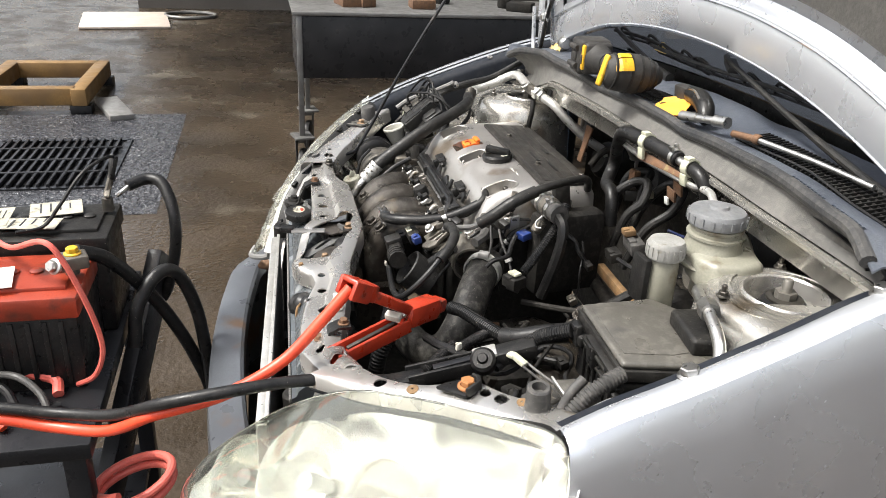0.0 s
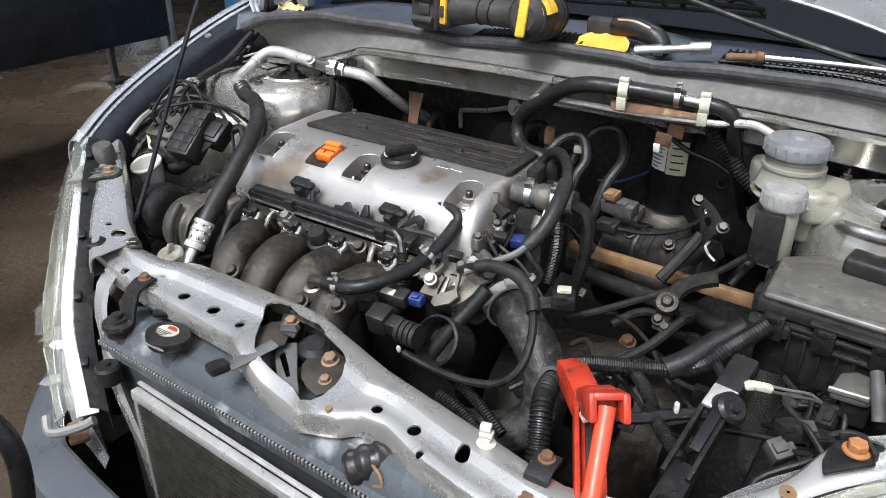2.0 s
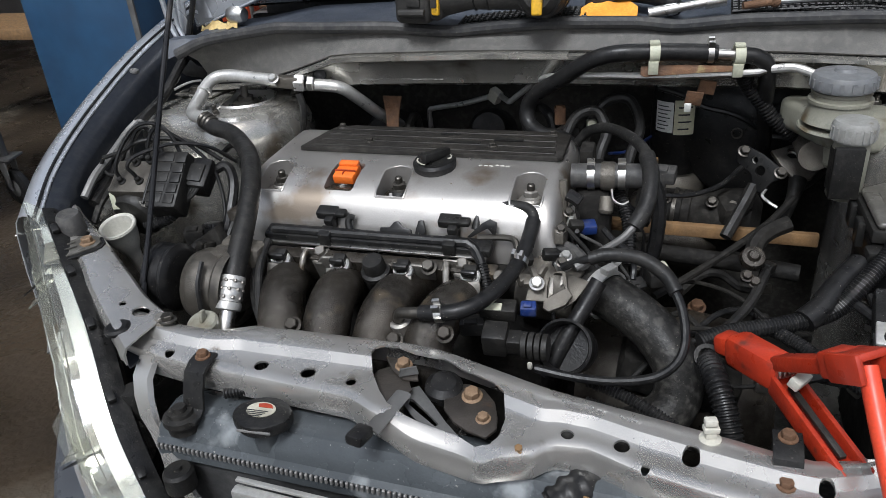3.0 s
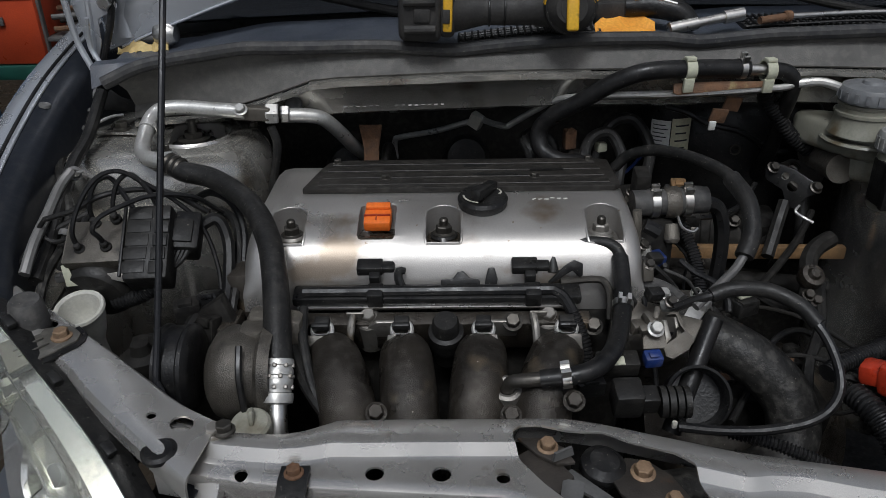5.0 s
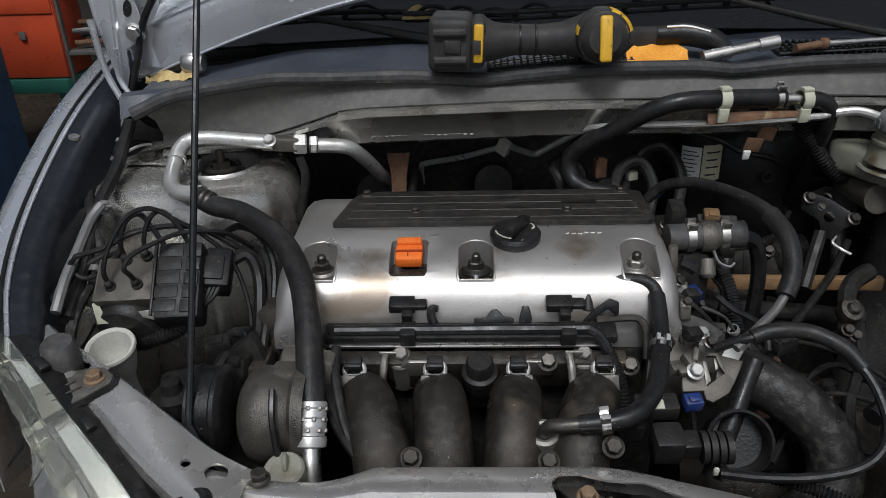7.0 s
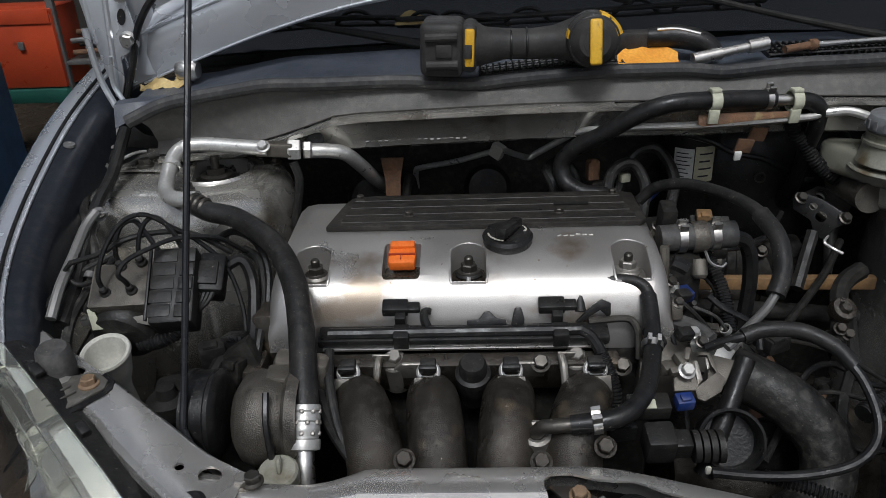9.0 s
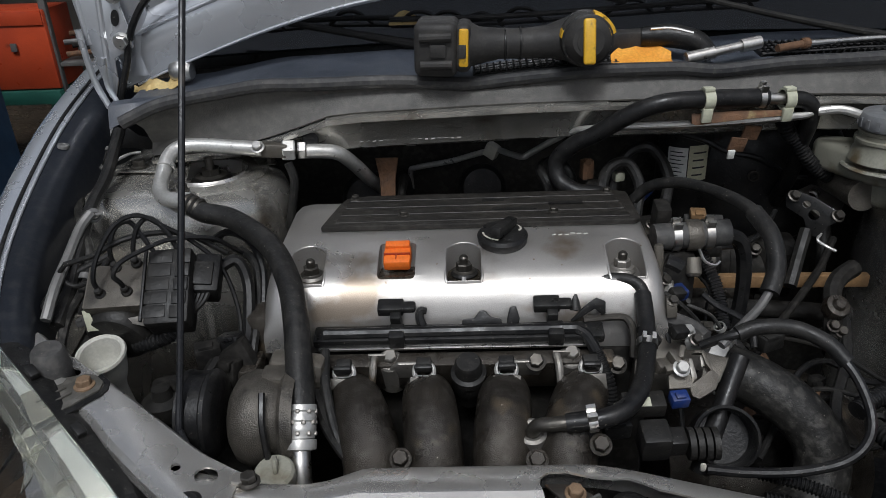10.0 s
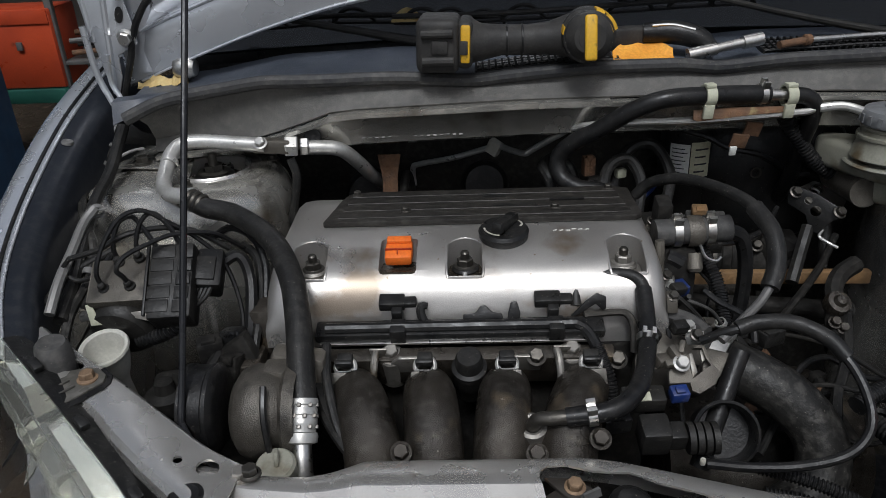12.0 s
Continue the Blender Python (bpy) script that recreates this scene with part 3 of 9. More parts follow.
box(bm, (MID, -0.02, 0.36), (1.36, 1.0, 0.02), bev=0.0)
part("undertray", bm, DARKBAY, car, "near-black sheet added to close the shaded bay from below")
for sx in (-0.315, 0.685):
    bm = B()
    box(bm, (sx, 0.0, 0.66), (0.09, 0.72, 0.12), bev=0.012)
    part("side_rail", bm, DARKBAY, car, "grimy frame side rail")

# cowl tray with grilles
def cowl_z(x, y):
    sy, sz = seal_at(x)
    return max(sz, 1.150) - 0.003 + 0.10 * max(0, y - sy) - 0.02 * ((x - MID) / 0.7) ** 2 * (1 if y > sy + 0.05 else 0)


bm = B()
rows = []
for x in np.linspace(-0.49, 0.86, 56):
    sy, sz = seal_at(x)
    rows.append([(x, sy + a, (sz if a == 0 else cowl_z(x, sy + a))) for a in (0.0, 0.01, 0.03, 0.06, 0.09, 0.12, 0.145, 0.165)])
plate(bm, rows, 0.003)
cowl = part("cowl_tray", bm, COWL, car, "dusty navy-black plastic cowl tray")


def grille(x0, x1, y0, y1, nx, ny):
    t = B()
    z0 = cowl_z((x0 + x1) / 2, (y0 + y1) / 2)
    for i in range(nx + 1):
        x = x0 + (x1 - x0) * i / nx
        box(t, (x, (y0 + y1) / 2, cowl_z(x, (y0 + y1) / 2) + 0.003), (0.0028, y1 - y0, 0.006), (5.7, 0, 0), 0)
    for j in range(ny + 1):
        y = y0 + (y1 - y0) * j / ny
        tube(t, [(x, y, cowl_z(x, y) + 0.003) for x in np.linspace(x0, x1, 5)], 0.0018, 5, 2)
    return part("cowl_grille", t, BLACK, cowl, "black plastic cowl air grille")


for a in ((0.02, 0.27, 0.262, 0.305, 26, 4), (0.435, 0.80, 0.285, 0.345, 38, 5)):
    c = B()
    box(c, ((a[0] + a[1]) / 2, (a[2] + a[3]) / 2, 1.165), (a[1] - a[0], a[3] - a[2], 0.06), bev=0)
    cut(cowl, c)
    grille(*a)
    # Black box sunk below the bars puts shade into the grille openings.
    t = B()
    box(t, ((a[0] + a[1]) / 2, (a[2] + a[3]) / 2, 1.125), (a[1] - a[0] + 0.01, a[3] - a[2] + 0.01, 0.02), bev=0)
    part("grille_shade_box", t, BLACK, cowl)
t = B()
for x0, n in ((-0.055, 5), (0.27, 4), (0.36, 3), (0.50, 9), (0.62, 9), (0.72, 8)):
    for k in range(n):
        x = x0 + k * 0.0095
        sy, sz = seal_at(x)
        box(t, (x, sy + 0.020, cowl_z(x, sy + 0.02) - 0.001), (0.0062, 0.006, 0.02), bev=0)
cut(cowl, t)
# Black strip below the slots, so they read as shaded inside.
bm = B()
plate(bm, [[(x, seal_at(x)[0] + a, cowl_z(x, seal_at(x)[0] + 0.02) - 0.022) for a in (0.010, 0.032)] for x in np.linspace(-0.08, 0.83, 40)], 0.002)
part("slot_shadow", bm, RUBBERBLACK, cowl, "black strip that paints the shade inside the slots")

# windscreen and wipers
bm = B()
rows = []
for u in np.linspace(0, 1, 9):
    x = -0.52 + 1.41 * u
    bow = 0.10 * (1 - (2 * u - 1) ** 2)
    rows.append([(x * (1 - 0.12 * v) + MID * 0.12 * v, 0.40 + bow + 0.75 * v, 1.165 + 0.55 * v) for v in np.linspace(0, 1, 5)])
plate(bm, rows, 0.005)
part("windscreen", bm, SCREEN, car, "dark windscreen glass")
bm = B()
box(bm, (MID, 0.95, 1.12), (1.36, 0.85, 0.1), bev=0.03)
part("dashboard", bm, BLACK, car, "dark dashboard behind the windscreen")
def wiper(arm_pts, arm_r, blade_pts, clips):
    bm = B()
    tube(bm, arm_pts, arm_r, 10, 8)
    arm = part("wiper_arm", bm, DUSTBLACK, car, "dusty black wiper arm")
    p = curve(blade_pts, 8)
    bm = B()
    tube(bm, [q + V(0, 0.0, 0.004) for q in p], 0.0042, 8, 1)
    part("blade_frame", bm, DUSTBLACK, arm)
    bm = B()
    tube(bm, [q + V(0, 0.020, -0.010) for q in p], 0.0036, 6, 1)
    part("wiper_blade", bm, RUBBERBLACK, arm)
    for k in clips:
        q = p[int(k * (len(p) - 1))]
        bm = B()
        tube(bm, [q + V(-0.035, 0.018, -0.008), q + V(-0.012, 0.004, 0.012), q + V(0.012, 0.004, 0.012), q + V(0.035, 0.018, -0.008)], 0.0034, 6, 4)
        part("blade_yoke", bm, DUSTBLACK, arm)
    return arm


wa = wiper([(0.20, 0.395, 1.240), (0.235, 0.372, 1.256), (0.268, 0.350, 1.259), (0.36, 0.345, 1.238), (0.48, 0.345, 1.208), (0.60, 0.345, 1.182), (0.72, 0.345, 1.160), (0.80, 0.35, 1.150)], [0.003, 0.004, 0.0045, 0.0045, 0.005, 0.0065, 0.008, 0.009], [(-0.11, 0.40, 1.212), (0.074, 0.40, 1.211), (0.25, 0.40, 1.217), (0.36, 0.40, 1.221), (0.46, 0.40, 1.222)], (0.08, 0.3, 0.55, 0.75, 0.93))
bm = B()
box(bm, (0.232, 0.385, 1.240), (0.050, 0.022, 0.012), (0, 12, -20), 0.004)
part("arm_hook", bm, DUSTBLACK, wa)
wiper([(-0.30, 0.40, 1.222), (-0.257, 0.395, 1.215), (-0.16, 0.392, 1.196), (-0.07, 0.392, 1.178), (0.02, 0.385, 1.170)], [0.004, 0.005, 0.006, 0.008, 0.010], [(-0.36, 0.425, 1.205), (-0.20, 0.428, 1.212), (-0.02, 0.43, 1.205), (0.06, 0.43, 1.198)], (0.1, 0.4, 0.7, 0.9))

# hood, propped up steeply
HP = [(-0.520, 0.318, 1.132), (-0.426, 0.318, 1.168), (-0.292, 0.320, 1.212), (-0.16, 0.322, 1.244), (0.01, 0.326, 1.266), (MID, 0.327, 1.273)]
HP = HP + [mx(p) for p in HP[-2::-1]]
rear = curve(HP, 6)
UP = Vector((0, -0.12, 0.993)).normalized()
BACK = Vector((0, 0.993, 0.12)).normalized()


def hood_rows(vs, off, shrink=0.0):
    rows = []
    for v in vs:
        row = []
        for p in rear:
            u = (p.x - MID) / 0.785
            w = 1 - shrink - 0.10 * (v / 0.95) ** 3
            crown = 0.05 * (1 - u * u) * (v / 0.95)
            row.append(Vector((MID + u * 0.785 * w, p.y, p.z)) + UP * v + BACK * (off + crown - 0.02 * (v / 0.95) ** 2))
        rows.append(row)
    return rows


bm = B()
plate(bm, hood_rows(np.linspace(0, 0.95, 14), 0.022), 0.0015)
hood = part("hood", bm, PAINT, car, "open silver hood, seen from its underside")
bm = B()
rim = [hood_rows([a], b, s)[0] for a, b, s in ((0.0, 0.018, 0), (0.004, 0.004, 0.004), (0.012, -0.002, 0.010), (0.05, -0.004, 0.014), (0.085, 0.0, 0.02), (0.098, 0.010, 0.022), (0.105, 0.016, 0.024))]
plate(bm, rim, 0.0015)
part("hood_rear_rim", bm, PAINT, hood)
for v, off, r in ((0.010, -0.001, 0.0022), (0.080, -0.001, 0.0035)):
    bm = B()
    tube(bm, hood_rows([v], off, 0.016)[0][1:-1], r, 8, 2)
    part("rim_bead", bm, PAINT, hood)
for i in (9, 18, 27):
    bm = B()
    p = hood_rows([0.105], 0.006, 0.02)[0][i]
    lathe(bm, [(0, 0.004), (0.008, 0.003), (0.010, 0.0), (0.010, -0.004)], p, -BACK, n=16)
    part("liner_clip", bm, BLACK, hood)
for s in (0, 1):
    bm = B()
    rows = []
    for v in np.linspace(0.03, 0.95, 14):
        full = hood_rows([v], 0.0)[0]
        a = full[0] if s == 0 else full[-1]
        k = 1 if s == 0 else -1
        rows.append([a + V(k * dx, 0, 0) + BACK * o for dx, o in ((0, 0.02), (0.003, 0.004), (0.010, -0.003), (0.040, -0.003), (0.052, 0.002), (0.060, 0.014))])
    plate(bm, rows, 0.0015)
    part("hood_side_rim", bm, PAINT, hood)
for a in (0.45, 0.80):
    bm = B()
    plate(bm, [r[6:-6] for r in hood_rows([a, a + 0.012, a + 0.06, a + 0.072], 0.012)], 0.002)
    part("hood_rib", bm, PAINT, hood)
bm = B()
plate(bm, [r[5:-5] for r in hood_rows(np.linspace(0.125, 0.93, 8), 0.013)], 0.006)
part("hood_liner", bm, LINER, hood, "grey sound-deadening liner")
for s in (0, 1):
    f = (lambda p: p) if s == 0 else mx
    bm = B()
    prism(bm, [(-0.553, 1.300), (-0.546, 1.240), (-0.537, 1.190), (-0.528, 1.136), (-0.518, 1.138), (-0.510, 1.160), (-0.508, 1.194), (-0.476, 1.210), (-0.477, 1.232), (-0.484, 1.275), (-0.487, 1.300)], Vector(f((0, 0.288, 0))) if s == 0 else Vector((2 * MID, 0.288, 0)), (1 if s == 0 else -1, 0, 0), (0, 0, 1), 0.004 if s == 0 else -0.004, 0.001)
    hinge = part("hood_hinge_plate", bm, PAINT, hood, "silver hinge plate with two bolts and a slot")
    for h, r in ((1.219, 0.009), (1.285, 0.009)):
        bolt(hinge, f((-0.490, 0.284, h)), (0, -1, -0.1), r, STEEL)
    # Black oval plate paints the shade of a slot; nothing is cut.
    bm = B()
    prism(bm, [(0.006 * math.cos(a), 0.012 * math.sin(a)) for a in np.linspace(0, 2 * math.pi, 18, endpoint=False)], f((-0.493, 0.2825, 1.252)), (1, 0, -0.2), (0.2, 0, 1), 0.001, 0)
    part("slot_shade_plate", bm, RUBBERBLACK, hinge, "black plate standing for the dark of a slot hole")
    for a_, b_, r in (((-0.524, 0.286, 1.145), (-0.512, 0.286, 1.285), 0.0055), ((-0.541, 0.287, 1.215), (-0.545, 0.287, 1.30), 0.0055)):
        bm = B()
        tube(bm, [f(a_), f(b_)], r, 10, 3)
        part("pressed_rib", bm, PAINT, hinge)
    bm = B()
    tube(bm, [f((-0.545, 0.27, 1.24)), f((-0.540, 0.272, 1.17)), f((-0.525, 0.27, 1.125))], 0.005, 8, 6)
    tube(bm, [f((-0.515, 0.265, 1.20)), f((-0.520, 0.268, 1.16)), f((-0.510, 0.266, 1.135))], 0.004, 8, 6)
    part("hood_hinge", bm, PAINT, car)

# core support: centre beam, diagonal arms
CSX = (-0.255, -0.20, -0.15, -0.127, -0.097, -0.04, 0.06, 0.096, 0.12, 0.144, 0.17, 0.194, 0.222, 0.246, 0.268, 0.285, 0.32, 0.366, 0.43, 0.463, 0.493, 0.523, 0.56, 0.61)
CSB = (-0.296, -0.306, -0.304, -0.296, -0.280, -0.278, -0.278, -0.277, -0.277, -0.281, -0.288, -0.295, -0.302, -0.309, -0.315, -0.318, -0.323, -0.330, -0.341, -0.347, -0.353, -0.357, -0.352, -0.338)
CSF = (-0.345, -0.353, -0.356, -0.357, -0.358, -0.361, -0.368, -0.386, -0.392, -0.398, -0.402, -0.406, -0.414, -0.412, -0.404, -0.385, -0.380, -0.396, -0.408, -0.412, -0.415, -0.414, -0.402, -0.385)
CSZ = (0.930, 0.924, 0.919, 0.917, 0.916, 0.915, 0.915, 0.915, 0.914, 0.913, 0.912, 0.911, 0.909, 0.908, 0.907, 0.906, 0.904, 0.902, 0.900, 0.899, 0.898, 0.898, 0.902, 0.912)


def cs(x, k):
    return float(np.interp(x, CSX, k))


bm = B()
rows = []
for x in np.linspace(CSX[0], CSX[-1], 90):
    b, f_, z = cs(x, CSB), cs(x, CSF), cs(x, CSZ)
    w = b - f_
    dip = 0.016 * math.exp(-((x - 0.175) / 0.055) ** 4)
    c = min(0.037, 0.46 * w)
    rows.append([(x, b + 0.008, z - 0.034), (x, b + 0.006, z - 0.012), (x, b + 0.0025, z - 0.003), (x, b - 0.004, z), (x, b - c + 0.010, z + 0.002), (x, b - c + 0.003, z + 0.0005), (x, b - c, z - 0.004), (x, b - c - 0.004, z - 0.010), (x, b - c - 0.009, z - 0.0115), (x, f_ + 0.016, z - 0.012 - dip * 0.6), (x, f_ + 0.008, z - 0.0125 - dip), (x, f_ + 0.003, z - 0.015 - dip), (x, f_, z - 0.021 - dip), (x, f_ + 0.001, z - 0.045 - dip)])
plate(bm, rows, 0.0025)
support = part("core_support", bm, CSPAINT, car, "bare silver radiator support beam with round holes")

def drill_hole(ob, at, r, d=(0, 0, 1), sx=1.0):
    t = B()
    lathe(t, [(0, -0.06), (r, -0.06), (r, 0.06), (0, 0.06)], (0, 0, 0), d, n=22)
    bmesh.ops.transform(t, matrix=Matrix.Translation(at) @ Matrix.Diagonal((sx, 1, 1, 1)), verts=t.verts)
    cut(ob, t)


for x, y, r in ((-0.176, -0.346, 0.006), (-0.058, -0.339, 0.0085), (0.002, -0.340, 0.0088), (0.057, -0.345, 0.0062), (0.298, -0.366, 0.0066), (0.351, -0.369, 0.0078), (0.415, -0.372, 0.0082), (0.375, -0.392, 0.0042), (0.53, -0.385, 0.007), (0.575, -0.365, 0.010)):
    drill_hole(support, (x, y, 0.9), r)
# latch window in the beam
t = B()
prism(t, [(0.067, -0.306), (0.068, -0.296), (0.076, -0.289), (0.092, -0.288), (0.117, -0.296), (0.132, -0.297), (0.150, -0.296), (0.162, -0.302), (0.175, -0.310), (0.212, -0.322), (0.227, -0.334), (0.234, -0.362), (0.233, -0.385), (0.226, -0.396), (0.212, -0.398), (0.190, -0.388), (0.164, -0.383), (0.130, -0.376), (0.108, -0.368), (0.093, -0.352), (0.074, -0.324)], (0, 0, 0.80), (1, 0, 0), (0, 1, 0), 0.2, 0.0)
cut(support, t)

for side in (1, -1):
    f = (lambda p: p) if side == 1 else mx
    bm = B()
    ain = curve([(-0.470, -0.130, 0.984), (-0.447, -0.148, 0.980), (-0.402, -0.177, 0.973), (-0.346, -0.214, 0.962), (-0.297, -0.247, 0.950), (-0.250, -0.278, 0.938), (-0.205, -0.298, 0.929)], 4)
    aout = curve([(-0.480, -0.172, 0.980), (-0.457, -0.190, 0.976), (-0.415, -0.226, 0.969), (-0.372, -0.246, 0.962), (-0.333, -0.281, 0.953), (-0.285, -0.320, 0.942), (-0.215, -0.372, 0.926)], 4)
    if side == -1:
        ain = curve([(0.590, -0.346, 0.905), (0.655, -0.312, 0.919), (0.700, -0.270, 0.934), (0.722, -0.228, 0.948), (0.738, -0.204, 0.955), (0.752, -0.193, 0.957), (0.773, -0.178, 0.960), (0.803, -0.150, 0.966), (0.838, -0.120, 0.975)], 4)
        aout = curve([(0.600, -0.405, 0.897), (0.668, -0.340, 0.913), (0.712, -0.290, 0.927), (0.742, -0.258, 0.939), (0.760, -0.243, 0.946), (0.778, -0.228, 0.951), (0.800, -0.208, 0.957), (0.832, -0.184, 0.966), (0.872, -0.160, 0.977)], 4)
    rows = []
    for i, o in zip(ain, aout):
        d = (i - o).normalized()
        rows.append([tuple(q) for q in (i + 0.006 * d + V(0, 0, -0.032), i + 0.003 * d + V(0, 0, -0.006), i - 0.002 * d, i - 0.006 * d + V(0, 0, 0.001), i.lerp(o, 0.35) + V(0, 0, 0.0015), i.lerp(o, 0.65) + V(0, 0, 0.0015), o + 0.006 * d + V(0, 0, 0.001), o + 0.002 * d, o - 0.003 * d + V(0, 0, -0.006), o - 0.004 * d + V(0, 0, -0.020))])
    plate(bm, rows, 0.0025)
    arm = part("support_arm", bm, CSPAINT, car, "silver diagonal arm of the radiator support")
    # Dark pan under the arm, added so its holes look shaded inside.
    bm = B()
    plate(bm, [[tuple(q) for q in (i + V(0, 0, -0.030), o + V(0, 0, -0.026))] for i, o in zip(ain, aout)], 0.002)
    part("arm_shade_pan", bm, DARKPANEL, arm)
    bm = B()
    if side == -1:
        drill_hole(arm, (0.780, -0.191, 0.95), 0.0085, sx=1.2)
        drill_hole(arm, (0.7605, -0.205, 0.95), 0.007, sx=1.2)
        drill_hole(arm, (0.668, -0.318, 0.91), 0.009)
        drill_hole(arm, (0.706, -0.283, 0.93), 0.004)
        lathe(bm, [(0.0152, -0.006), (0.0152, 0.004), (0.0142, 0.010), (0.0140, 0.028), (0.0125, 0.030), (0.0085, 0.030), (0.0080, 0.020), (0, 0.020)], (0.812, -0.158, 0.967), (0.05, -0.05, 1), n=24)
        part("rubber_bump_stop", bm, GREYRUBBER, arm, "dusty grey rubber bump stop with a hollow top")
        bm = B()
        ux, uy = V(0.76, 0.62, 0.19).normalized(), V(-0.63, 0.77, 0.06).normalized()
        prism(bm, [(-0.030, -0.014), (0.018, -0.016), (0.020, 0.010), (0.012, 0.017), (0.0, 0.019), (-0.012, 0.012), (-0.024, 0.0)], (0.742, -0.229, 0.9505), ux, uy, 0.005, 0.002)
        tab = part("headlight_bracket", bm, RUBBERBLACK, arm, "black plastic headlight mounting tab")
        bm = B()
        prism(bm, [(0.016, -0.014), (0.022, -0.012), (0.023, 0.012), (0.013, 0.021), (0.002, 0.022), (0.002, 0.018), (0.012, 0.015), (0.018, 0.008)], (0.742, -0.229, 0.952), ux, uy, 0.012, 0.002)
        part("tab_wall", bm, DUSTBLACK, tab)
        bolt(tab, (0.747, -0.224, 0.9575), (0, 0, 1), 0.0082, RUSTBOLT)
        for q, r in (((0.798, -0.172, 0.9662), 0.0065), ((0.706, -0.283, 0.9322), 0.008)):
            bm = B()
            lathe(bm, [(0.0015, 0.0), (r, 0.0), (r * 0.9, 0.0006), (0.0015, 0.0008)], q, (0.12, -0.25, 1), n=11)
            part("rust_patch", bm, RUSTBAR, arm, "tan rust round a hole")
    else:
        drill_hole(arm, (-0.409, -0.195, 0.95), 0.0085, sx=1.5)
        drill_hole(arm, (-0.416, -0.185, 0.95), 0.003)
        drill_hole(arm, (-0.237, -0.308, 0.95), 0.0105)
        drill_hole(arm, (-0.266, -0.303, 0.95), 0.0045)
        lathe(bm, [(0.020, -0.004), (0.020, 0.006), (0.017, 0.032), (0.014, 0.036), (0, 0.036)], (-0.428, -0.190, 0.966), (0.1, -0.1, 1), n=20)
        part("rubber_bump_stop", bm, GREYRUBBER, arm, "dusty grey rubber bump stop")
        # Black disc stands in for the dark of an open dent.
        bm = B()
        lathe(bm, [(0.016, 0), (0.016, 0.004), (0.012, 0.006), (0, 0.004)], (-0.247, -0.341, 0.929), (0, -0.12, 1), n=22)
        part("dent_shade_disc", bm, RUBBERBLACK, arm)
        bolt(arm, (-0.384, -0.214, 0.969), (0, 0, 1), 0.0070, TANBOLT)
        bolt(arm, (-0.198, -0.310, 0.928), (0, 0, 1), 0.007, DULLSTEEL)
        bm = B()
        ux, uy = V(0.76, -0.65, -0.10), V(0.65, 0.76, 0.05)
        prism(bm, [(-0.016, 0.010), (-0.008, 0.016), (0.008, 0.016), (0.016, 0.008), (0.017, -0.060), (-0.034, -0.050), (-0.030, -0.012)], (-0.384, -0.214, 0.9665), ux, uy, 0.0035, 0.001)
        tab = part("headlight_bracket", bm, GREYDUST, arm, "dusty grey headlight mounting tab")
        for k in (-0.010, 0.002):
            bm = B()
            prism(bm, [(k - 0.001, -0.044), (k + 0.001, -0.044), (k + 0.001, -0.014), (k - 0.001, -0.014)], (-0.384, -0.214, 0.9700), ux, uy, 0.0025, 0.0008)
            part("tab_rib", bm, GREYDUST, tab)
        # Black strip puts the shade of the gap round the tab into colour.
        bm = B()
        prism(bm, [(0.017, -0.060), (0.024, -0.060), (0.024, 0.004), (0.020, 0.014), (0.011, 0.021), (-0.006, 0.021), (-0.006, 0.0165), (0.009, 0.0165), (0.0165, 0.009)], (-0.384, -0.214, 0.9660), ux, uy, 0.0022, 0)
        part("tab_gap", bm, RUBBERBLACK, tab)
    # front leg with bushing below the arm
    bm = B()
    plate(bm, [[f((x + o, y, z)) for o, y, z in ((-0.015, y0 + 0.004, z0 - 0.004), (-0.011, y0, z0), (0.011, y0 - 0.003, z0), (0.015, y0 + 0.002, z0 - 0.003))] for x, y, y0, z0 in ((-0.205, 0, -0.350, 0.905), (-0.208, 0, -0.368, 0.885), (-0.203, 0, -0.380, 0.864), (-0.194, 0, -0.390, 0.844), (-0.178, 0, -0.398, 0.826), (-0.164, 0, -0.407, 0.806), (-0.158, 0, -0.413, 0.788), (-0.140, 0, -0.420, 0.766), (-0.120, 0, -0.426, 0.746), (-0.100, 0, -0.431, 0.722), (-0.082, 0, -0.433, 0.695), (-0.07, 0, -0.433, 0.62))], 0.003)
    part("support_leg", bm, CSPAINT, car)
    bm = B()
    lathe(bm, [(0.018, -0.012), (0.018, 0.010), (0.015, 0.014), (0.006, 0.014), (0.005, 0.018), (0, 0.018)], f((-0.140, -0.424, 0.792)), n=22)
    part("rubber_bushing", bm, DUSTBLACK, car)
    bm = B()
    lathe(bm, [(0.020, 0), (0.020, 0.012), (0.014, 0.03), (0.012, 0.034), (0, 0.034)], f((-0.231, -0.360, 0.828)), (0, -0.2, 1), n=20)
    part("rubber_bump_stop", bm, DUSTBLACK, car)

bolt(support, (0.256, -0.398, 0.893), (0, -0.2, 1), 0.0038, RUSTBAR)
bolt(support, (-0.207, -0.310, 0.926), (0, -0.1, 1), 0.007, CLEANCAST)
bolt(support, (0.497, -0.384, 0.887), (0, 0, 1), 0.0058, RUST)
bm = B()
box(bm, (0.431, -0.352, 0.906), (0.011, 0.009, 0.010), (0, 0, 15), 0.002)
box(bm, (0.431, -0.352, 0.914), (0.015, 0.010, 0.006), (0, 0, 15), 0.0015)
box(bm, (0.430, -0.352, 0.922), (0.012, 0.009, 0.007), (0, 0, 15), 0.0015)
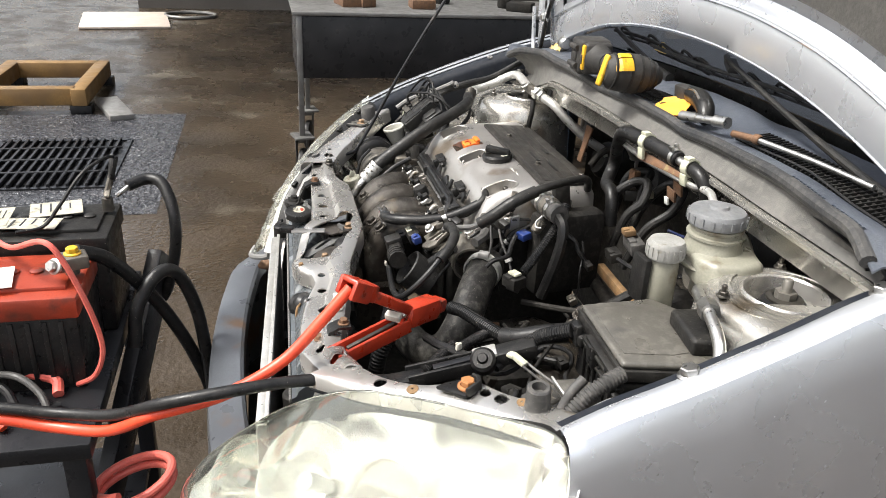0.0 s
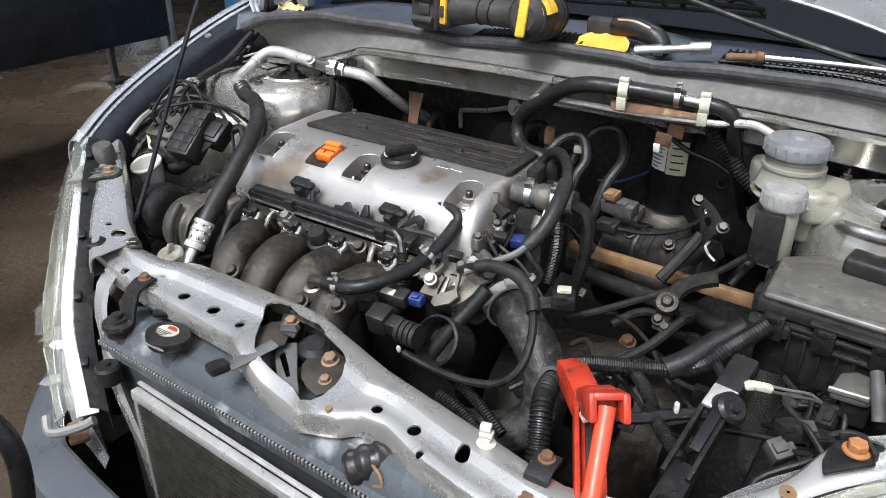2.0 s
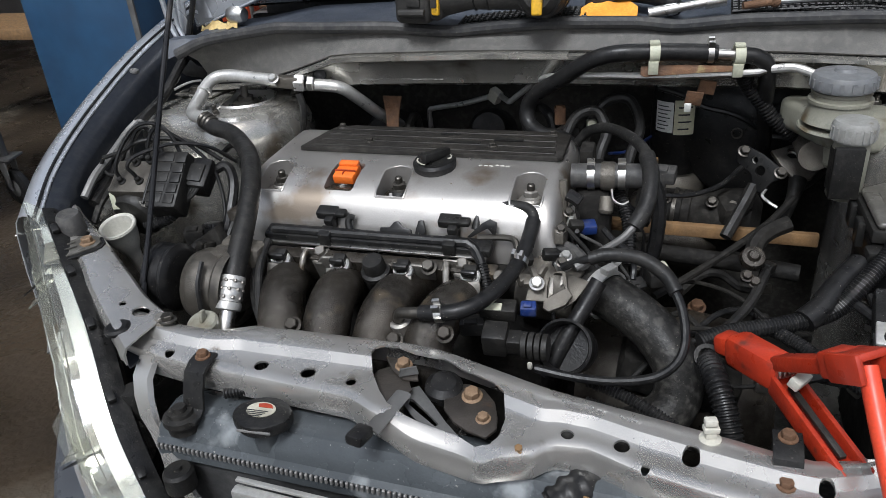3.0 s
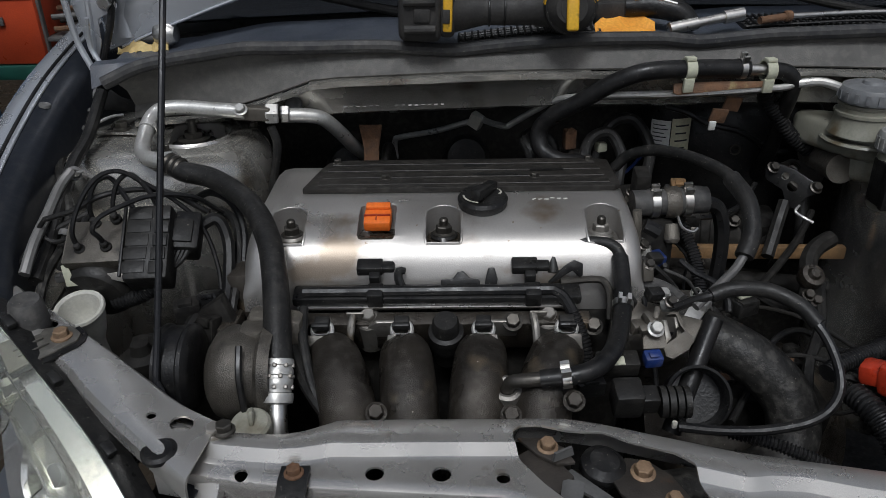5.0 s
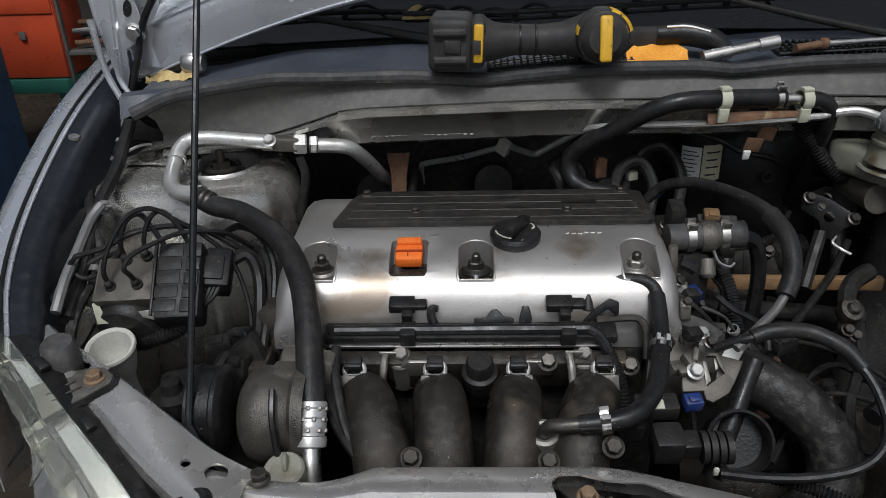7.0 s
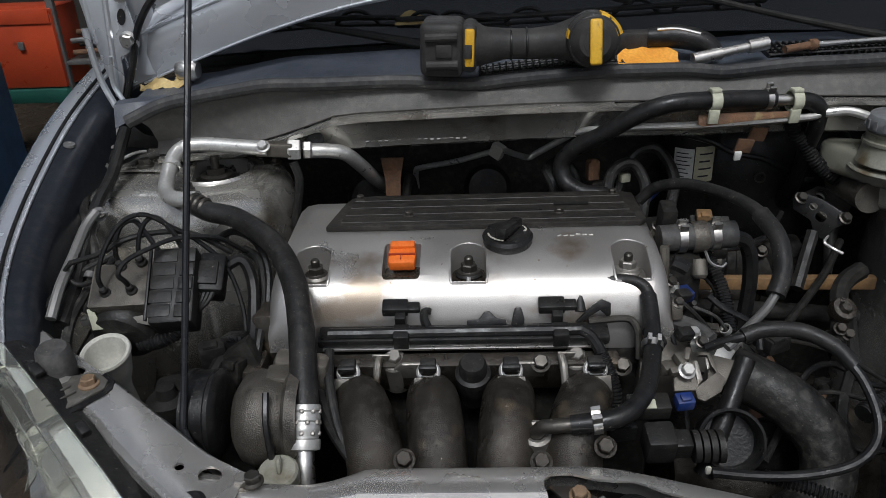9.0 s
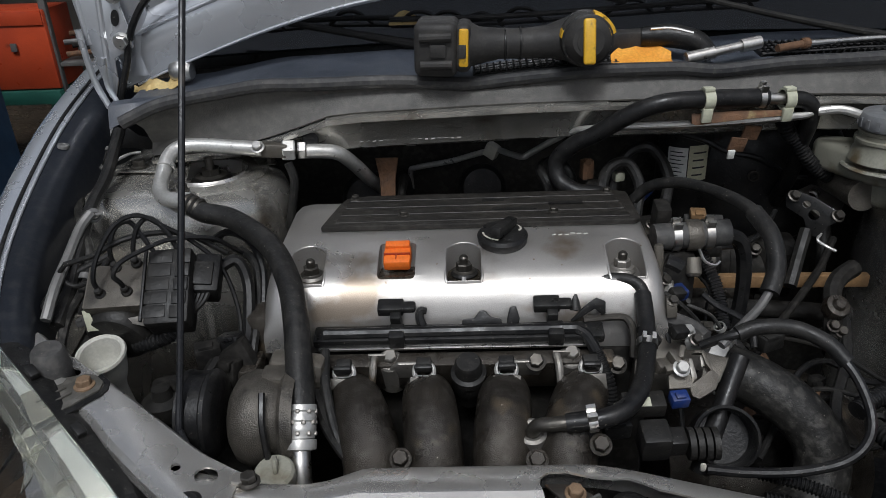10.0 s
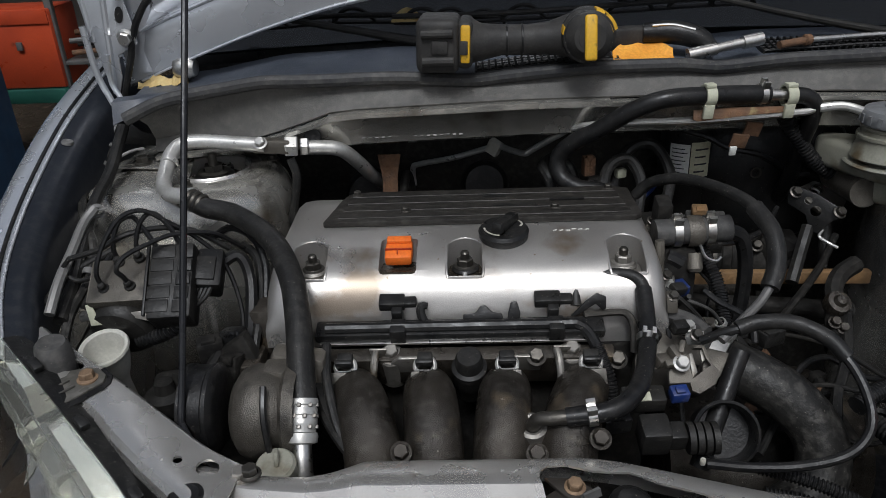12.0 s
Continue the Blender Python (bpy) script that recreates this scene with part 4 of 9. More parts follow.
lathe(bm, [(0.0105, 0), (0.0105, 0.002), (0.006, 0.004), (0, 0.004)], (0.431, -0.352, 0.9005), n=18)
part("cable_clip", bm, WHITEPL, support, "white plastic cable clip")

# hood latch in the window
latch = thing("hood_latch", (0.17, -0.35, 0.86), "dusty steel hood latch with a release lever and rusty bolts", "latch")
# dished plates, folded strap with a slot, rubber stop and the lever that reaches forward
FLAT = dict(ux=(1, 0, 0), uy=(0, 1, 0))
bm = B()
prism(bm, [(0.157, -0.325), (0.162, -0.316), (0.165, -0.300), (0.179, -0.298), (0.196, -0.303), (0.213, -0.322), (0.222, -0.346), (0.225, -0.363), (0.217, -0.378), (0.196, -0.372), (0.178, -0.362), (0.162, -0.344)], (0, 0, 0.880), depth=0.004, bev=0.0012, **FLAT)
part("latch_plate", bm, LATCHSTEEL, latch, "brown-grey dished back plate")
bm = B()
prism(bm, [(0.066, -0.330), (0.072, -0.304), (0.085, -0.294), (0.108, -0.306), (0.122, -0.331), (0.115, -0.346), (0.098, -0.358), (0.080, -0.350)], (0, 0, 0.888), depth=0.004, bev=0.0012, **FLAT)
prism(bm, [(0.073, -0.283), (0.095, -0.283), (0.117, -0.297), (0.125, -0.317), (0.108, -0.319), (0.090, -0.306)], (0, 0, 0.892), depth=0.004, bev=0.0012, **FLAT)
part("front_plate", bm, LATCHSTEEL, latch)
bm = B()
lathe(bm, [(0.006, 0.0), (0.020, 0.0), (0.022, 0.004), (0.021, 0.012), (0.014, 0.018), (0, 0.019)], (0.151, -0.308, 0.876), (0.1, -0.2, 1), n=24)
part("rubber_stop", bm, RUBBERBLACK, latch, "round black rubber stop")
bm = B()
prism(bm, [(0.105, -0.321), (0.123, -0.311), (0.142, -0.331), (0.169, -0.360), (0.194, -0.383), (0.190, -0.390), (0.165, -0.386), (0.146, -0.371), (0.126, -0.354), (0.113, -0.341)], (0, 0, 0.895), (1, 0, 0.02), (0, 1, 0.06), 0.0035, 0.001)
strap = part("latch_strap", bm, STEELGREY, latch, "worn grey folded strap")
t = B()
prism(t, [(0.119, -0.333), (0.124, -0.334), (0.145, -0.350), (0.163, -0.365), (0.160, -0.369), (0.138, -0.354), (0.120, -0.341)], (0, 0, 0.860), depth=0.06, bev=0, **FLAT)
cut(strap, t)
bm = B()
plate(bm, [[(0.104 + 0.0, -0.321, 0.899), (0.124, -0.311, 0.899)], [(0.106, -0.320, 0.908), (0.122, -0.311, 0.908)]], 0.003)
part("strap_fold", bm, STEELGREY, strap)
bm = B()
plate(bm, [[Vector((0.119 - 0.014 * u, -0.346 - 0.062 * u, 0.901 - 0.004 * u)) + w * V(0.0105, -0.0020, 0.0) + V(0, 0, 0.004 - 0.004 * abs(w) * 1.6) for w in (-0.9, -0.5, 0.5, 0.9)] for u in np.linspace(0, 1, 9)], 0.0025)
lever = part("release_lever", bm, STEELGREY, latch, "worn grey release lever")
bm = B()
box(bm, (0.096, -0.416, 0.896), (0.026, 0.020, 0.013), (0, 5, 78), 0.004)
part("lever_tip", bm, RUBBERBLACK, lever, "black rubber lever tip")
for q, r in (((0.101, -0.297, 0.896), 0.0068), ((0.187, -0.319, 0.884), 0.0078), ((0.208, -0.352, 0.884), 0.0055)):
    bolt(latch, q, (0, -0.15, 0.98), r, TANBOLT)

# headlights: the left one is smashed along its outer edge, the other is whole
HIN = [(-0.485, -0.180, 1.000), (-0.395, -0.258, 0.968), (-0.305, -0.335, 0.922), (-0.230, -0.410, 0.84), (-0.168, -0.450, 0.735)]
HMID = [(-0.558, -0.165, 0.995), (-0.50, -0.275, 0.945), (-0.415, -0.375, 0.885), (-0.315, -0.448, 0.805), (-0.195, -0.492, 0.722)]
HLOW = [(-0.60, -0.18, 0.85), (-0.57, -0.32, 0.75), (-0.48, -0.445, 0.68), (-0.35, -0.510, 0.64), (-0.205, -0.508, 0.655)]
HBRK = [Vector(a).lerp(Vector(b), k) for a, b, k in zip(HIN, HMID, (0.60, 0.40, 0.42, 0.55, 0.90))]


def lamp_shell(rows, f):
    ob = part("headlight", plate_bm([[f(p) for p in r] for r in rows], 0.003), LENS, car)
    ob.visible_shadow = False
    return ob


def gasket(hl, edge, f, k=1):
    bm = B()
    plate(bm, [[f(Vector(p) + V(o * k, o, h)) for o, h in ((0.001, -0.001), (0.010, -0.004), (0.018, -0.012), (0.020, -0.05))] for p in edge], 0.003)
    g = part("lens_gasket", bm, BLACK, hl, "black plastic housing edge")
    for i in range(4, len(edge) - 3, 6) if k == 1 else ():
        bm = B()
        box(bm, Vector(f(Vector(edge[i]) + V(0.006 * k, 0.006, 0.002))), (0.016, 0.010, 0.008), (0, 20 * k, -40 * k), 0.002)
        part("housing_clip", bm, BLACK, hl)
    return g


def bowl(hl, p, r, d):
    bm = B()
    lathe(bm, [(0.006, -0.06), (r * 0.55, -0.05), (r * 0.85, -0.025), (r, 0.0), (r + 0.005, 0.004), (r + 0.008, 0.0), (r + 0.006, -0.02), (r * 0.6, -0.06)], p, d, n=36)
    part("lamp_bowl", bm, CHROME, hl, "chrome lamp bowl")
    bm = B()
    lathe(bm, [(0, 0.0), (0.012, -0.002), (0.013, -0.02), (0.010, -0.055)], p, d, n=16)
    part("bulb_shield", bm, GREYCAP, hl)


same = lambda p: tuple(p)
random.seed(21)
e0, e2 = curve(HIN, 8), curve(HBRK, 8)
jag = [V(-0.0025 * random.random(), -0.0025 * random.random(), -0.002) for p in e2]
e1 = [a.lerp(b, 0.5) + V(-0.003, -0.005, 0.010) for a, b in zip(e0, e2)]
e3 = [p + 0.5 * q + V(0.006, 0.004, -0.020 - 0.014 * random.random()) for p, q in zip(e2, jag)]
hl = lamp_shell([e0, e1, [p + q for p, q in zip(e2, jag)], e3], same)
hl["label"] = "smashed hazy yellowed headlight lens with a jagged edge"
gasket(hl, e0, same)
low = curve(HLOW, 8)
bm = B()
plate(bm, [[p + V(0.006, 0.010, -0.012) for p in e0], [p + V(0.006, 0.008, -0.016) for p in e1], [p + V(0.016, 0.020, -0.040) for p in e1], [p.lerp(q, 0.25) + V(0.040, 0.045, -0.06) for p, q in zip(e2, low)], [p.lerp(q, 0.55) + V(0.040, 0.045, -0.06) for p, q in zip(e2, low)]], 0.002)
part("reflector", bm, REFLECTOR, hl, "broken chrome reflector")
for p, r in (((-0.390, -0.285, 0.85), 0.042), ((-0.295, -0.380, 0.765), 0.042)):
    bowl(hl, p, r, (-0.45, -0.75, 0.42))
for k in range(16):
    u = random.uniform(0.02, 0.95)
    c = e2[int(u * (len(e2) - 1))] + V(random.uniform(-0.012, 0.030), random.uniform(-0.015, 0.026), random.uniform(-0.070, -0.018))
    bm = B()
    w, h = random.uniform(0.008, 0.036), random.uniform(0.006, 0.022)
    prism(bm, [(-w, -h * 0.3), (-w * 0.2, -h), (w, -h * 0.5), (w * 0.7, h * 0.6), (-w * 0.4, h)], c, (random.uniform(-1, 1), -0.7, random.uniform(-0.5, 0.2)), (0.6, random.uniform(-0.2, 0.9), random.uniform(-0.3, 0.5)), 0.002, 0)
    part("lens_shard", bm, (CHROME, LENS, RUBBERBLACK, LENS, CHROME)[k % 5], hl, "loose broken piece of lens or reflector")
bm = B()
tube(bm, [(-0.225, -0.485, 0.715), (-0.20, -0.495, 0.705), (-0.165, -0.47, 0.715), (-0.15, -0.455, 0.725)], 0.007, 8, 6)
part("torn_lip", bm, LIGHTGREY, hl)
bm = B()
box(bm, (-0.190, -0.462, 0.688), (0.035, 0.028, 0.012), (0, 18, -30), 0.003)
part("torn_hole", bm, RUST, hl, "rusty torn corner under the lens")

RIN = [(0.945, -0.170, 0.93), (0.886, -0.158, 0.980), (0.795, -0.217, 0.953), (0.710, -0.296, 0.926), (0.660, -0.362, 0.905), (0.599, -0.446, 0.842), (0.556, -0.545, 0.747), (0.545, -0.590, 0.684)]
RLOW = [(0.950, -0.178, 0.90), (0.960, -0.21, 0.80), (0.950, -0.27, 0.76), (0.915, -0.33, 0.73), (0.86, -0.44, 0.68), (0.75, -0.52, 0.65), (0.65, -0.57, 0.645), (0.555, -0.600, 0.660)]
r0, r4 = curve(RIN, 8), curve(RLOW, 8)
swell = [math.sin(math.pi * i / (len(r0) - 1)) ** 0.7 for i in range(len(r0))]
rows = [r0] + [[a.lerp(b, u) + q * w * V(0.02, -0.025, 0.04) for a, b, q in zip(r0, r4, swell)] for u, w in ((0.2, 0.75), (0.4, 1.0), (0.62, 0.9), (0.82, 0.5))] + [r4]
hr = lamp_shell(rows, same)
hr["label"] = "hazy yellowed clear headlight lens"
gasket(hr, r0[6:], same, -1)
bm = B()
plate(bm, [[a.lerp(b, u) + q * V(-0.03, 0.04, h) + V(-0.006, 0.012, -0.008) for a, b, q in zip(r0, r4, swell)] for u, h in ((0.03, -0.01), (0.25, -0.05), (0.5, -0.07), (0.75, -0.03), (0.97, 0.0))], 0.002)
part("reflector", bm, REFLECTOR, hr, "chrome reflector bowl")
for p, r in (((0.70, -0.42, 0.80), 0.070), ((0.80, -0.335, 0.835), 0.050), ((0.615, -0.50, 0.745), 0.052)):
    bowl(hr, p, r, (0.40, -0.55, 0.62))

# bumper bar below the lamps
bm = B()
rows = []
for x in np.linspace(-0.60, 0.97, 40):
    u = (x - MID) / 0.785
    yb = -0.540 + 0.13 * u * u + 0.30 * max(0, abs(u) - 0.50) ** 1.5 * 3
    zb = 0.675
    rows.append([(x, yb + 0.032, zb - 0.03), (x, yb + 0.030, zb - 0.004), (x, yb + 0.024, zb), (x, yb - 0.024, zb - 0.004), (x, yb - 0.033, zb - 0.010), (x, yb - 0.038, zb - 0.05), (x, yb - 0.040, zb - 0.16), (x, yb - 0.03, zb - 0.35)])
plate(bm, rows, 0.003)
part("bumper", bm, BUMPER, car, "blue-grey painted bumper with rusty stains")


# ---------- the engine ----------
engine = thing("engine", (0, 0.03, 0.37), "transverse four-cylinder engine with a silver valve cover", "engine")

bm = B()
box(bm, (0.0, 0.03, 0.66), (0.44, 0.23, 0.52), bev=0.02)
block = part("engine_block", bm, DARKBAY, engine, "grimy engine block, coloured near black for the bay's shade")
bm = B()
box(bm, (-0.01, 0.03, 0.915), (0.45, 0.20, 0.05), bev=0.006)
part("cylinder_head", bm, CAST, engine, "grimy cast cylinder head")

# valve cover, lofted along its length with rounded ends
SEC = [(-0.080, 0.915), (-0.0795, 0.928), (-0.078, 0.938), (-0.076, 0.948), (-0.073, 0.957), (-0.069, 0.967), (-0.063, 0.978), (-0.055, 0.988), (-0.044, 0.9965), (-0.031, 1.003), (-0.012, 1.0085), (0.020, 1.012), (0.060, 1.013), (0.110, 1.015), (0.135, 1.015), (0.148, 1.010), (0.154, 0.998), (0.156, 0.97), (0.156, 0.935)]


def cover_section(x, k):
    out = []
    for y, z in SEC:
        if z > 0.945:
            y2 = 0.035 + (y - 0.035) * (1 - 0.10 * k)
            z2 = 0.945 + (z - 0.945) * (1 - 0.55 * k)
        else:
            y2, z2 = y, z
        out.append(bm.verts.new((x, y2, z2)))
    return out


bm = B()
ends = [(-0.238, 1.0), (-0.236, 0.55), (-0.231, 0.25), (-0.222, 0.06), (-0.210, 0.0)]
secs = [cover_section(x, k) for x, k in ends] + [cover_section(x, 0) for x in np.linspace(-0.18, 0.19, 14)] + [cover_section(x, k) for x, k in ((0.212, 0.0), (0.222, 0.06), (0.229, 0.25), (0.233, 0.55), (0.235, 1.0))]
for a, b in zip(secs, secs[1:]):
    for i in range(len(SEC) - 1):
        bm.faces.new((a[i], a[i + 1], b[i + 1], b[i]))
    bm.faces.new((a[-1], a[0], b[0], b[-1]))
bm.faces.new(secs[0])
bm.faces.new(secs[-1][::-1])
cover = part("valve_cover", bm, COVER, engine, "silver cast valve cover with oil stains")
# bolt pockets and coil window in the front shoulder
def pocket(w, front, back=0.0):
    return [(-w * 0.92, front), (w * 0.92, front), (w, front + 0.008), (w, 0.0), (w * 0.86, 0.009), (w * 0.5, 0.0165), (0, 0.0195), (-w * 0.5, 0.0165), (-w * 0.86, 0.009), (-w, 0.0), (-w, front + 0.008)]


def cover_z(y):
    return float(np.interp(y, [p[0] for p in SEC[:15]], [p[1] for p in SEC[:15]]))


for x in (-0.187, 0.0, 0.191):
    t = B()
    prism(t, pocket(0.021, -0.041), (x, -0.010, 0.9765), (1, 0, 0), (0, 1, 0), 0.06, 0)
    cut(cover, t)
t = B()
box(t, (-0.08, -0.018, 1.003), (0.045, 0.056, 0.036), (-14, 0, 0), 0.005)
cut(cover, t)
# Dark plate paints the shade in the recess round the cap.
bm = B()
box(bm, (-0.08, -0.018, 0.986), (0.0445, 0.055, 0.004), (-14, 0, 0), 0)
part("cap_well", bm, OILSHADE, cover)
for x in (-0.187, 0.0, 0.191):
    bm = B()
    lathe(bm, [(0, 0), (0.0165, 0), (0.0168, 0.002), (0.0135, 0.005), (0.0115, 0.003), (0.009, 0.003), (0, 0.003)], (x, -0.012, 0.9795), n=26)
    part("sealing_washer", bm, DUSTBLACK if abs(x) < 0.1 else CLEANCAST, cover)
    # Pocket floor plate; the middle one's dark colour holds oil and shade.
    bm = B()
    prism(bm, pocket(0.0205, -0.0405), (x, -0.010, 0.9767), (1, 0, 0), (0, 1, 0), 0.0025, 0)
    part("pocket_floor", bm, OILSHADE if abs(x) < 0.1 else CLEANCAST, cover)
    rim = [(x + a * 1.04, -0.010 + b * 1.04) for a, b in pocket(0.021, -0.041)]
    rim = rim[1:] + rim[:1]
    bm = B()
    tube(bm, [(a, b, cover_z(b) - 0.0004) for a, b in rim], 0.0017, 8, 4)
    tube(bm, [(a, b, cover_z(b) - 0.0006) for a, b in (rim[-1], rim[0])], 0.0017, 8, 4)
    part("pocket_rim", bm, COVER, cover)
    bm = B()
    lathe(bm, [(0.0055, -0.004), (0.0055, 0.010), (0.004, 0.012), (0, 0.012)], (x, -0.012, 0.992), n=12)
    part("cover_stud", bm, DULLSTEEL, cover)
    bolt(cover, (x, -0.012, 0.9825), (0, 0, 1), 0.0092, CLEANCAST if x > 0.1 else DULLSTEEL, "cover_nut")
# seam groove by the middle bolt
bm = B()
tube(bm, [(0.0, -0.045, 0.9925), (0.0, -0.0625, 0.970), (0.0, -0.071, 0.9515)], 0.0028, 8, 6)
part("cast_rib", bm, COVER, cover)
bm = B()
tube(bm, [(0.184, -0.045, 0.9925), (0.184, -0.0625, 0.970), (0.184, -0.071, 0.9515)], 0.0024, 8, 6)
part("cast_rib", bm, COVER, cover)
bm = B()
prism(bm, [(-0.0160, -0.014), (0.0160, -0.014), (0.0168, 0.002), (0.0160, 0.019), (0.0125, 0.022), (-0.0125, 0.022), (-0.0160, 0.019), (-0.0168, 0.002)], (-0.08, -0.012, 0.996), (1, 0, 0), (0, 0.97, 0.24), 0.014, 0.003)
coil = part("coil_cap", bm, ORANGE, cover, "bright orange plastic cap")
bm = B()
box(bm, (-0.08, 0.001, 1.0150), (0.030, 0.011, 0.006), (14, 0, 0), 0.002)
part("cap_ridge", bm, ORANGE, coil)
bm = B()
box(bm, (-0.08, -0.0155, 1.0105), (0.032, 0.0016, 0.003), (14, 0, 0), 0)
box(bm, (-0.081, -0.020, 1.0094), (0.0012, 0.008, 0.003), (14, 0, 0), 0)
part("cap_groove", bm, BATTRED, coil)

# ribbed black plate on top
bm = B()
prism(bm, [(-0.182, 0.046), (-0.168, 0.118), (-0.160, 0.140), (-0.13, 0.148), (0.20, 0.148), (0.222, 0.138), (0.224, 0.052), (0.216, 0.046)], (0, 0, 1.013), (1, 0, 0), (0, 1, 0), 0.008, 0.002)
platec = part("coil_cover", bm, COILTOP, cover, "dusty black ribbed coil cover")
for k in range(4):
    bm = B()
    box(bm, (0.024, 0.062 + k * 0.0235, 1.0212), (0.375 - 0.006 * k, 0.013, 0.0016), bev=0.0006, seg=1)
    part("rib", bm, COILTOP, platec)
for q in ((-0.148, 0.134, 1.021), (-0.077, 0.075, 1.021), (0.117, 0.075, 1.021), (0.195, 0.136, 1.021)):
    bolt(platec, q, (0, 0, 1), 0.0048, DULLSTEEL)
for k, (x, w) in enumerate(((0.066, 0.06), (0.135, 0.045), (0.04, 0.03))):
    bm = B()
    box(bm, (x, 0.085 + 0.016 * k, 1.0226), (w, 0.007, 0.0012), bev=0)
    part("raised_bar", bm, BLACK, platec)

# oil filler cap
bm = B()
lathe(bm, [(0.028, -0.004), (0.030, 0.0), (0.031, 0.008), (0.028, 0.012), (0.0, 0.012)], (0.048, 0.012, 1.012), (0, -0.1, 1), n=36)
ocap = part("oil_filler_cap", bm, BLACK, cover, "black oil filler cap with a grip bar")
bm = B()
box(bm, (0.050, 0.011, 1.030), (0.014, 0.050, 0.014), (-5, 0, -28), 0.003)
part("grip_bar", bm, BLACK, ocap)
for a0 in range(185, 262, 11):
    bm = B()
    a = radians(a0)
    box(bm, (0.048 + 0.0235 * math.cos(a), 0.010 + 0.0235 * math.sin(a), 1.0243), (0.0036, 0.0022, 0.0008), (0, 0, a0 + 90), 0)
    part("faded_mark", bm, WHITEPL, ocap)
bm = B()
tube(bm, [(0.060, 0.030, 1.0245), (0.068, 0.026, 1.0245), (0.071, 0.018, 1.0245), (0.068, 0.013, 1.0245)], 0.0013, 6, 5)
part("faded_mark", bm, WHITEPL, ocap)
random.seed(8)
for k in range(6):
    bm = B()
    box(bm, (0.112 + k * 0.0078, 0.024 + random.uniform(-0.002, 0.002), 1.0128), (0.0052, 0.0016, 0.0008), (0, 0, random.uniform(-20, 40)), 0)
    part("scribble", bm, LABELWHITE, cover)

# fuel rail and clips
bm = B()
box(bm, (-0.008, -0.098, 0.947), (0.330, 0.026, 0.013), (14, 0, 0), 0.004)
rail = part("fuel_rail", bm, BLACK, engine, "black plastic fuel rail cover")
bm = B()
box(bm, (-0.008, -0.1085, 0.9385), (0.318, 0.008, 0.0032), (14, 0, 0), 0.001)
part("rail_strip", bm, STEEL, rail, "bright metal edge strip")
bm = B()
tube(bm, [(-0.16, -0.103, 0.954), (0.09, -0.103, 0.955), (0.128, -0.104, 0.953), (0.145, -0.115, 0.935), (0.158, -0.135, 0.90), (0.16, -0.15, 0.86)], 0.0068, 10, 8)
part("harness", bm, RUBBERBLACK, rail, "black wiring sleeve")
bm = B()
tube(bm, [(0.146, -0.116, 0.934), (0.159, -0.136, 0.90), (0.16, -0.15, 0.86)], 0.0075, 10, 8, 0.0008, 0.004)
part("ribbed_sleeve", bm, RUBBERBLACK, rail)
for x in (-0.085, 0.094):
    bm = B()
    box(bm, (x, -0.076, 0.972), (0.030, 0.018, 0.012), (18, 0, 0), 0.002)
    box(bm, (x + 0.020, -0.078, 0.973), (0.018, 0.014, 0.008), (18, 0, 0), 0.003)
    box(bm, (x + 0.006, -0.085, 0.960), (0.012, 0.012, 0.020), (18, 0, 0), 0.001)
    part("connector", bm, BLACK, rail)
    bm = B()
    box(bm, (x + 0.008, -0.104, 0.950), (0.018, 0.022, 0.020), (14, 0, 0), 0.002)
    part("rail_clip", bm, BLACK, rail)
bm = B()
tube(bm, [(-0.048, -0.088, 0.950), (-0.052, -0.084, 0.962), (-0.050, -0.080, 0.969), (-0.044, -0.079, 0.968)], [0.006, 0.005, 0.005, 0.004], 8, 5)
part("rail_tab", bm, BLACK, rail)
bm = B()
prism(bm, [(-0.022, 0), (0.024, 0), (0.023, 0.010), (0.012, 0.012), (0.004, 0.020), (-0.002, 0.019), (-0.008, 0.011), (-0.022, 0.010)], (0.019, -0.088, 0.950), (1, 0, 0), (0, 0.4, 0.9), 0.006, 0.0015)
part("rail_tab", bm, BLACK, rail)
bm = B()
prism(bm, [(-0.006, 0), (0.008, 0), (0.010, 0.010), (0.006, 0.024), (-0.001, 0.023), (-0.004, 0.012)], (0.053, -0.088, 0.950), (1, 0, 0), (0, 0.4, 0.9), 0.006, 0.0015)
part("rail_tab", bm, BLACK, rail)
bm = B()
prism(bm, [(0, 0), (0.006, 0), (0.028, 0.014), (0.036, 0.006), (0.040, 0.008), (0.040, 0.022), (0.030, 0.026), (0.020, 0.020)], (0.120, -0.085, 0.955), (1, 0, 0), (0, 0.3, 0.95), 0.006, 0.001)
part("rail_tab", bm, BLACK, rail)
bm = B()
tube(bm, [(0.135, -0.088, 0.957), (0.175, -0.085, 0.958), (0.186, -0.090, 0.955), (0.190, -0.10, 0.945), (0.190, -0.11, 0.92)], 0.0045, 8, 6)
part("fuel_pipe", bm, DULLSTEEL, rail, "dull metal fuel pipe")

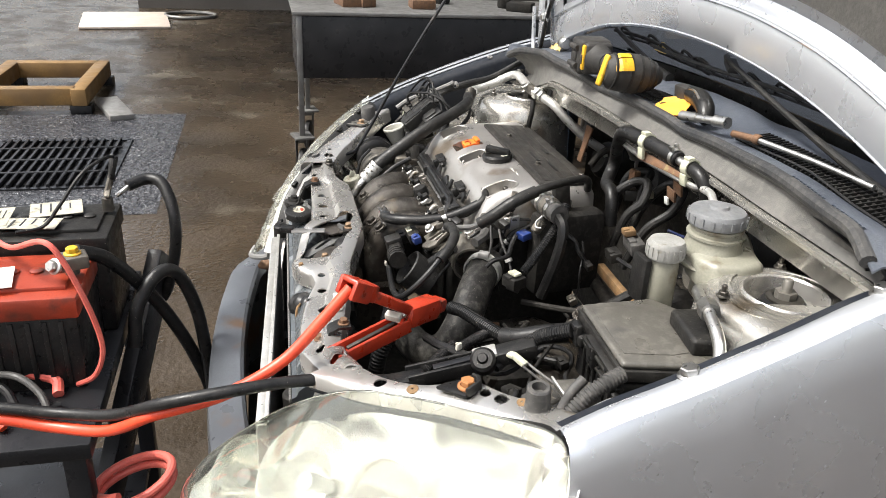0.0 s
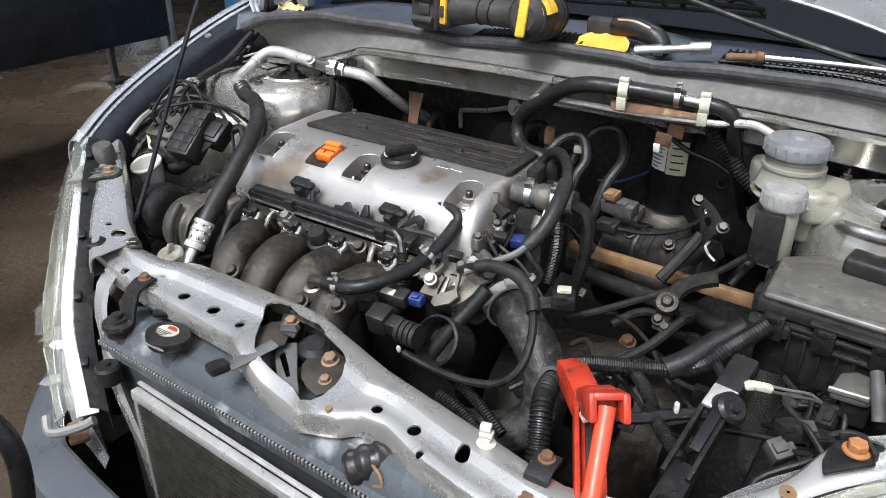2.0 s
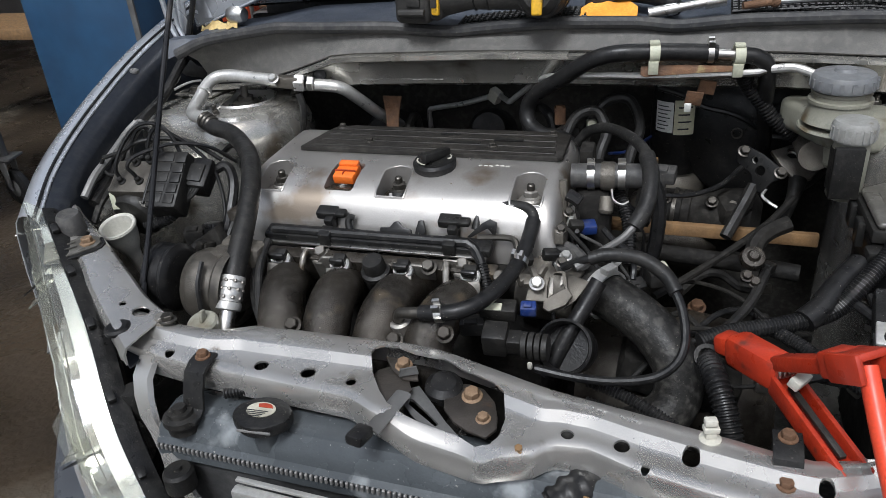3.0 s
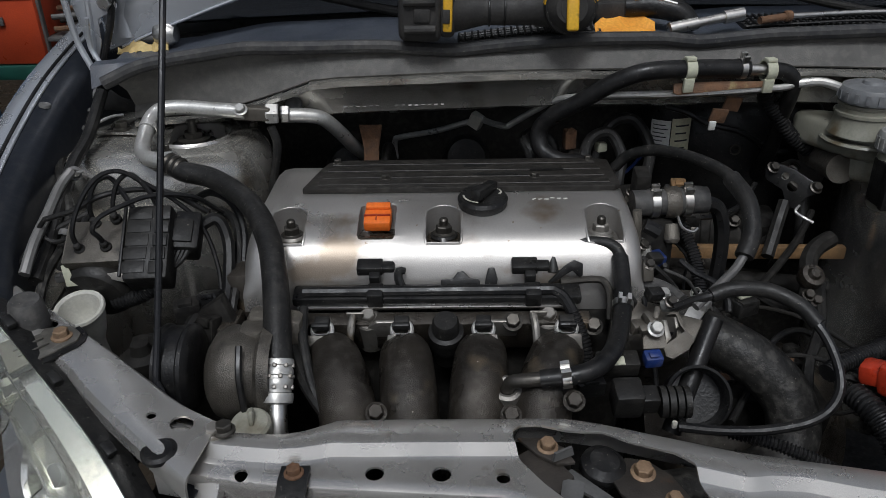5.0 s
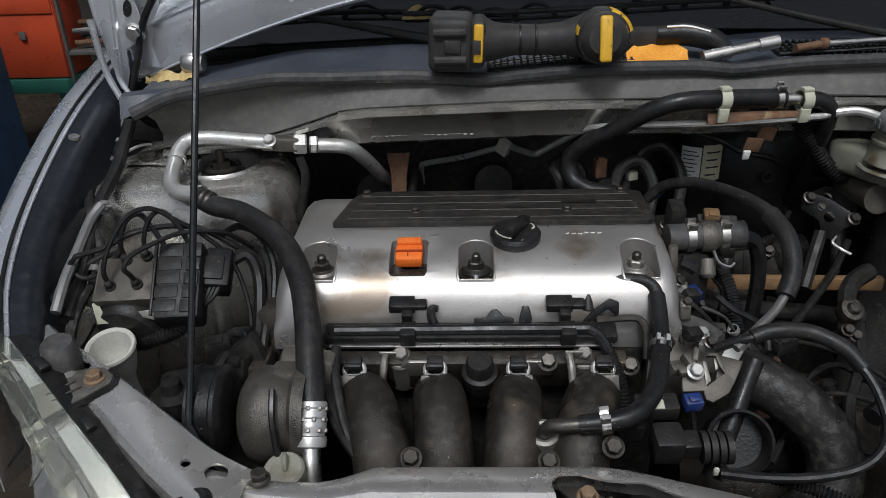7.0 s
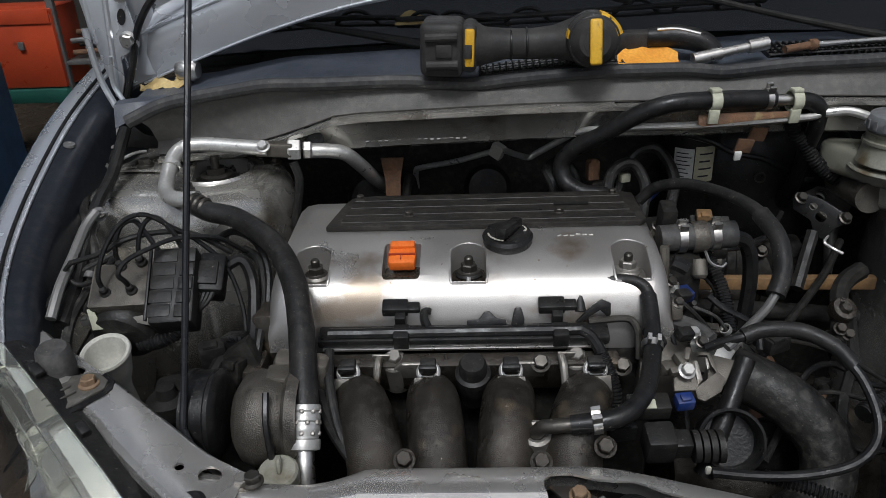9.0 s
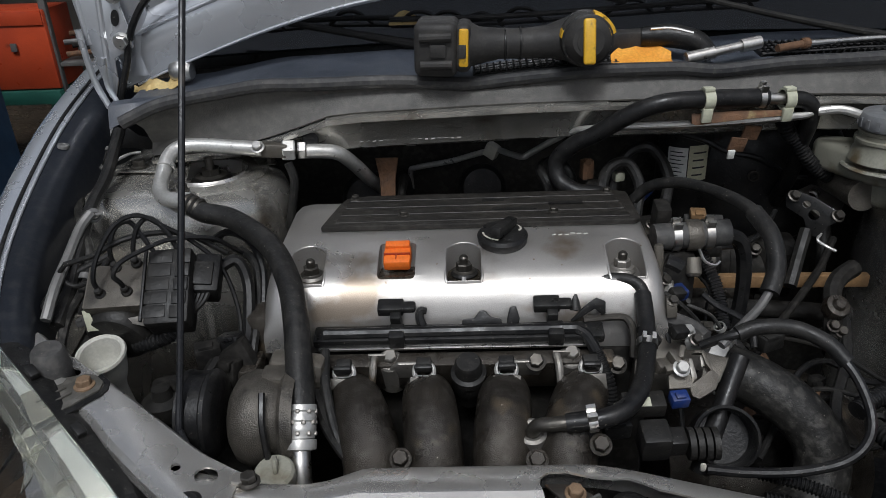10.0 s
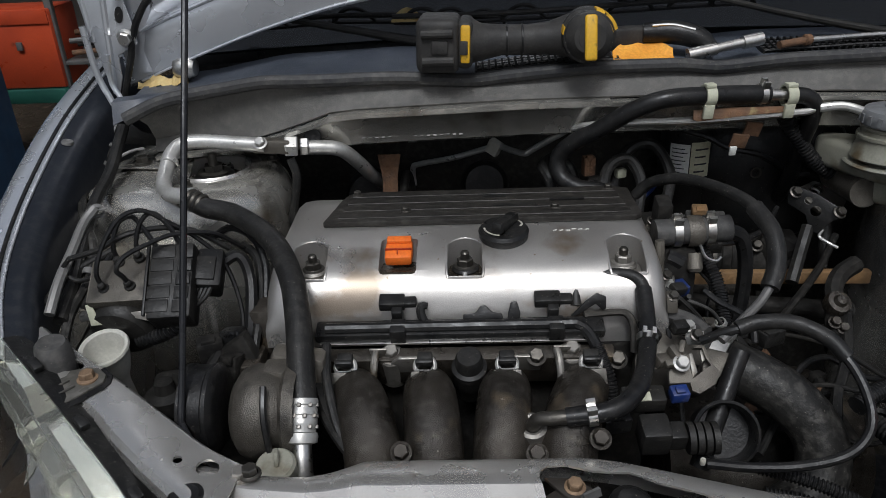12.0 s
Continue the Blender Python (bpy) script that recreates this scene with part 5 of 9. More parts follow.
# intake manifold: flange, runners, plenum
bm = B()
box(bm, (0.0, -0.108, 0.905), (0.335, 0.020, 0.048), (20, 0, 0), 0.004)
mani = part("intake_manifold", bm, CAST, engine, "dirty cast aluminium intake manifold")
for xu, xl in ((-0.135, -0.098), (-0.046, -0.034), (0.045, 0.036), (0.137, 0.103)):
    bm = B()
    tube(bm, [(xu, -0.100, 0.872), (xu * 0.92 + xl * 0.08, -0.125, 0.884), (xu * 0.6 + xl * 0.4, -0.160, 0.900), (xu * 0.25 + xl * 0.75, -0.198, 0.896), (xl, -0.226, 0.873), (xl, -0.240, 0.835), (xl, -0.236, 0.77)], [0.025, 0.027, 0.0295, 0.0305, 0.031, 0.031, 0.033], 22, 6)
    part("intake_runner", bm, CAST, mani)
    bm = B()
    lathe(bm, [(0.0, 0.034), (0.007, 0.034), (0.009, 0.028), (0.011, 0.020), (0.011, 0.008), (0.014, 0.004), (0.015, -0.02)], (xu, -0.118, 0.905), (0, -0.55, 0.83), n=16)
    inj = part("fuel_injector", bm, CLEANCAST, mani, "fuel injector boss")
    bm = B()
    box(bm, (xu, -0.134, 0.932), (0.017, 0.012, 0.014), (25, 0, 0), 0.002)
    part("injector_plug", bm, DUSTBLACK, inj)
    bm = B()
    lathe(bm, [(0.0095, -0.003), (0.0135, -0.003), (0.0135, 0.002), (0.0115, 0.004), (0.0095, 0.004)], (xu, -0.138, 0.925), (0, -0.55, 0.83), n=18)
    part("injector_ring", bm, ALUPIPE, inj, "bright metal ring")
    bm = B()
    box(bm, (xu, -0.145, 0.934), (0.020, 0.006, 0.013), (28, 0, 0), 0.002)
    part("plug_face", bm, BLACK, inj)
    bm = B()
    tube(bm, [(xu - 0.009, -0.149, 0.931), (xu - 0.006, -0.1505, 0.9285), (xu + 0.006, -0.1505, 0.9285), (xu + 0.009, -0.149, 0.931)], 0.0009, 6, 4)
    part("spring_clip", bm, STEEL, inj, "bright wire clip")
    bm = B()
    prism(bm, [(-0.015, 0), (0.015, 0), (0.017, -0.018), (0.006, -0.014), (-0.006, -0.014), (-0.017, -0.018)], (xu, -0.147, 0.925), (1, 0, 0), (0, 0.30, 0.95), 0.003, 0.001)
    part("collar", bm, CLEANCAST, inj, "bare metal collar")
for x in (-0.086, 0.119):
    bm = B()
    lathe(bm, [(0.018, -0.045), (0.0155, -0.012), (0.0148, 0.0), (0.013, 0.002), (0.0, 0.002)], (x, -0.114, 0.924), (0, -0.45, 0.89), n=20)
    part("rail_boss", bm, CLEANCAST, mani)
    bolt(mani, (x, -0.113, 0.926), (0, -0.45, 0.89), 0.0075, CLEANCAST)
for x in (-0.103, 0.103):
    bm = B()
    tube(bm, [(x * 0.98, -0.122, 0.936), (x, -0.134, 0.928), (x * 1.02, -0.146, 0.904)], [0.004, 0.0045, 0.0042], 10, 5)
    part("bracket_arm", bm, CLEANCAST, mani, "bright steel bracket leg")
    bm = B()
    prism(bm, [(-0.004, -0.018), (0.010, -0.018), (0.014, 0.012), (-0.006, 0.012)], (x, -0.118, 0.930), (1, 0, 0), (0, -0.45, 0.89), 0.003, 0.001)
    part("bracket_plate", bm, CLEANCAST, mani)
    bm = B()
    prism(bm, [(-0.020, -0.028), (0.018, -0.028), (0.022, 0.004), (0.012, 0.016), (-0.012, 0.016), (-0.022, 0.004)], (x * 0.62, -0.121, 0.918), (1, 0, 0), (0, -0.45, 0.89), 0.004, 0.001)
    part("flange_web", bm, CLEANCAST, mani, "pale cast web between the runners")
bm = B()
lathe(bm, [(0, 0.022), (0.013, 0.022), (0.015, 0.018), (0.0155, 0.004), (0.020, 0.002), (0.020, -0.006), (0.0185, -0.008), (0.0185, -0.024), (0.016, -0.03), (0.014, -0.05)], (0.003, -0.132, 0.918), (0, -0.35, 0.94), n=24)
part("sensor_cap", bm, DUSTBLACK, mani, "dark round sensor between the runners")
for q, m_ in (((-0.066, -0.246, 0.896), CAST), ((0.070, -0.246, 0.892), CAST), ((0.133, -0.240, 0.905), CAST), ((-0.140, -0.150, 0.905), CAST), ((0.078, -0.128, 0.928), DULLSTEEL), ((0.17, -0.118, 0.915), DULLSTEEL)):
    bolt(mani, q, (0, -0.6, 0.8), 0.0075, m_)
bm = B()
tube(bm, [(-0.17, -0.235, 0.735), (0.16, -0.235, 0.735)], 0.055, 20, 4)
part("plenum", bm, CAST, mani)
bm = B()
lathe(bm, [(0.019, -0.03), (0.016, -0.008), (0.0155, 0.0), (0.012, 0.002), (0.009, 0.001), (0.008, -0.006), (0, -0.006)], (0.067, -0.218, 0.905), (0, -0.35, 0.94), n=22)
part("breather_port", bm, CLEANCAST, mani)

# drive end: pump, pulley, belt cover
bm = B()
lathe(bm, [(0.0, -0.020), (0.036, -0.020), (0.042, -0.018), (0.047, -0.014), (0.047, -0.010), (0.0455, -0.008), (0.0455, 0.010), (0.047, 0.012), (0.047, 0.016), (0.038, 0.020), (0.034, 0.012), (0.015, 0.010), (0, 0.012)], (-0.278, -0.192, 0.915), (-1, 0, 0), n=40)
part("pump_pulley", bm, RUBBERBLACK, engine, "smooth black pump pulley")
bm = B()
lathe(bm, [(0.0, -0.045), (0.03, -0.045), (0.036, -0.035), (0.044, -0.02), (0.050, -0.005), (0.052, 0.012), (0.046, 0.026), (0.034, 0.034), (0.015, 0.036), (0, 0.036)], (-0.212, -0.188, 0.905), (-1, 0, 0), n=32)
pump = part("steering_pump", bm, PUMPCAST, engine, "dusty cast power steering pump")
bm = B()
box(bm, (-0.185, -0.15, 0.93), (0.06, 0.03, 0.055), (0, 10, 0), 0.008)
box(bm, (-0.20, -0.175, 0.945), (0.03, 0.03, 0.022), (0, 0, 0), 0.005)
part("pump_bracket", bm, CASTLIGHT, pump)
bm = B()
lathe(bm, [(0.052, -0.008), (0.053, -0.004), (0.053, 0.004), (0.050, 0.008)], (-0.183, -0.188, 0.905), (-1, 0, 0), n=32)
part("pump_ring", bm, PUMPCAST, pump)
bm = B()
tube(bm, [(-0.205, -0.215, 0.957), (-0.203, -0.236, 0.935), (-0.20, -0.245, 0.905), (-0.199, -0.246, 0.885)], 0.0035, 6, 6)
part("pump_wire", bm, RUBBERBLACK, pump)
bm = B()
lathe(bm, [(0.012, -0.06), (0.012, -0.012), (0.018, -0.012), (0.0205, -0.008), (0.0205, 0.006), (0.018, 0.009), (0, 0.010)], (-0.191, -0.258, 0.888), (0, -0.25, 0.97), n=26)
pcap = part("pump_cap", bm, MILKY, pump, "dirty cream pump reservoir cap")
bm = B()
box(bm, (-0.189, -0.259, 0.903), (0.005, 0.012, 0.016), (-15, 0, 8), 0.002)
part("cap_grip", bm, MILKY, pcap)
bm = B()
box(bm, (-0.248, 0.03, 0.80), (0.035, 0.20, 0.32), (0, 0, 0), 0.012)
part("chain_case", bm, CAST, engine, "grimy cast chain case")
bm = B()
box(bm, (-0.253, -0.10, 0.83), (0.03, 0.05, 0.18), (0, 0, 0), 0.008)
part("chain_case_rib", bm, CAST, engine)
bm = B()
prism(bm, [(0, 0), (0.05, 0.0), (0.06, 0.04), (0.03, 0.12), (0.0, 0.10)], (-0.285, -0.10, 0.83), (1, 0, 0), (0, 0.1, 1), 0.02, 0.004)
part("tensioner_arm", bm, DARKBAY, engine)

# coolant outlet and throttle end
bm = B()
lathe(bm, [(0.0, 0), (0.017, 0), (0.017, 0.095), (0.0, 0.095)], (0.238, 0.038, 0.998), (1, 0.06, 0.02), n=24)
cool = part("coolant_hose", bm, GREYRUBBER, engine, "grey rubber coolant hose with spring clamps")
clampring(cool, (0.265, 0.040, 0.998), (1, 0.06, 0.02), 0.017, STEEL, 0.010)
clampring(cool, (0.306, 0.042, 0.999), (1, 0.06, 0.02), 0.017, STEEL, 0.010)
bm = B()
lathe(bm, [(0.019, 0), (0.020, 0.003), (0.020, 0.016), (0.019, 0.019)], (0.278, 0.041, 0.998), (1, 0.06, 0.02), n=24)
part("hose_collar", bm, CASTLIGHT, cool)
bm = B()
tube(bm, [(0.294, 0.028, 0.985), (0.298, 0.015, 0.975), (0.31, 0.012, 0.970), (0.318, 0.018, 0.972)], 0.002, 6, 6)
part("clip_wire", bm, STEEL, cool)
bm = B()
lathe(bm, [(0, 0), (0.010, 0), (0.010, 0.02), (0.007, 0.024), (0.0, 0.024)], (0.288, 0.030, 0.972), (0, -0.5, -0.8), n=16)
part("bleed_nipple", bm, CASTLIGHT, cool)
bm = B()
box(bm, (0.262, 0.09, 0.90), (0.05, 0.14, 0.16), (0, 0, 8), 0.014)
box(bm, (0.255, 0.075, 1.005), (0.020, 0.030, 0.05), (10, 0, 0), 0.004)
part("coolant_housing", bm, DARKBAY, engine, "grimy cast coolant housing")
bm = B()
lathe(bm, [(0.0, -0.03), (0.042, -0.03), (0.044, -0.02), (0.040, 0.0), (0.036, 0.03), (0.034, 0.045), (0.030, 0.045), (0.028, 0.0), (0, 0.0)], (0.225, -0.085, 0.885), (0.9, -0.15, -0.05), n=30)
throttle = part("throttle_body", bm, CASTLIGHT, engine, "cast throttle body")
bm = B()
lathe(bm, [(0.031, -0.05), (0.033, -0.02), (0.034, 0.0), (0.031, 0.002), (0.029, -0.002), (0.028, -0.03), (0, -0.03)], (0.268, -0.21, 0.885), (-0.1, -0.75, 0.55), n=30)
part("open_duct", bm, BLACK, throttle, "open black duct mouth")
TB = dict(o=(0.25, -0.134, 0.94), ux=(1, 0, 0), uy=(0, 0.8, 0.6))
bm = B()
prism(bm, [(-0.035, -0.042), (-0.034, -0.0285), (-0.0245, -0.011), (-0.017, -0.0035), (-0.0125, -0.011), (-0.001, 0.001), (0.008, 0.002), (0.011, -0.008), (0.014, -0.021), (0.021, -0.0295), (0.014, -0.043), (-0.0045, -0.0535), (-0.012, -0.050), (-0.013, -0.041)], depth=0.007, bev=0.0015, **TB)
c = part("throttle_bracket", bm, CASTLIGHT, throttle, "pale cast bracket with a triangular window")
t = B()
prism(t, [(-0.010, -0.0075), (-0.004, -0.0025), (0.005, -0.0025), (0.008, -0.015), (0.012, -0.022), (-0.009, -0.0365), (-0.011, -0.025)], (0.25, -0.128, 0.932), (1, 0, 0), (0, 0.8, 0.6), 0.05, 0)
cut(c, t)
for poly in ([(-0.009, -0.0075), (-0.005, -0.0075), (-0.0025, -0.029), (-0.0087, -0.035)], [(0.0032, -0.004), (0.0062, -0.004), (0.0074, -0.0155), (0.0034, -0.018)]):
    bm = B()
    prism(bm, poly, depth=0.004, bev=0.0008, **TB)
    part("bracket_web", bm, CLEANCAST, c, "bright machined web")
bm = B()
prism(bm, [(0.0126, 0.003), (0.038, -0.0045), (0.024, -0.030), (0.012, -0.043), (0.004, -0.03)], (0.25, -0.128, 0.932), (1, 0, 0), (0, 0.8, 0.6), 0.004, 0.001)
part("back_plate", bm, CASTLIGHT, throttle)
for q, s_, a in (((0.224, -0.152, 0.944), (0.008, 0.020, 0.010), 30), ((0.232, -0.146, 0.948), (0.006, 0.016, 0.010), -20), ((0.218, -0.160, 0.938), (0.014, 0.008, 0.008), 15)):
    bm = B()
    box(bm, q, s_, (25, 0, a), 0.0015)
    part("linkage_lug", bm, CASTLIGHT, throttle)
bolt(throttle, (0.228, -0.163, 0.940), (0.1, -0.6, 0.8), 0.0062, ALUPIPE)
bolt(throttle, (0.252, -0.096, 0.943), (0.1, -0.3, 0.9), 0.0055, ALUPIPE)
bm = B()
tube(bm, [(0.240, -0.100, 0.938), (0.268, -0.100, 0.937)], 0.0024, 8, 2)
part("bright_pin", bm, STEEL, throttle)
bm = B()
box(bm, (0.222, -0.186, 0.918), (0.019, 0.015, 0.014), (15, 0, 8), 0.002)
box(bm, (0.222, -0.190, 0.926), (0.010, 0.008, 0.003), (15, 0, 8), 0.001)
part("blue_connector", bm, BLUE, throttle, "blue electrical connector")
bm = B()
box(bm, (0.185, -0.186, 0.912), (0.045, 0.022, 0.020), (15, 0, 3), 0.003)
part("sensor_plug", bm, DUSTBLACK, throttle)
bm = B()
box(bm, (0.181, -0.194, 0.921), (0.020, 0.010, 0.002), (25, 0, 3), 0.0)
part("plug_label", bm, CREAM, throttle)
bm = B()
box(bm, (0.19, -0.222, 0.895), (0.030, 0.030, 0.034), (15, 0, 3), 0.004)
box(bm, (0.212, -0.222, 0.893), (0.02, 0.022, 0.022), (15, 0, 3), 0.003)
part("idle_valve", bm, DUSTBLACK, throttle)
bm = B()
for k in range(4):
    lathe(bm, [(0.0, -0.003), (0.0165, -0.003), (0.0165, 0.003), (0, 0.003)], (0.226 + 0.008 * k, -0.225, 0.892), (1, 0, 0.05), n=18)
part("solenoid", bm, DUSTBLACK, throttle)
for q, m_ in (((0.236, -0.115, 0.955), DUSTBLACK), ((0.205, -0.12, 0.948), DUSTBLACK), ((0.212, -0.15, 0.935), CASTLIGHT), ((0.255, -0.03, 0.955), DUSTBLACK)):
    bm = B()
    box(bm, q, (0.020, 0.014, 0.013), (20, 10, 25), 0.003)
    part("plug", bm, m_, throttle)
bm = B()
box(bm, (0.266, 0.006, 0.936), (0.022, 0.02, 0.014), (10, 0, 20), 0.002)
part("blue_connector", bm, BLUE, engine, "small blue electrical connector")

# gearbox and mounts, low and dark
bm = B()
lathe(bm, [(0, -0.14), (0.10, -0.14), (0.12, -0.08), (0.13, 0.0), (0.115, 0.08), (0.08, 0.13), (0, 0.14)], (0.40, 0.02, 0.66), (1, 0, 0), n=28)
gear = part("gearbox", bm, CAST, engine, "grimy cast gearbox casing")
bm = B()
box(bm, (0.40, -0.06, 0.76), (0.16, 0.08, 0.06), (0, 10, 0), 0.015)
part("gearbox_bracket", bm, DARKBAY, gear)
for q in ((0.35, -0.06, 0.79), (0.45, -0.02, 0.785), (0.42, 0.09, 0.77)):
    bolt(gear, q, (0, -0.3, 0.95), 0.009, RUST)

# ---------- hoses and pipes ----------
def hose(name, pts, r, mat, label, n=12, sub=8, category="hose", **k):
    bm = B()
    tube(bm, pts, r, n, sub, **k)
    return solo(name, bm, mat, label, category)


ac = thing("air_conditioning_line", (-0.25, 0.0, 0.88), "aluminium air conditioning pipe with a thick black hose", "pipe")
bm = B()
tube(bm, [(-0.352, 0.058, 1.055), (-0.33, 0.045, 1.047), (-0.287, 0.030, 1.042), (-0.232, -0.020, 1.030), (-0.200, -0.075, 1.012), (-0.184, -0.125, 0.985), (-0.174, -0.18, 0.948), (-0.170, -0.208, 0.926)], [0.0128, 0.013, 0.0132, 0.0138, 0.0142, 0.0146, 0.015, 0.015], 18, 8)
part("thick_hose", bm, RUBBER, ac, "thick dusty black hose")
bm = B()
tube(bm, [(-0.344, 0.060, 1.058), (-0.366, 0.066, 1.055), (-0.390, 0.082, 1.053), (-0.404, 0.108, 1.056), (-0.409, 0.138, 1.066), (-0.408, 0.165, 1.080), (-0.397, 0.182, 1.088), (-0.370, 0.187, 1.089), (-0.325, 0.184, 1.086), (-0.280, 0.181, 1.083)], 0.0105, 14, 8)
part("bent_pipe", bm, ALUPIPE, ac)
bm = B()
box(bm, (-0.272, 0.186, 1.080), (0.052, 0.018, 0.020), (0, 6, 6), 0.003)
part("pipe_block", bm, CASTLIGHT, ac)
bolt(ac, (-0.284, 0.174, 1.087), (0, -0.6, 0.8), 0.0065, ALUPIPE)
bm = B()
tube(bm, [(-0.247, 0.184, 1.060), (-0.241, 0.182, 1.035), (-0.246, 0.180, 1.005), (-0.255, 0.176, 0.965)], 0.0062, 10, 6)
part("drooping_strap", bm, RUBBER, ac)
bm = B()
lathe(bm, [(0.0106, -0.004), (0.0125, -0.003), (0.0125, 0.003), (0.0106, 0.004)], (-0.408, 0.150, 1.072), (0, 0.85, 0.5), n=20)
part("pipe_bead", bm, ALUPIPE, ac)
for q, r, l, mm in (((-0.246, 0.193, 1.076), 0.0155, 0.018, ALUPIPE), ((-0.228, 0.197, 1.074), 0.0130, 0.012, STEEL)):
    bm = B()
    lathe(bm, [(0.010, -l / 2), (r * 0.93, -l / 2), (r, -l / 2 + 0.002), (r, l / 2 - 0.002), (r * 0.93, l / 2), (0.01, l / 2)], q, (1, 0.2, -0.08), n=6)
    part("pipe_nut", bm, mm, ac, "large hexagon pipe nut", 20)
bm = B()
tube(bm, [(-0.235, 0.20, 1.071), (-0.200, 0.207, 1.068), (-0.178, 0.216, 1.060), (-0.160, 0.245, 1.030), (-0.148, 0.285, 0.995), (-0.138, 0.335, 0.962), (-0.128, 0.36, 0.94)], 0.0105, 14, 8)
part("bent_pipe", bm, ALUPIPE, ac, "bright aluminium pipe")
bm = B()
lathe(bm, [(0.0125, -0.007), (0.0155, -0.007), (0.0163, -0.005), (0.0163, -0.001), (0.0152, 0.0005), (0.0152, 0.0025), (0.0161, 0.004), (0.0161, 0.009), (0.0150, 0.0105), (0.0150, 0.0125), (0.0160, 0.014), (0.0160, 0.020), (0.0148, 0.023), (0.0148, 0.027)], (-0.170, -0.207, 0.927), (0.001, -0.63, -0.77), n=28)
lathe(bm, [(0.009, 0.026), (0.0165, 0.028), (0.0172, 0.032), (0.0165, 0.038), (0.009, 0.040)], (-0.170, -0.207, 0.927), (0.001, -0.63, -0.77), n=24)
collar = part("crimp_collar", bm, ALUPIPE, ac, "bright crimped hose collar")
axis = Vector((0.001, -0.63, -0.77)).normalized()
side1 = axis.cross(V(1, 0, 0)).normalized()
for k in range(3):
    for a in range(0, 360, 45):
        bm = B()
        q = Vector((-0.170, -0.207, 0.927)) + axis * (0.011 * k) + 0.0150 * (math.cos(radians(a + 22 * k)) * V(1, 0, 0) + math.sin(radians(a + 22 * k)) * side1)
        box(bm, q, (0.0045, 0.0045, 0.005), (39, 0, 0), 0.0012)
        part("crimp_dent", bm, CLEANCAST, collar)
bm = B()
tube(bm, [(-0.170, -0.228, 0.900), (-0.168, -0.246, 0.878), (-0.166, -0.262, 0.84), (-0.166, -0.265, 0.78)], 0.0105, 14, 6)
part("lower_pipe", bm, STEEL, ac)
bm = B()
for k in range(3):
    p = Vector((-0.350, 0.056, 1.054)) + Vector((0.85, -0.4, -0.25)) * 0.009 * k
    lathe(bm, [(0.012, -0.0035), (0.0132, -0.003), (0.0145, 0.0), (0.0132, 0.003), (0.012, 0.0035)], p, (0.85, -0.4, -0.25), n=22)
part("crimp_collar", bm, DULLSTEEL, ac)

# breather hose to the manifold
hb = thing("breather_hose", (0.15, -0.12, 0.93), "black rubber breather hose with spring clamps", "hose")
bm = B()
tube(bm, [(0.128, -0.070, 0.958), (0.130, -0.055, 0.976), (0.145, -0.046, 0.984), (0.180, -0.048, 0.987), (0.199, -0.055, 0.985), (0.206, -0.068, 0.975), (0.203, -0.090, 0.958), (0.198, -0.110, 0.955)], 0.0072, 14, 8)
part("upper_hose", bm, RUBBER, hb)
bm = B()
tube(bm, [(0.205, -0.066, 0.976), (0.204, -0.090, 0.964), (0.200, -0.125, 0.950), (0.190, -0.165, 0.942), (0.176, -0.200, 0.938), (0.158, -0.222, 0.934), (0.136, -0.230, 0.930), (0.100, -0.229, 0.924)], 0.0098, 14, 8)
part("lower_hose", bm, RUBBERBLACK, hb)
bm = B()
tube(bm, [(0.106, -0.229, 0.925), (0.085, -0.228, 0.922), (0.072, -0.224, 0.917), (0.067, -0.219, 0.905)], 0.0075, 12, 6)
part("brass_elbow", bm, DULLSTEEL, hb, "dull metal elbow")
clampring(hb, (0.125, -0.2305, 0.928), (1, 0.05, 0.15), 0.0098, STEEL, 0.009)
clampring(hb, (0.199, -0.128, 0.949), (0.1, 0.6, 0.3), 0.0098, STEEL, 0.008)

# hoses over the rear right of the engine
hc = thing("heater_hose", (0.3, 0.2, 1.0), "black heater hose held by cream plastic clips", "hose")
bm = B()
tube(bm, [(0.225, 0.195, 0.93), (0.215, 0.197, 0.975), (0.195, 0.20, 0.992), (0.165, 0.205, 0.995), (0.140, 0.222, 1.008), (0.138, 0.230, 1.035), (0.158, 0.220, 1.060), (0.191, 0.205, 1.083), (0.235, 0.187, 1.115), (0.275, 0.180, 1.130), (0.332, 0.187, 1.131), (0.395, 0.198, 1.128), (0.417, 0.202, 1.126)], 0.0125, 14, 8)
part("main_hose", bm, RUBBERBLACK, hc)
bm = B()
tube(bm, [(0.41, 0.201, 1.126), (0.452, 0.206, 1.123)], 0.0075, 12, 3)
part("joint_pipe", bm, STEEL, hc)
bm = B()
tube(bm, [(0.448, 0.206, 1.123), (0.472, 0.209, 1.119), (0.486, 0.213, 1.106), (0.490, 0.222, 1.08), (0.492, 0.245, 1.04), (0.50, 0.28, 0.98), (0.505, 0.33, 0.92)], 0.0115, 14, 8)
part("rear_hose", bm, RUBBERBLACK, hc)
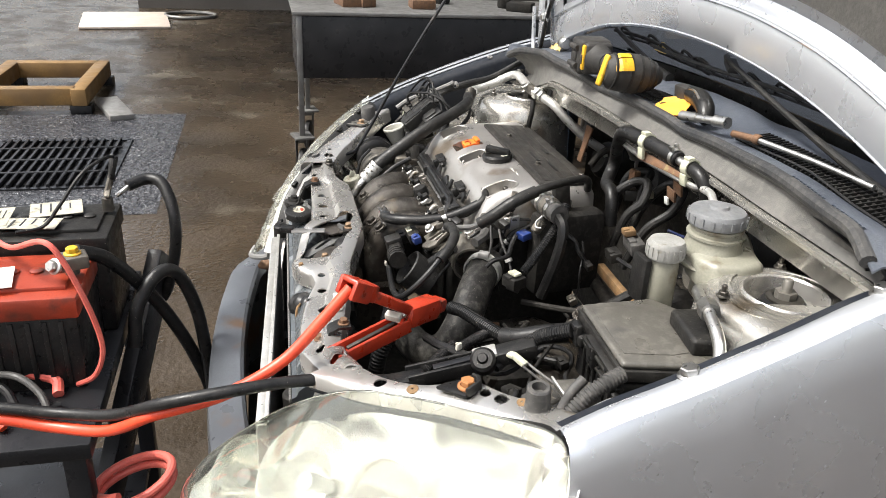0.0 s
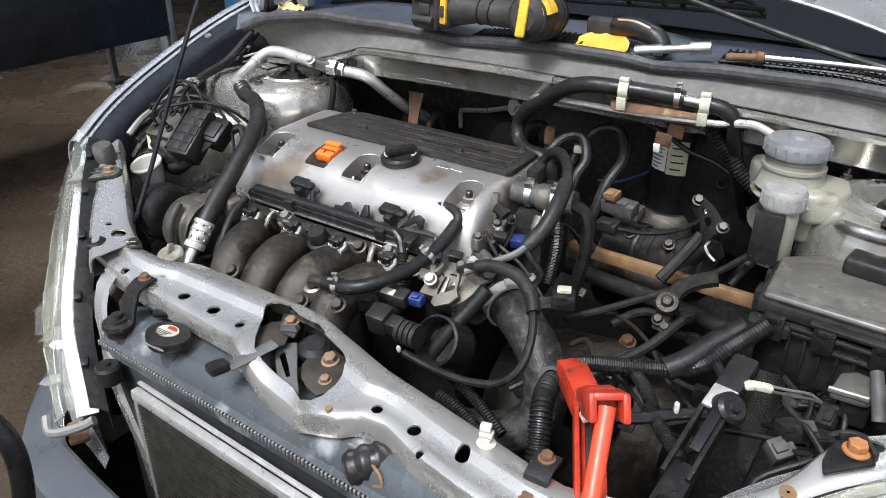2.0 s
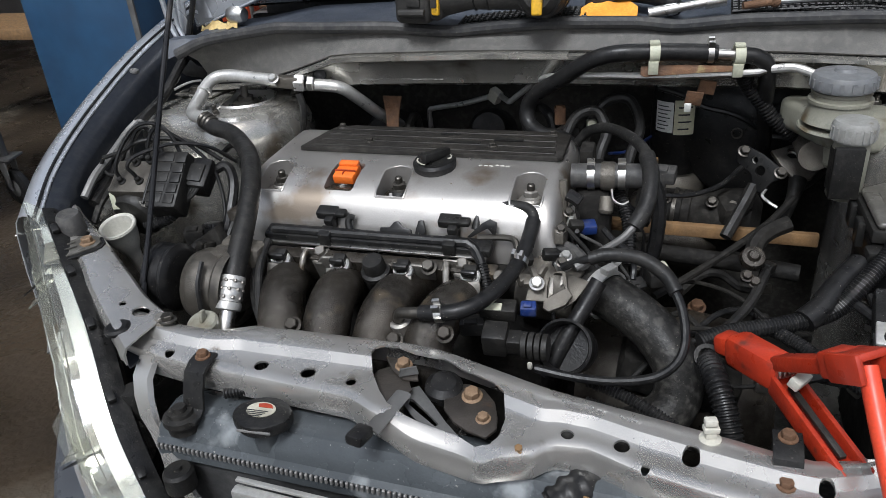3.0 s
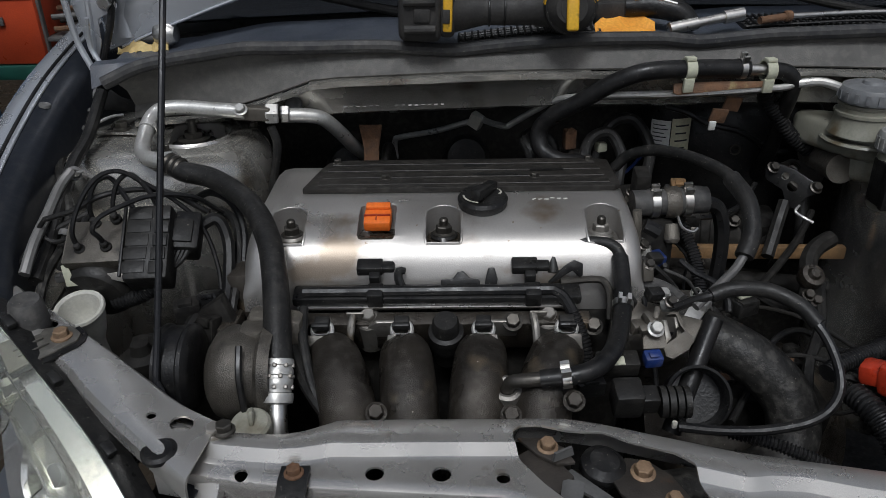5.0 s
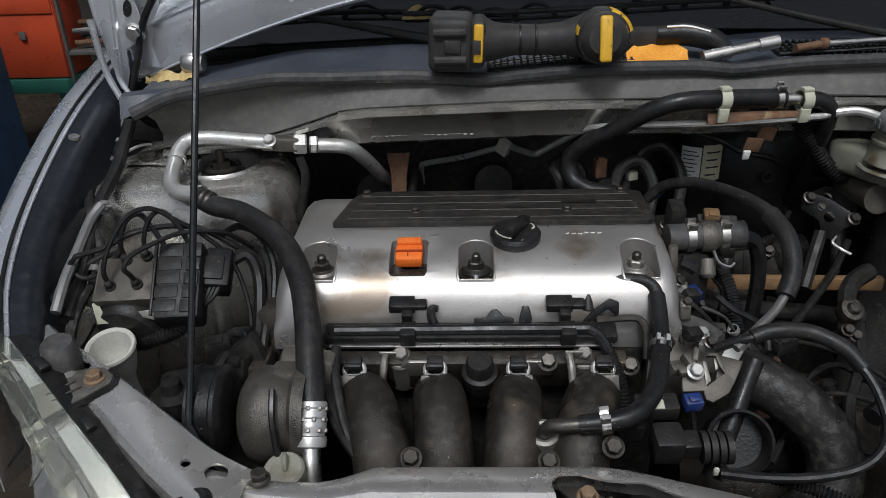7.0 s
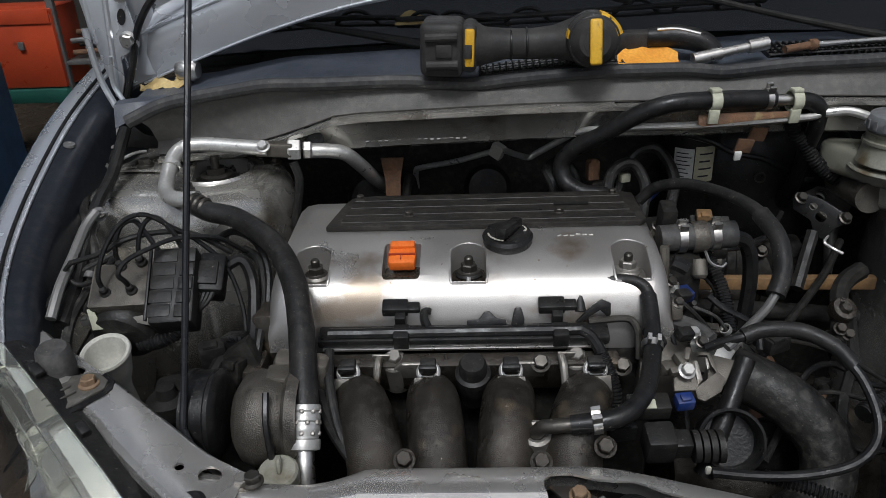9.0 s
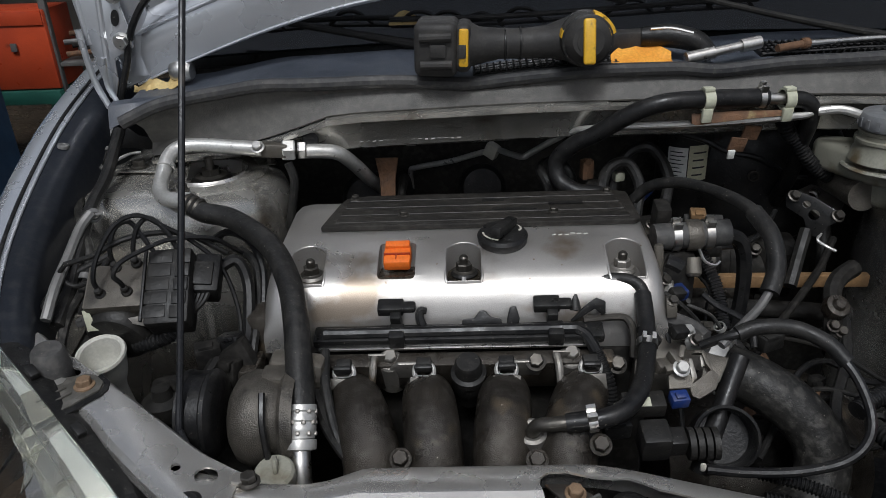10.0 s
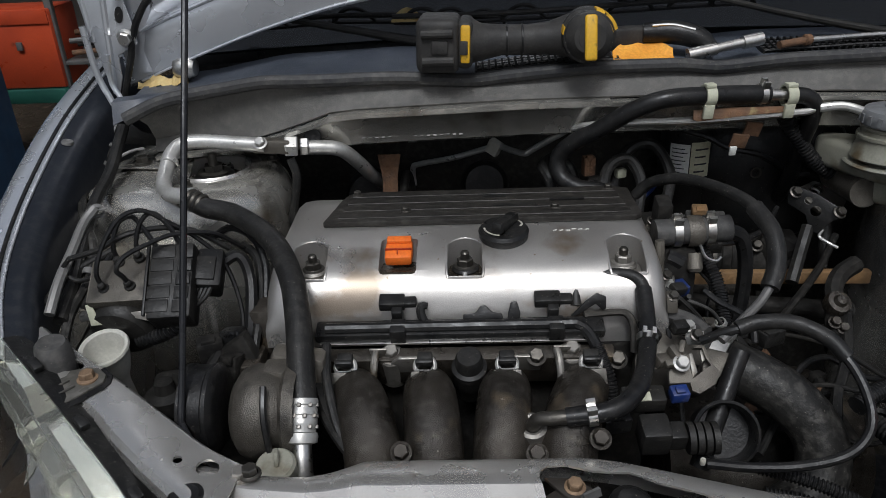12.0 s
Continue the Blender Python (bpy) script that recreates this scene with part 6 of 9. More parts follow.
for x, y, z in ((0.332, 0.187, 1.131), (0.447, 0.206, 1.123)):
    bm = B()
    lathe(bm, [(0.0125, -0.007), (0.0150, -0.007), (0.0150, 0.007), (0.0125, 0.007)], (x, y, z), (1, 0.15, 0), n=20)
    box(bm, (x, y - 0.008, z - 0.020), (0.014, 0.006, 0.020), (10, 0, 8), 0.001)
    box(bm, (x, y - 0.004, z + 0.015), (0.014, 0.012, 0.005), (0, 0, 8), 0.001)
    part("hose_clip", bm, CREAM, hc, "cream plastic hose clip")
clampring(hc, (0.408, 0.201, 1.127), (1, 0.15, 0), 0.0125, STEEL, 0.008)
bm = B()
prism(bm, [(0.316, -0.006), (0.322, -0.009), (0.40, -0.005), (0.445, -0.004), (0.445, 0.004), (0.38, 0.007), (0.316, 0.007)], (0, 0.150, 1.1040), (1, 0.12, 0.0), (0, 0.25, 0.97), 0.004, 0.0008)
part("clip_rail", bm, RUSTBROWN, hc, "rusty bracket rail")
for x, z in ((0.408, 1.073), (0.391, 1.056)):
    bm = B()
    box(bm, (x, 0.215, z), (0.024, 0.004, 0.022), (15, 8, 5), 0.001)
    part("rusty_bracket", bm, RUST, hc)
bm = B()
box(bm, (0.383, 0.213, 1.042), (0.010, 0.004, 0.014), (15, 0, 5), 0.001)
part("white_tag", bm, LABELWHITE, hc)

pp = thing("brake_pipe", (0.2, 0.25, 0.96), "thin bright metal pipe along the bulkhead with a white clip", "pipe")
bm = B()
tube(bm, [(-0.092, 0.40, 0.93), (-0.092, 0.40, 0.962), (-0.080, 0.397, 0.970), (-0.02, 0.388, 0.983), (0.047, 0.372, 1.005), (0.075, 0.33, 1.012), (0.092, 0.292, 1.020), (0.104, 0.282, 1.030), (0.135, 0.254, 1.058), (0.160, 0.232, 1.078), (0.20, 0.206, 1.090), (0.33, 0.200, 1.094), (0.46, 0.205, 1.098), (0.485, 0.207, 1.101)], 0.0048, 10, 8)
part("thin_pipe", bm, ALUPIPE, pp)
bm = B()
tube(bm, [(0.20, 0.206, 1.090), (0.33, 0.200, 1.092), (0.46, 0.205, 1.097), (0.485, 0.207, 1.101)], 0.0050, 10, 8)
part("thick_pipe", bm, STEEL, pp)
bm = B()
tube(bm, [(0.492, 0.207, 1.103), (0.52, 0.203, 1.106), (0.545, 0.196, 1.100), (0.575, 0.20, 1.085)], 0.0062, 10, 6)
part("thick_pipe", bm, ALUPIPE, pp)
bm = B()
box(bm, (0.047, 0.371, 1.005), (0.022, 0.016, 0.024), (0, 25, -30), 0.002)
part("white_clip", bm, WHITEPL, pp, "white plastic pipe clip")

# loop hose and intake pipe on the right
hose("intake_pipe", [(0.268, -0.058, 0.884), (0.300, -0.078, 0.882), (0.338, -0.100, 0.873), (0.372, -0.120, 0.855), (0.397, -0.142, 0.826), (0.398, -0.165, 0.790), (0.365, -0.190, 0.765), (0.30, -0.21, 0.755), (0.22, -0.22, 0.750)], 0.030, DUCT, "wide dusty black intake pipe with a steel band clamp", 22)
bm = B()
lathe(bm, [(0.031, -0.009), (0.0345, -0.009), (0.0345, 0.009), (0.031, 0.009)], (0.298, -0.0775, 0.8835), (0.80, -0.58, -0.10), n=28)
box(bm, (0.305, -0.080, 0.920), (0.014, 0.020, 0.010), (0, 0, -35), 0.002)
solo("band_clamp", bm, ALUPIPE, "bright steel band clamp on the intake pipe", "clamp")
lp = thing("vacuum_loop", (0.33, -0.2, 0.88), "thin black vacuum line in a loop with a thick sleeve", "hose")
bm = B()
tube(bm, [(0.288, -0.145, 0.970), (0.310, -0.142, 0.976), (0.345, -0.146, 0.977), (0.375, -0.162, 0.968), (0.390, -0.180, 0.955)], 0.0085, 14, 8)
part("sleeve", bm, RUBBER, lp)
bm = B()
tube(bm, [(0.255, -0.135, 0.950), (0.288, -0.145, 0.970), (0.345, -0.146, 0.977), (0.385, -0.176, 0.958), (0.401, -0.205, 0.932), (0.400, -0.230, 0.906), (0.378, -0.243, 0.885), (0.335, -0.246, 0.873), (0.285, -0.243, 0.869), (0.24, -0.24, 0.872)], 0.0052, 10, 8)
part("thin_line", bm, RUBBERBLACK, lp)
st = thing("sleeved_lead", (0.3, 0.05, 1.0), "black sleeved lead arching behind the coolant hose", "cable")
bm = B()
tube(bm, [(0.232, 0.135, 1.010), (0.250, 0.125, 1.032), (0.281, 0.095, 1.048), (0.318, 0.040, 1.054), (0.341, -0.010, 1.050), (0.348, -0.050, 1.033)], 0.0075, 12, 8)
part("lead", bm, RUBBER, st)
bm = B()
tube(bm, [(0.340, -0.008, 1.050), (0.349, -0.048, 1.036), (0.346, -0.080, 1.012), (0.334, -0.100, 0.993)], 0.0105, 12, 8)
part("sleeve", bm, RUBBER, st)
bm = B()
tube(bm, [(0.336, -0.097, 0.995), (0.322, -0.110, 0.982), (0.300, -0.128, 0.972), (0.272, -0.148, 0.958)], 0.005, 10, 8)
part("bare_end", bm, STEELGREY, st)

hose("water_hose", [(0.246, -0.205, 0.835), (0.258, -0.190, 0.862), (0.272, -0.172, 0.888), (0.286, -0.152, 0.912), (0.299, -0.135, 0.935)], 0.0105, RUBBERBLACK, "short black water hose with a wire clamp", 12)
hose("thin_drain_hose", [(-0.155, -0.13, 0.95), (-0.15, -0.17, 0.93), (-0.132, -0.215, 0.895), (-0.10, -0.245, 0.87), (-0.05, -0.262, 0.85)], 0.0055, RUBBER, "thin black hose beside the steering pump", 10)
hose("washer_hose", [(-0.50, 0.23, 1.10), (-0.495, 0.15, 1.06), (-0.488, 0.08, 1.045), (-0.475, 0.0, 1.02), (-0.472, -0.05, 0.99), (-0.468, -0.10, 0.97)], 0.0085, RUBBER, "dusty black washer hose along the wheel apron", 10)
hose("wheelhouse_cable", [(-0.44, 0.0, 1.01), (-0.475, -0.04, 1.0), (-0.49, -0.09, 0.985), (-0.50, -0.13, 0.965), (-0.52, -0.17, 0.93)], 0.0052, RUBBER, "dusty black cable along the inner fender", 10, category="cable")
hose("hood_washer_tube", [(-0.56, 0.20, 1.03), (-0.545, 0.225, 1.05), (-0.530, 0.262, 1.085), (-0.516, 0.284, 1.125), (-0.502, 0.285, 1.160), (-0.490, 0.285, 1.190), (-0.480, 0.285, 1.222), (-0.466, 0.285, 1.248), (-0.445, 0.285, 1.274), (-0.40, 0.285, 1.31)], 0.0052, RUBBERBLACK, "thin black washer tube rising to the hood", 10)

# ribbed loom over the gearbox and side hoses
hose("ribbed_loom", [(0.420, -0.165, 0.882), (0.445, -0.150, 0.887), (0.485, -0.132, 0.888), (0.520, -0.114, 0.888), (0.555, -0.098, 0.892), (0.576, -0.086, 0.902), (0.597, -0.072, 0.926), (0.626, -0.040, 0.950)], 0.0105, RUBBERBLACK, "black corrugated wiring loom", 10, category="loom", ridge=0.0006, pitch=0.004)
hose("second_loom", [(0.60, -0.03, 0.93), (0.575, -0.06, 0.915), (0.555, -0.09, 0.90), (0.535, -0.11, 0.89)], 0.015, RUBBERBLACK, "smooth black loom sleeve to the fuse box", 12, category="loom")
hose("ribbed_hose", [(0.43, -0.205, 0.885), (0.437, -0.235, 0.885), (0.448, -0.262, 0.868), (0.458, -0.285, 0.835), (0.462, -0.295, 0.79)], 0.0125, RUBBERBLACK, "black corrugated hose behind the support beam", 12, ridge=0.0012, pitch=0.0055)
bm = B()
lathe(bm, [(0.010, -0.003), (0.015, -0.003), (0.015, 0.003), (0.010, 0.003)], (0.428, -0.198, 0.886), (0.1, -0.6, 0.8), n=20)
solo("ring_terminal", bm, DUSTBLACK, "black ring on the corrugated hose", "ring")
hose("booster_loom", [(0.452, 0.226, 1.098), (0.464, 0.232, 1.072), (0.484, 0.236, 1.048), (0.508, 0.238, 1.018), (0.541, 0.24, 0.992)], 0.0100, RUBBERBLACK, "corrugated hose beside the brake booster", 12, ridge=0.0012, pitch=0.0055)
hose("booster_wire", [(0.335, 0.30, 1.046), (0.37, 0.30, 1.035), (0.406, 0.30, 1.016), (0.451, 0.30, 1.005), (0.483, 0.30, 0.989), (0.507, 0.30, 0.971), (0.536, 0.30, 0.968)], 0.0045, RUBBERBLACK, "thin black wire in front of the booster", 8, category="cable")
hose("blue_wire", [(0.26, 0.30, 0.93), (0.29, 0.33, 0.925), (0.33, 0.38, 0.94), (0.35, 0.41, 0.96)], 0.0028, BLUE, "thin blue wire near the firewall", 8, category="cable")
hose("rear_hose_loop", [(0.195, 0.20, 0.92), (0.20, 0.21, 0.985), (0.215, 0.24, 1.015), (0.245, 0.25, 1.02), (0.262, 0.235, 0.99), (0.255, 0.21, 0.96), (0.25, 0.19, 0.89)], 0.0085, RUBBER, "dusty rubber hose loop behind the engine", 10)
hose("rear_hose_loop", [(0.215, 0.24, 0.90), (0.225, 0.26, 0.97), (0.25, 0.29, 1.02), (0.29, 0.30, 1.025), (0.312, 0.27, 0.99), (0.300, 0.23, 0.95), (0.29, 0.20, 0.87)], 0.0085, RUBBER, "dusty rubber hose loop behind the engine", 10)
hose("rear_hose_loop", [(0.14, 0.24, 0.91), (0.13, 0.26, 0.98), (0.12, 0.285, 1.0), (0.14, 0.31, 1.005), (0.165, 0.29, 0.99), (0.18, 0.26, 0.92)], 0.0085, RUBBER, "dusty rubber hose loop behind the engine", 10)

# rear of the bay: steel bar, exhaust bracket, firewall lumps
bm = B()
box(bm, (0.43, 0.155, 0.868), (0.30, 0.014, 0.020), (0, 0, -2), 0.003)
solo("tie_bar", bm, RUSTBAR, "rusty tan steel tie bar across the bay", "bar")
hose("shift_rod", [(0.27, 0.16, 0.83), (0.36, 0.155, 0.825), (0.47, 0.15, 0.82), (0.56, 0.14, 0.815)], 0.0135, DARKBAY, "dark round shift rod below the tie bar", 14, category="rod")
hose("shift_cable", [(0.36, -0.02, 0.85), (0.42, 0.05, 0.86), (0.50, 0.14, 0.885), (0.545, 0.20, 0.91)], 0.0055, DARKBAY, "dark shift cable over the gearbox", 8, category="cable")
eb = thing("exhaust_bracket", (-0.12, 0.30, 0.93), "rusty steel bracket behind the valve cover", "bracket")
bm = B()
prism(bm, [(-0.012, 0), (0.010, 0), (0.012, 0.05), (0.018, 0.085), (-0.018, 0.085), (-0.012, 0.05)], (-0.118, 0.268, 0.945), (1, 0, 0), (0, 0.2, 1), 0.004, 0.001)
part("bracket_plate", bm, RUST, eb)
bm = B()
tube(bm, [(-0.105, 0.29, 0.94), (-0.10, 0.31, 0.97), (-0.095, 0.33, 0.975), (-0.09, 0.34, 0.93)], 0.008, 10, 6)
part("hook", bm, DARKBAY, eb)
for q, r in (((-0.16, 0.36, 0.93), 0.045), ((0.03, 0.40, 0.93), 0.040)):
    bm = B()
    lathe(bm, [(0, 0.03), (r * 0.8, 0.028), (r, 0.015), (r, -0.05)], q, (0, -0.9, 0.3), n=26)
    solo("firewall_grommet", bm, DUSTBLACK, "dark round grommet on the firewall", "grommet", "firewall grommets")

# brake booster, filter can, reservoirs
bb = thing("brake_booster", (0.52, 0.38, 0.95), "large black brake booster drum on the firewall", "brake booster")
bm = B()
lathe(bm, [(0, -0.045), (0.06, -0.045), (0.085, -0.035), (0.118, -0.025), (0.126, -0.015), (0.130, 0.0), (0.130, 0.006), (0.126, 0.012), (0.126, 0.05), (0, 0.06)], (0.50, 0.375, 0.955), (0.05, 1, -0.1), n=44)
part("drum", bm, BLACK, bb)
bm = B()
lathe(bm, [(0.007, 0), (0.009, 0.0), (0.009, 0.004), (0.007, 0.004)], (0.462, 0.325, 0.965), (0, -1, 0.1), n=18)
part("drum_stud", bm, DULLSTEEL, bb)
mc = thing("cable_bracket", (0.56, 0.28, 0.90), "cast cable bracket with a round hole", "bracket")
bm = B()
prism(bm, [(0, 0), (0.03, 0.016), (0.062, 0.010), (0.078, -0.012), (0.060, -0.040), (0.036, -0.045), (0.015, -0.022)], (0.512, 0.29, 0.945), (1, 0, -0.1), (0, 0.75, 0.65), 0.010, 0.002)
c = part("bracket_plate", bm, CASTLIGHT, mc)
t = B()
lathe(t, [(0, -0.05), (0.009, -0.05), (0.009, 0.05), (0, 0.05)], (0.545, 0.29, 0.942), (0, -0.65, 0.75), n=18)
cut(c, t)
bm = B()
lathe(bm, [(0.0085, -0.008), (0.011, -0.008), (0.011, 0.006), (0.0085, 0.006)], (0.545, 0.289, 0.943), (0, -0.65, 0.75), n=20)
part("bushing", bm, STEEL, mc)
bm = B()
tube(bm, [(0.555, 0.26, 0.915), (0.548, 0.235, 0.895), (0.53, 0.19, 0.86)], [0.014, 0.010, 0.007], 12, 5)
part("cable_boot", bm, DUSTBLACK, mc)

fc = thing("filter_canister", (0.367, 0.40, 0.84), "black filter canister with paper labels", "filter")
bm = B()
lathe(bm, [(0, -0.10), (0.043, -0.10), (0.045, -0.095), (0.044, 0.06), (0.040, 0.075), (0.026, 0.085), (0, 0.086)], (0.367, 0.388, 0.965), (0.02, -0.05, 1), n=34)
part("can", bm, BLACK, fc)


def wrap(parent, o, r, a0, a1, z0, z1, mat, name, label=""):
    t = B()
    rows = [[(o[0] + r * math.cos(radians(a)), o[1] + r * math.sin(radians(a)), z) for a in np.linspace(a0, a1, 8)] for z in (z0, z1)]
    plate(t, rows, 0.0006)
    return part(name, t, mat, parent, label)


w1 = wrap(fc, (0.367, 0.388), 0.0458, 222, 262, 0.955, 1.008, CLEANPAPER, "paper_label", "white paper label with unreadable print")
w2 = wrap(fc, (0.367, 0.388), 0.0462, 264, 306, 0.952, 1.012, LABELYEL, "paper_label", "yellowish paper label with unreadable print")
for k in range(7):
    wrap(w1, (0.367, 0.388), 0.0466, 227, 246 + (k * 7) % 12, 0.960 + k * 0.0066, 0.9615 + k * 0.0066, INK, "print_bar")
for k in range(4):
    wrap(w2, (0.367, 0.388), 0.0470, 272, 294 + (k * 5) % 9, 0.961 + k * 0.0125, 0.9635 + k * 0.0125, INK, "print_bar")
bm = B()
lathe(bm, [(0, -0.04), (0.05, -0.04), (0.056, -0.02), (0.052, 0.0), (0.046, 0.006), (0, 0.006)], (0.367, 0.385, 0.87), (0, 0, 1), n=26)
part("can_base", bm, CASTLIGHT, fc)
bm = B()
lathe(bm, [(0, -0.09), (0.075, -0.09), (0.082, -0.05), (0.078, 0.0), (0.06, 0.05), (0.03, 0.06), (0, 0.06)], (0.40, 0.27, 0.80), (1, -0.1, 0.1), n=26)
solo("starter_housing", bm, CAST, "dirty cast housing below the filter canister", "housing")
bm = B()
box(bm, (0.335, 0.262, 0.905), (0.05, 0.028, 0.024), (10, 0, -8), 0.004)
solo("wiring_plug", bm, GREYRUBBER, "grey wiring plug beside the canister", "connector")
st2 = thing("starter_motor", (0.40, 0.225, 0.80), "dark grimy starter motor casing with a bright band", "starter motor")
bm = B()
lathe(bm, [(0, -0.09), (0.030, -0.09), (0.034, -0.085), (0.034, -0.02), (0.036, -0.018), (0.036, -0.006), (0.034, -0.004), (0.036, 0.02), (0.046, 0.04), (0.050, 0.06), (0.050, 0.085), (0.03, 0.10), (0, 0.10)], (0.405, 0.228, 0.862), (0.99, -0.1, -0.05), n=30)
part("casing", bm, DARKBAY, st2)
bm = B()
lathe(bm, [(0.0345, -0.003), (0.0375, -0.003), (0.0375, 0.003), (0.0345, 0.003)], (0.375, 0.231, 0.8635), (0.99, -0.1, -0.05), n=30)
part("band", bm, DULLSTEEL, st2)
for q in ((0.46, 0.19, 0.895), (0.478, 0.185, 0.872), (0.43, 0.195, 0.898), (0.36, 0.21, 0.893)):
    bolt(st2, q, (0, -0.6, 0.8), 0.0065, DULLSTEEL)
bm = B()
box(bm, (0.462, 0.20, 0.885), (0.05, 0.05, 0.04), (12, 0, 20), 0.012)
part("solenoid_cap", bm, DARKBAY, st2)

br = thing("brake_fluid_reservoir", (0.585, 0.19, 1.0), "milky brake fluid reservoir with a grey screw cap", "reservoir")
bm = B()
prism(bm, [(0.512, 0.252), (0.520, 0.232), (0.552, 0.172), (0.580, 0.142), (0.622, 0.136), (0.650, 0.150), (0.660, 0.190), (0.652, 0.225), (0.610, 0.236), (0.560, 0.262), (0.530, 0.272)], (0, 0, 1.006), (1, 0, 0), (0, 1, 0), 0.044, 0.010, 3)
prism(bm, [(0.552, 0.196), (0.580, 0.156), (0.618, 0.150), (0.640, 0.165), (0.642, 0.205), (0.60, 0.222)], (0, 0, 0.972), (1, 0, 0), (0, 1, 0), 0.040, 0.008, 3)
lathe(bm, [(0.046, 1.040), (0.042, 1.052), (0.0395, 1.060), (0.0395, 1.066), (0.0415, 1.067), (0.0415, 1.071), (0.037, 1.072), (0.037, 1.078), (0.0385, 1.079), (0.0385, 1.083), (0.034, 1.086)], (0.582, 0.183, 0), n=36)
lathe(bm, [(0.0, 1.02), (0.058, 1.026), (0.060, 1.029), (0.058, 1.032), (0.0, 1.034)], (0.592, 0.190, 0), n=36)
part("tank", bm, MILKY, br)
bm = B()
box(bm, (0.640, 0.195, 0.99), (0.05, 0.035, 0.05), (0, 18, 10), 0.012)
part("tank_outlet", bm, MILKY, br)
bm = B()
lathe(bm, [(0.036, 1.084), (0.0405, 1.086), (0.0415, 1.090), (0.0415, 1.100), (0.038, 1.106), (0.030, 1.108), (0.015, 1.109), (0.013, 1.113), (0, 1.113)], (0.582, 0.18, 0), n=36)
rc = part("screw_cap", bm, GREYCAP, br, "grey plastic screw cap")
for a in range(0, 360, 20):
    bm = B()
    box(bm, (0.582 + 0.0415 * math.cos(radians(a)), 0.18 + 0.0415 * math.sin(radians(a)), 1.095), (0.003, 0.005, 0.012), (0, 0, a), 0)
    part("grip_rib", bm, GREYCAP, rc)
bm = B()
lathe(bm, [(0, -0.05), (0.022, -0.05), (0.022, 0.05), (0, 0.05)], (0.56, 0.22, 0.985), (0, 1, -0.1), n=22)
part("master_cylinder", bm, CASTLIGHT, br)

cl = thing("clutch_fluid_reservoir", (0.591, 0.10, 0.93), "small clutch fluid reservoir with a ribbed white cap", "reservoir")
bm = B()
lathe(bm, [(0, 0.96), (0.020, 0.96), (0.0225, 0.965), (0.0225, 1.030), (0.020, 1.040), (0.018, 1.045)], (0.591, 0.102, 0), n=26)
part("tank", bm, MILKY, cl)
bm = B()
lathe(bm, [(0.021, 1.040), (0.026, 1.041), (0.027, 1.044), (0.027, 1.062), (0.024, 1.067), (0, 1.068)], (0.591, 0.102, 0), n=36)
cc = part("screw_cap", bm, PALECAP, cl, "ribbed pale grey cap")
for a in range(0, 360, 18):
    bm = B()
    box(bm, (0.591 + 0.027 * math.cos(radians(a)), 0.102 + 0.027 * math.sin(radians(a)), 1.052), (0.0022, 0.004, 0.016), (0, 0, a), 0)
    part("grip_rib", bm, PALECAP, cc)
bm = B()
box(bm, (0.585, 0.072, 1.005), (0.036, 0.010, 0.07), (0, 0, 5), 0.002)
box(bm, (0.572, 0.09, 1.000), (0.006, 0.04, 0.06), (0, 0, 5), 0.002)
part("bracket", bm, DUSTBLACK, cl)

hose("clutch_pipe", [(0.655, 0.155, 1.01), (0.66, 0.13, 1.022), (0.675, 0.11, 1.028), (0.70, 0.10, 1.03), (0.745, 0.085, 1.035), (0.80, 0.07, 1.02), (0.84, 0.05, 0.98)], 0.008, STEEL, "bright metal pipe in front of the strut tower", 12, category="pipe")
bm = B()
lathe(bm, [(0.008, -0.012), (0.014, -0.012), (0.014, 0.012), (0.008, 0.012)], (0.735, 0.090, 1.034), (0.9, -0.3, 0.1), n=6)
solo("pipe_union_nut", bm, STEEL, "bright hexagon nut on the metal pipe", "nut", smooth=20)

# fuse box
fb = thing("fuse_box", (0.72, 0.03, 0.88), "dusty grey-lidded fuse box with latches", "fuse box")
FOOT = [(-0.100, -0.058), (0.060, -0.066), (0.078, 0.020), (0.070, 0.090), (-0.060, 0.086), (-0.104, 0.055)]


def ring(k, grow=0.0):
    return [(a * k + math.copysign(grow, a), b * k + math.copysign(grow, b)) for a, b in FOOT]


bm = B()
prism(bm, ring(0.93), (0.706, 0.03, 0.875), (1, 0, 0), (0, 1, 0), 0.075, 0.005)
part("body", bm, BLACK, fb, "black plastic fuse box body")
bm = B()
prism(bm, ring(0.98), (0.706, 0.03, 0.944), (1, 0, 0), (0, 1, 0), 0.010, 0.002)
part("body_flange", bm, DUSTBLACK, fb)
bm = B()
prism(bm, ring(1.0), (0.706, 0.03, 0.957), (1, 0, 0), (0, 1, 0), 0.017, 0.003)
lid = part("lid", bm, DUSTBLACK, fb)
bm = B()
prism(bm, ring(0.95), (0.706, 0.03, 0.9735), (1, 0, 0), (0, 1, 0), 0.010, 0.005, 3)
part("lid_top", bm, GREYDUST, lid, "dusty grey lid top")
bm = B()
prism(bm, ring(0.72), (0.700, 0.026, 0.9832), (1, 0, 0), (0, 1, 0), 0.0016, 0.0008)
part("lid_panel", bm, GREYDUST, lid)
bm = B()
box(bm, (0.722, 0.088, 0.994), (0.086, 0.042, 0.024), (0, 0, -8), 0.006, 3)
part("lid_box", bm, DUSTBLACK, lid, "raised black box on the lid")
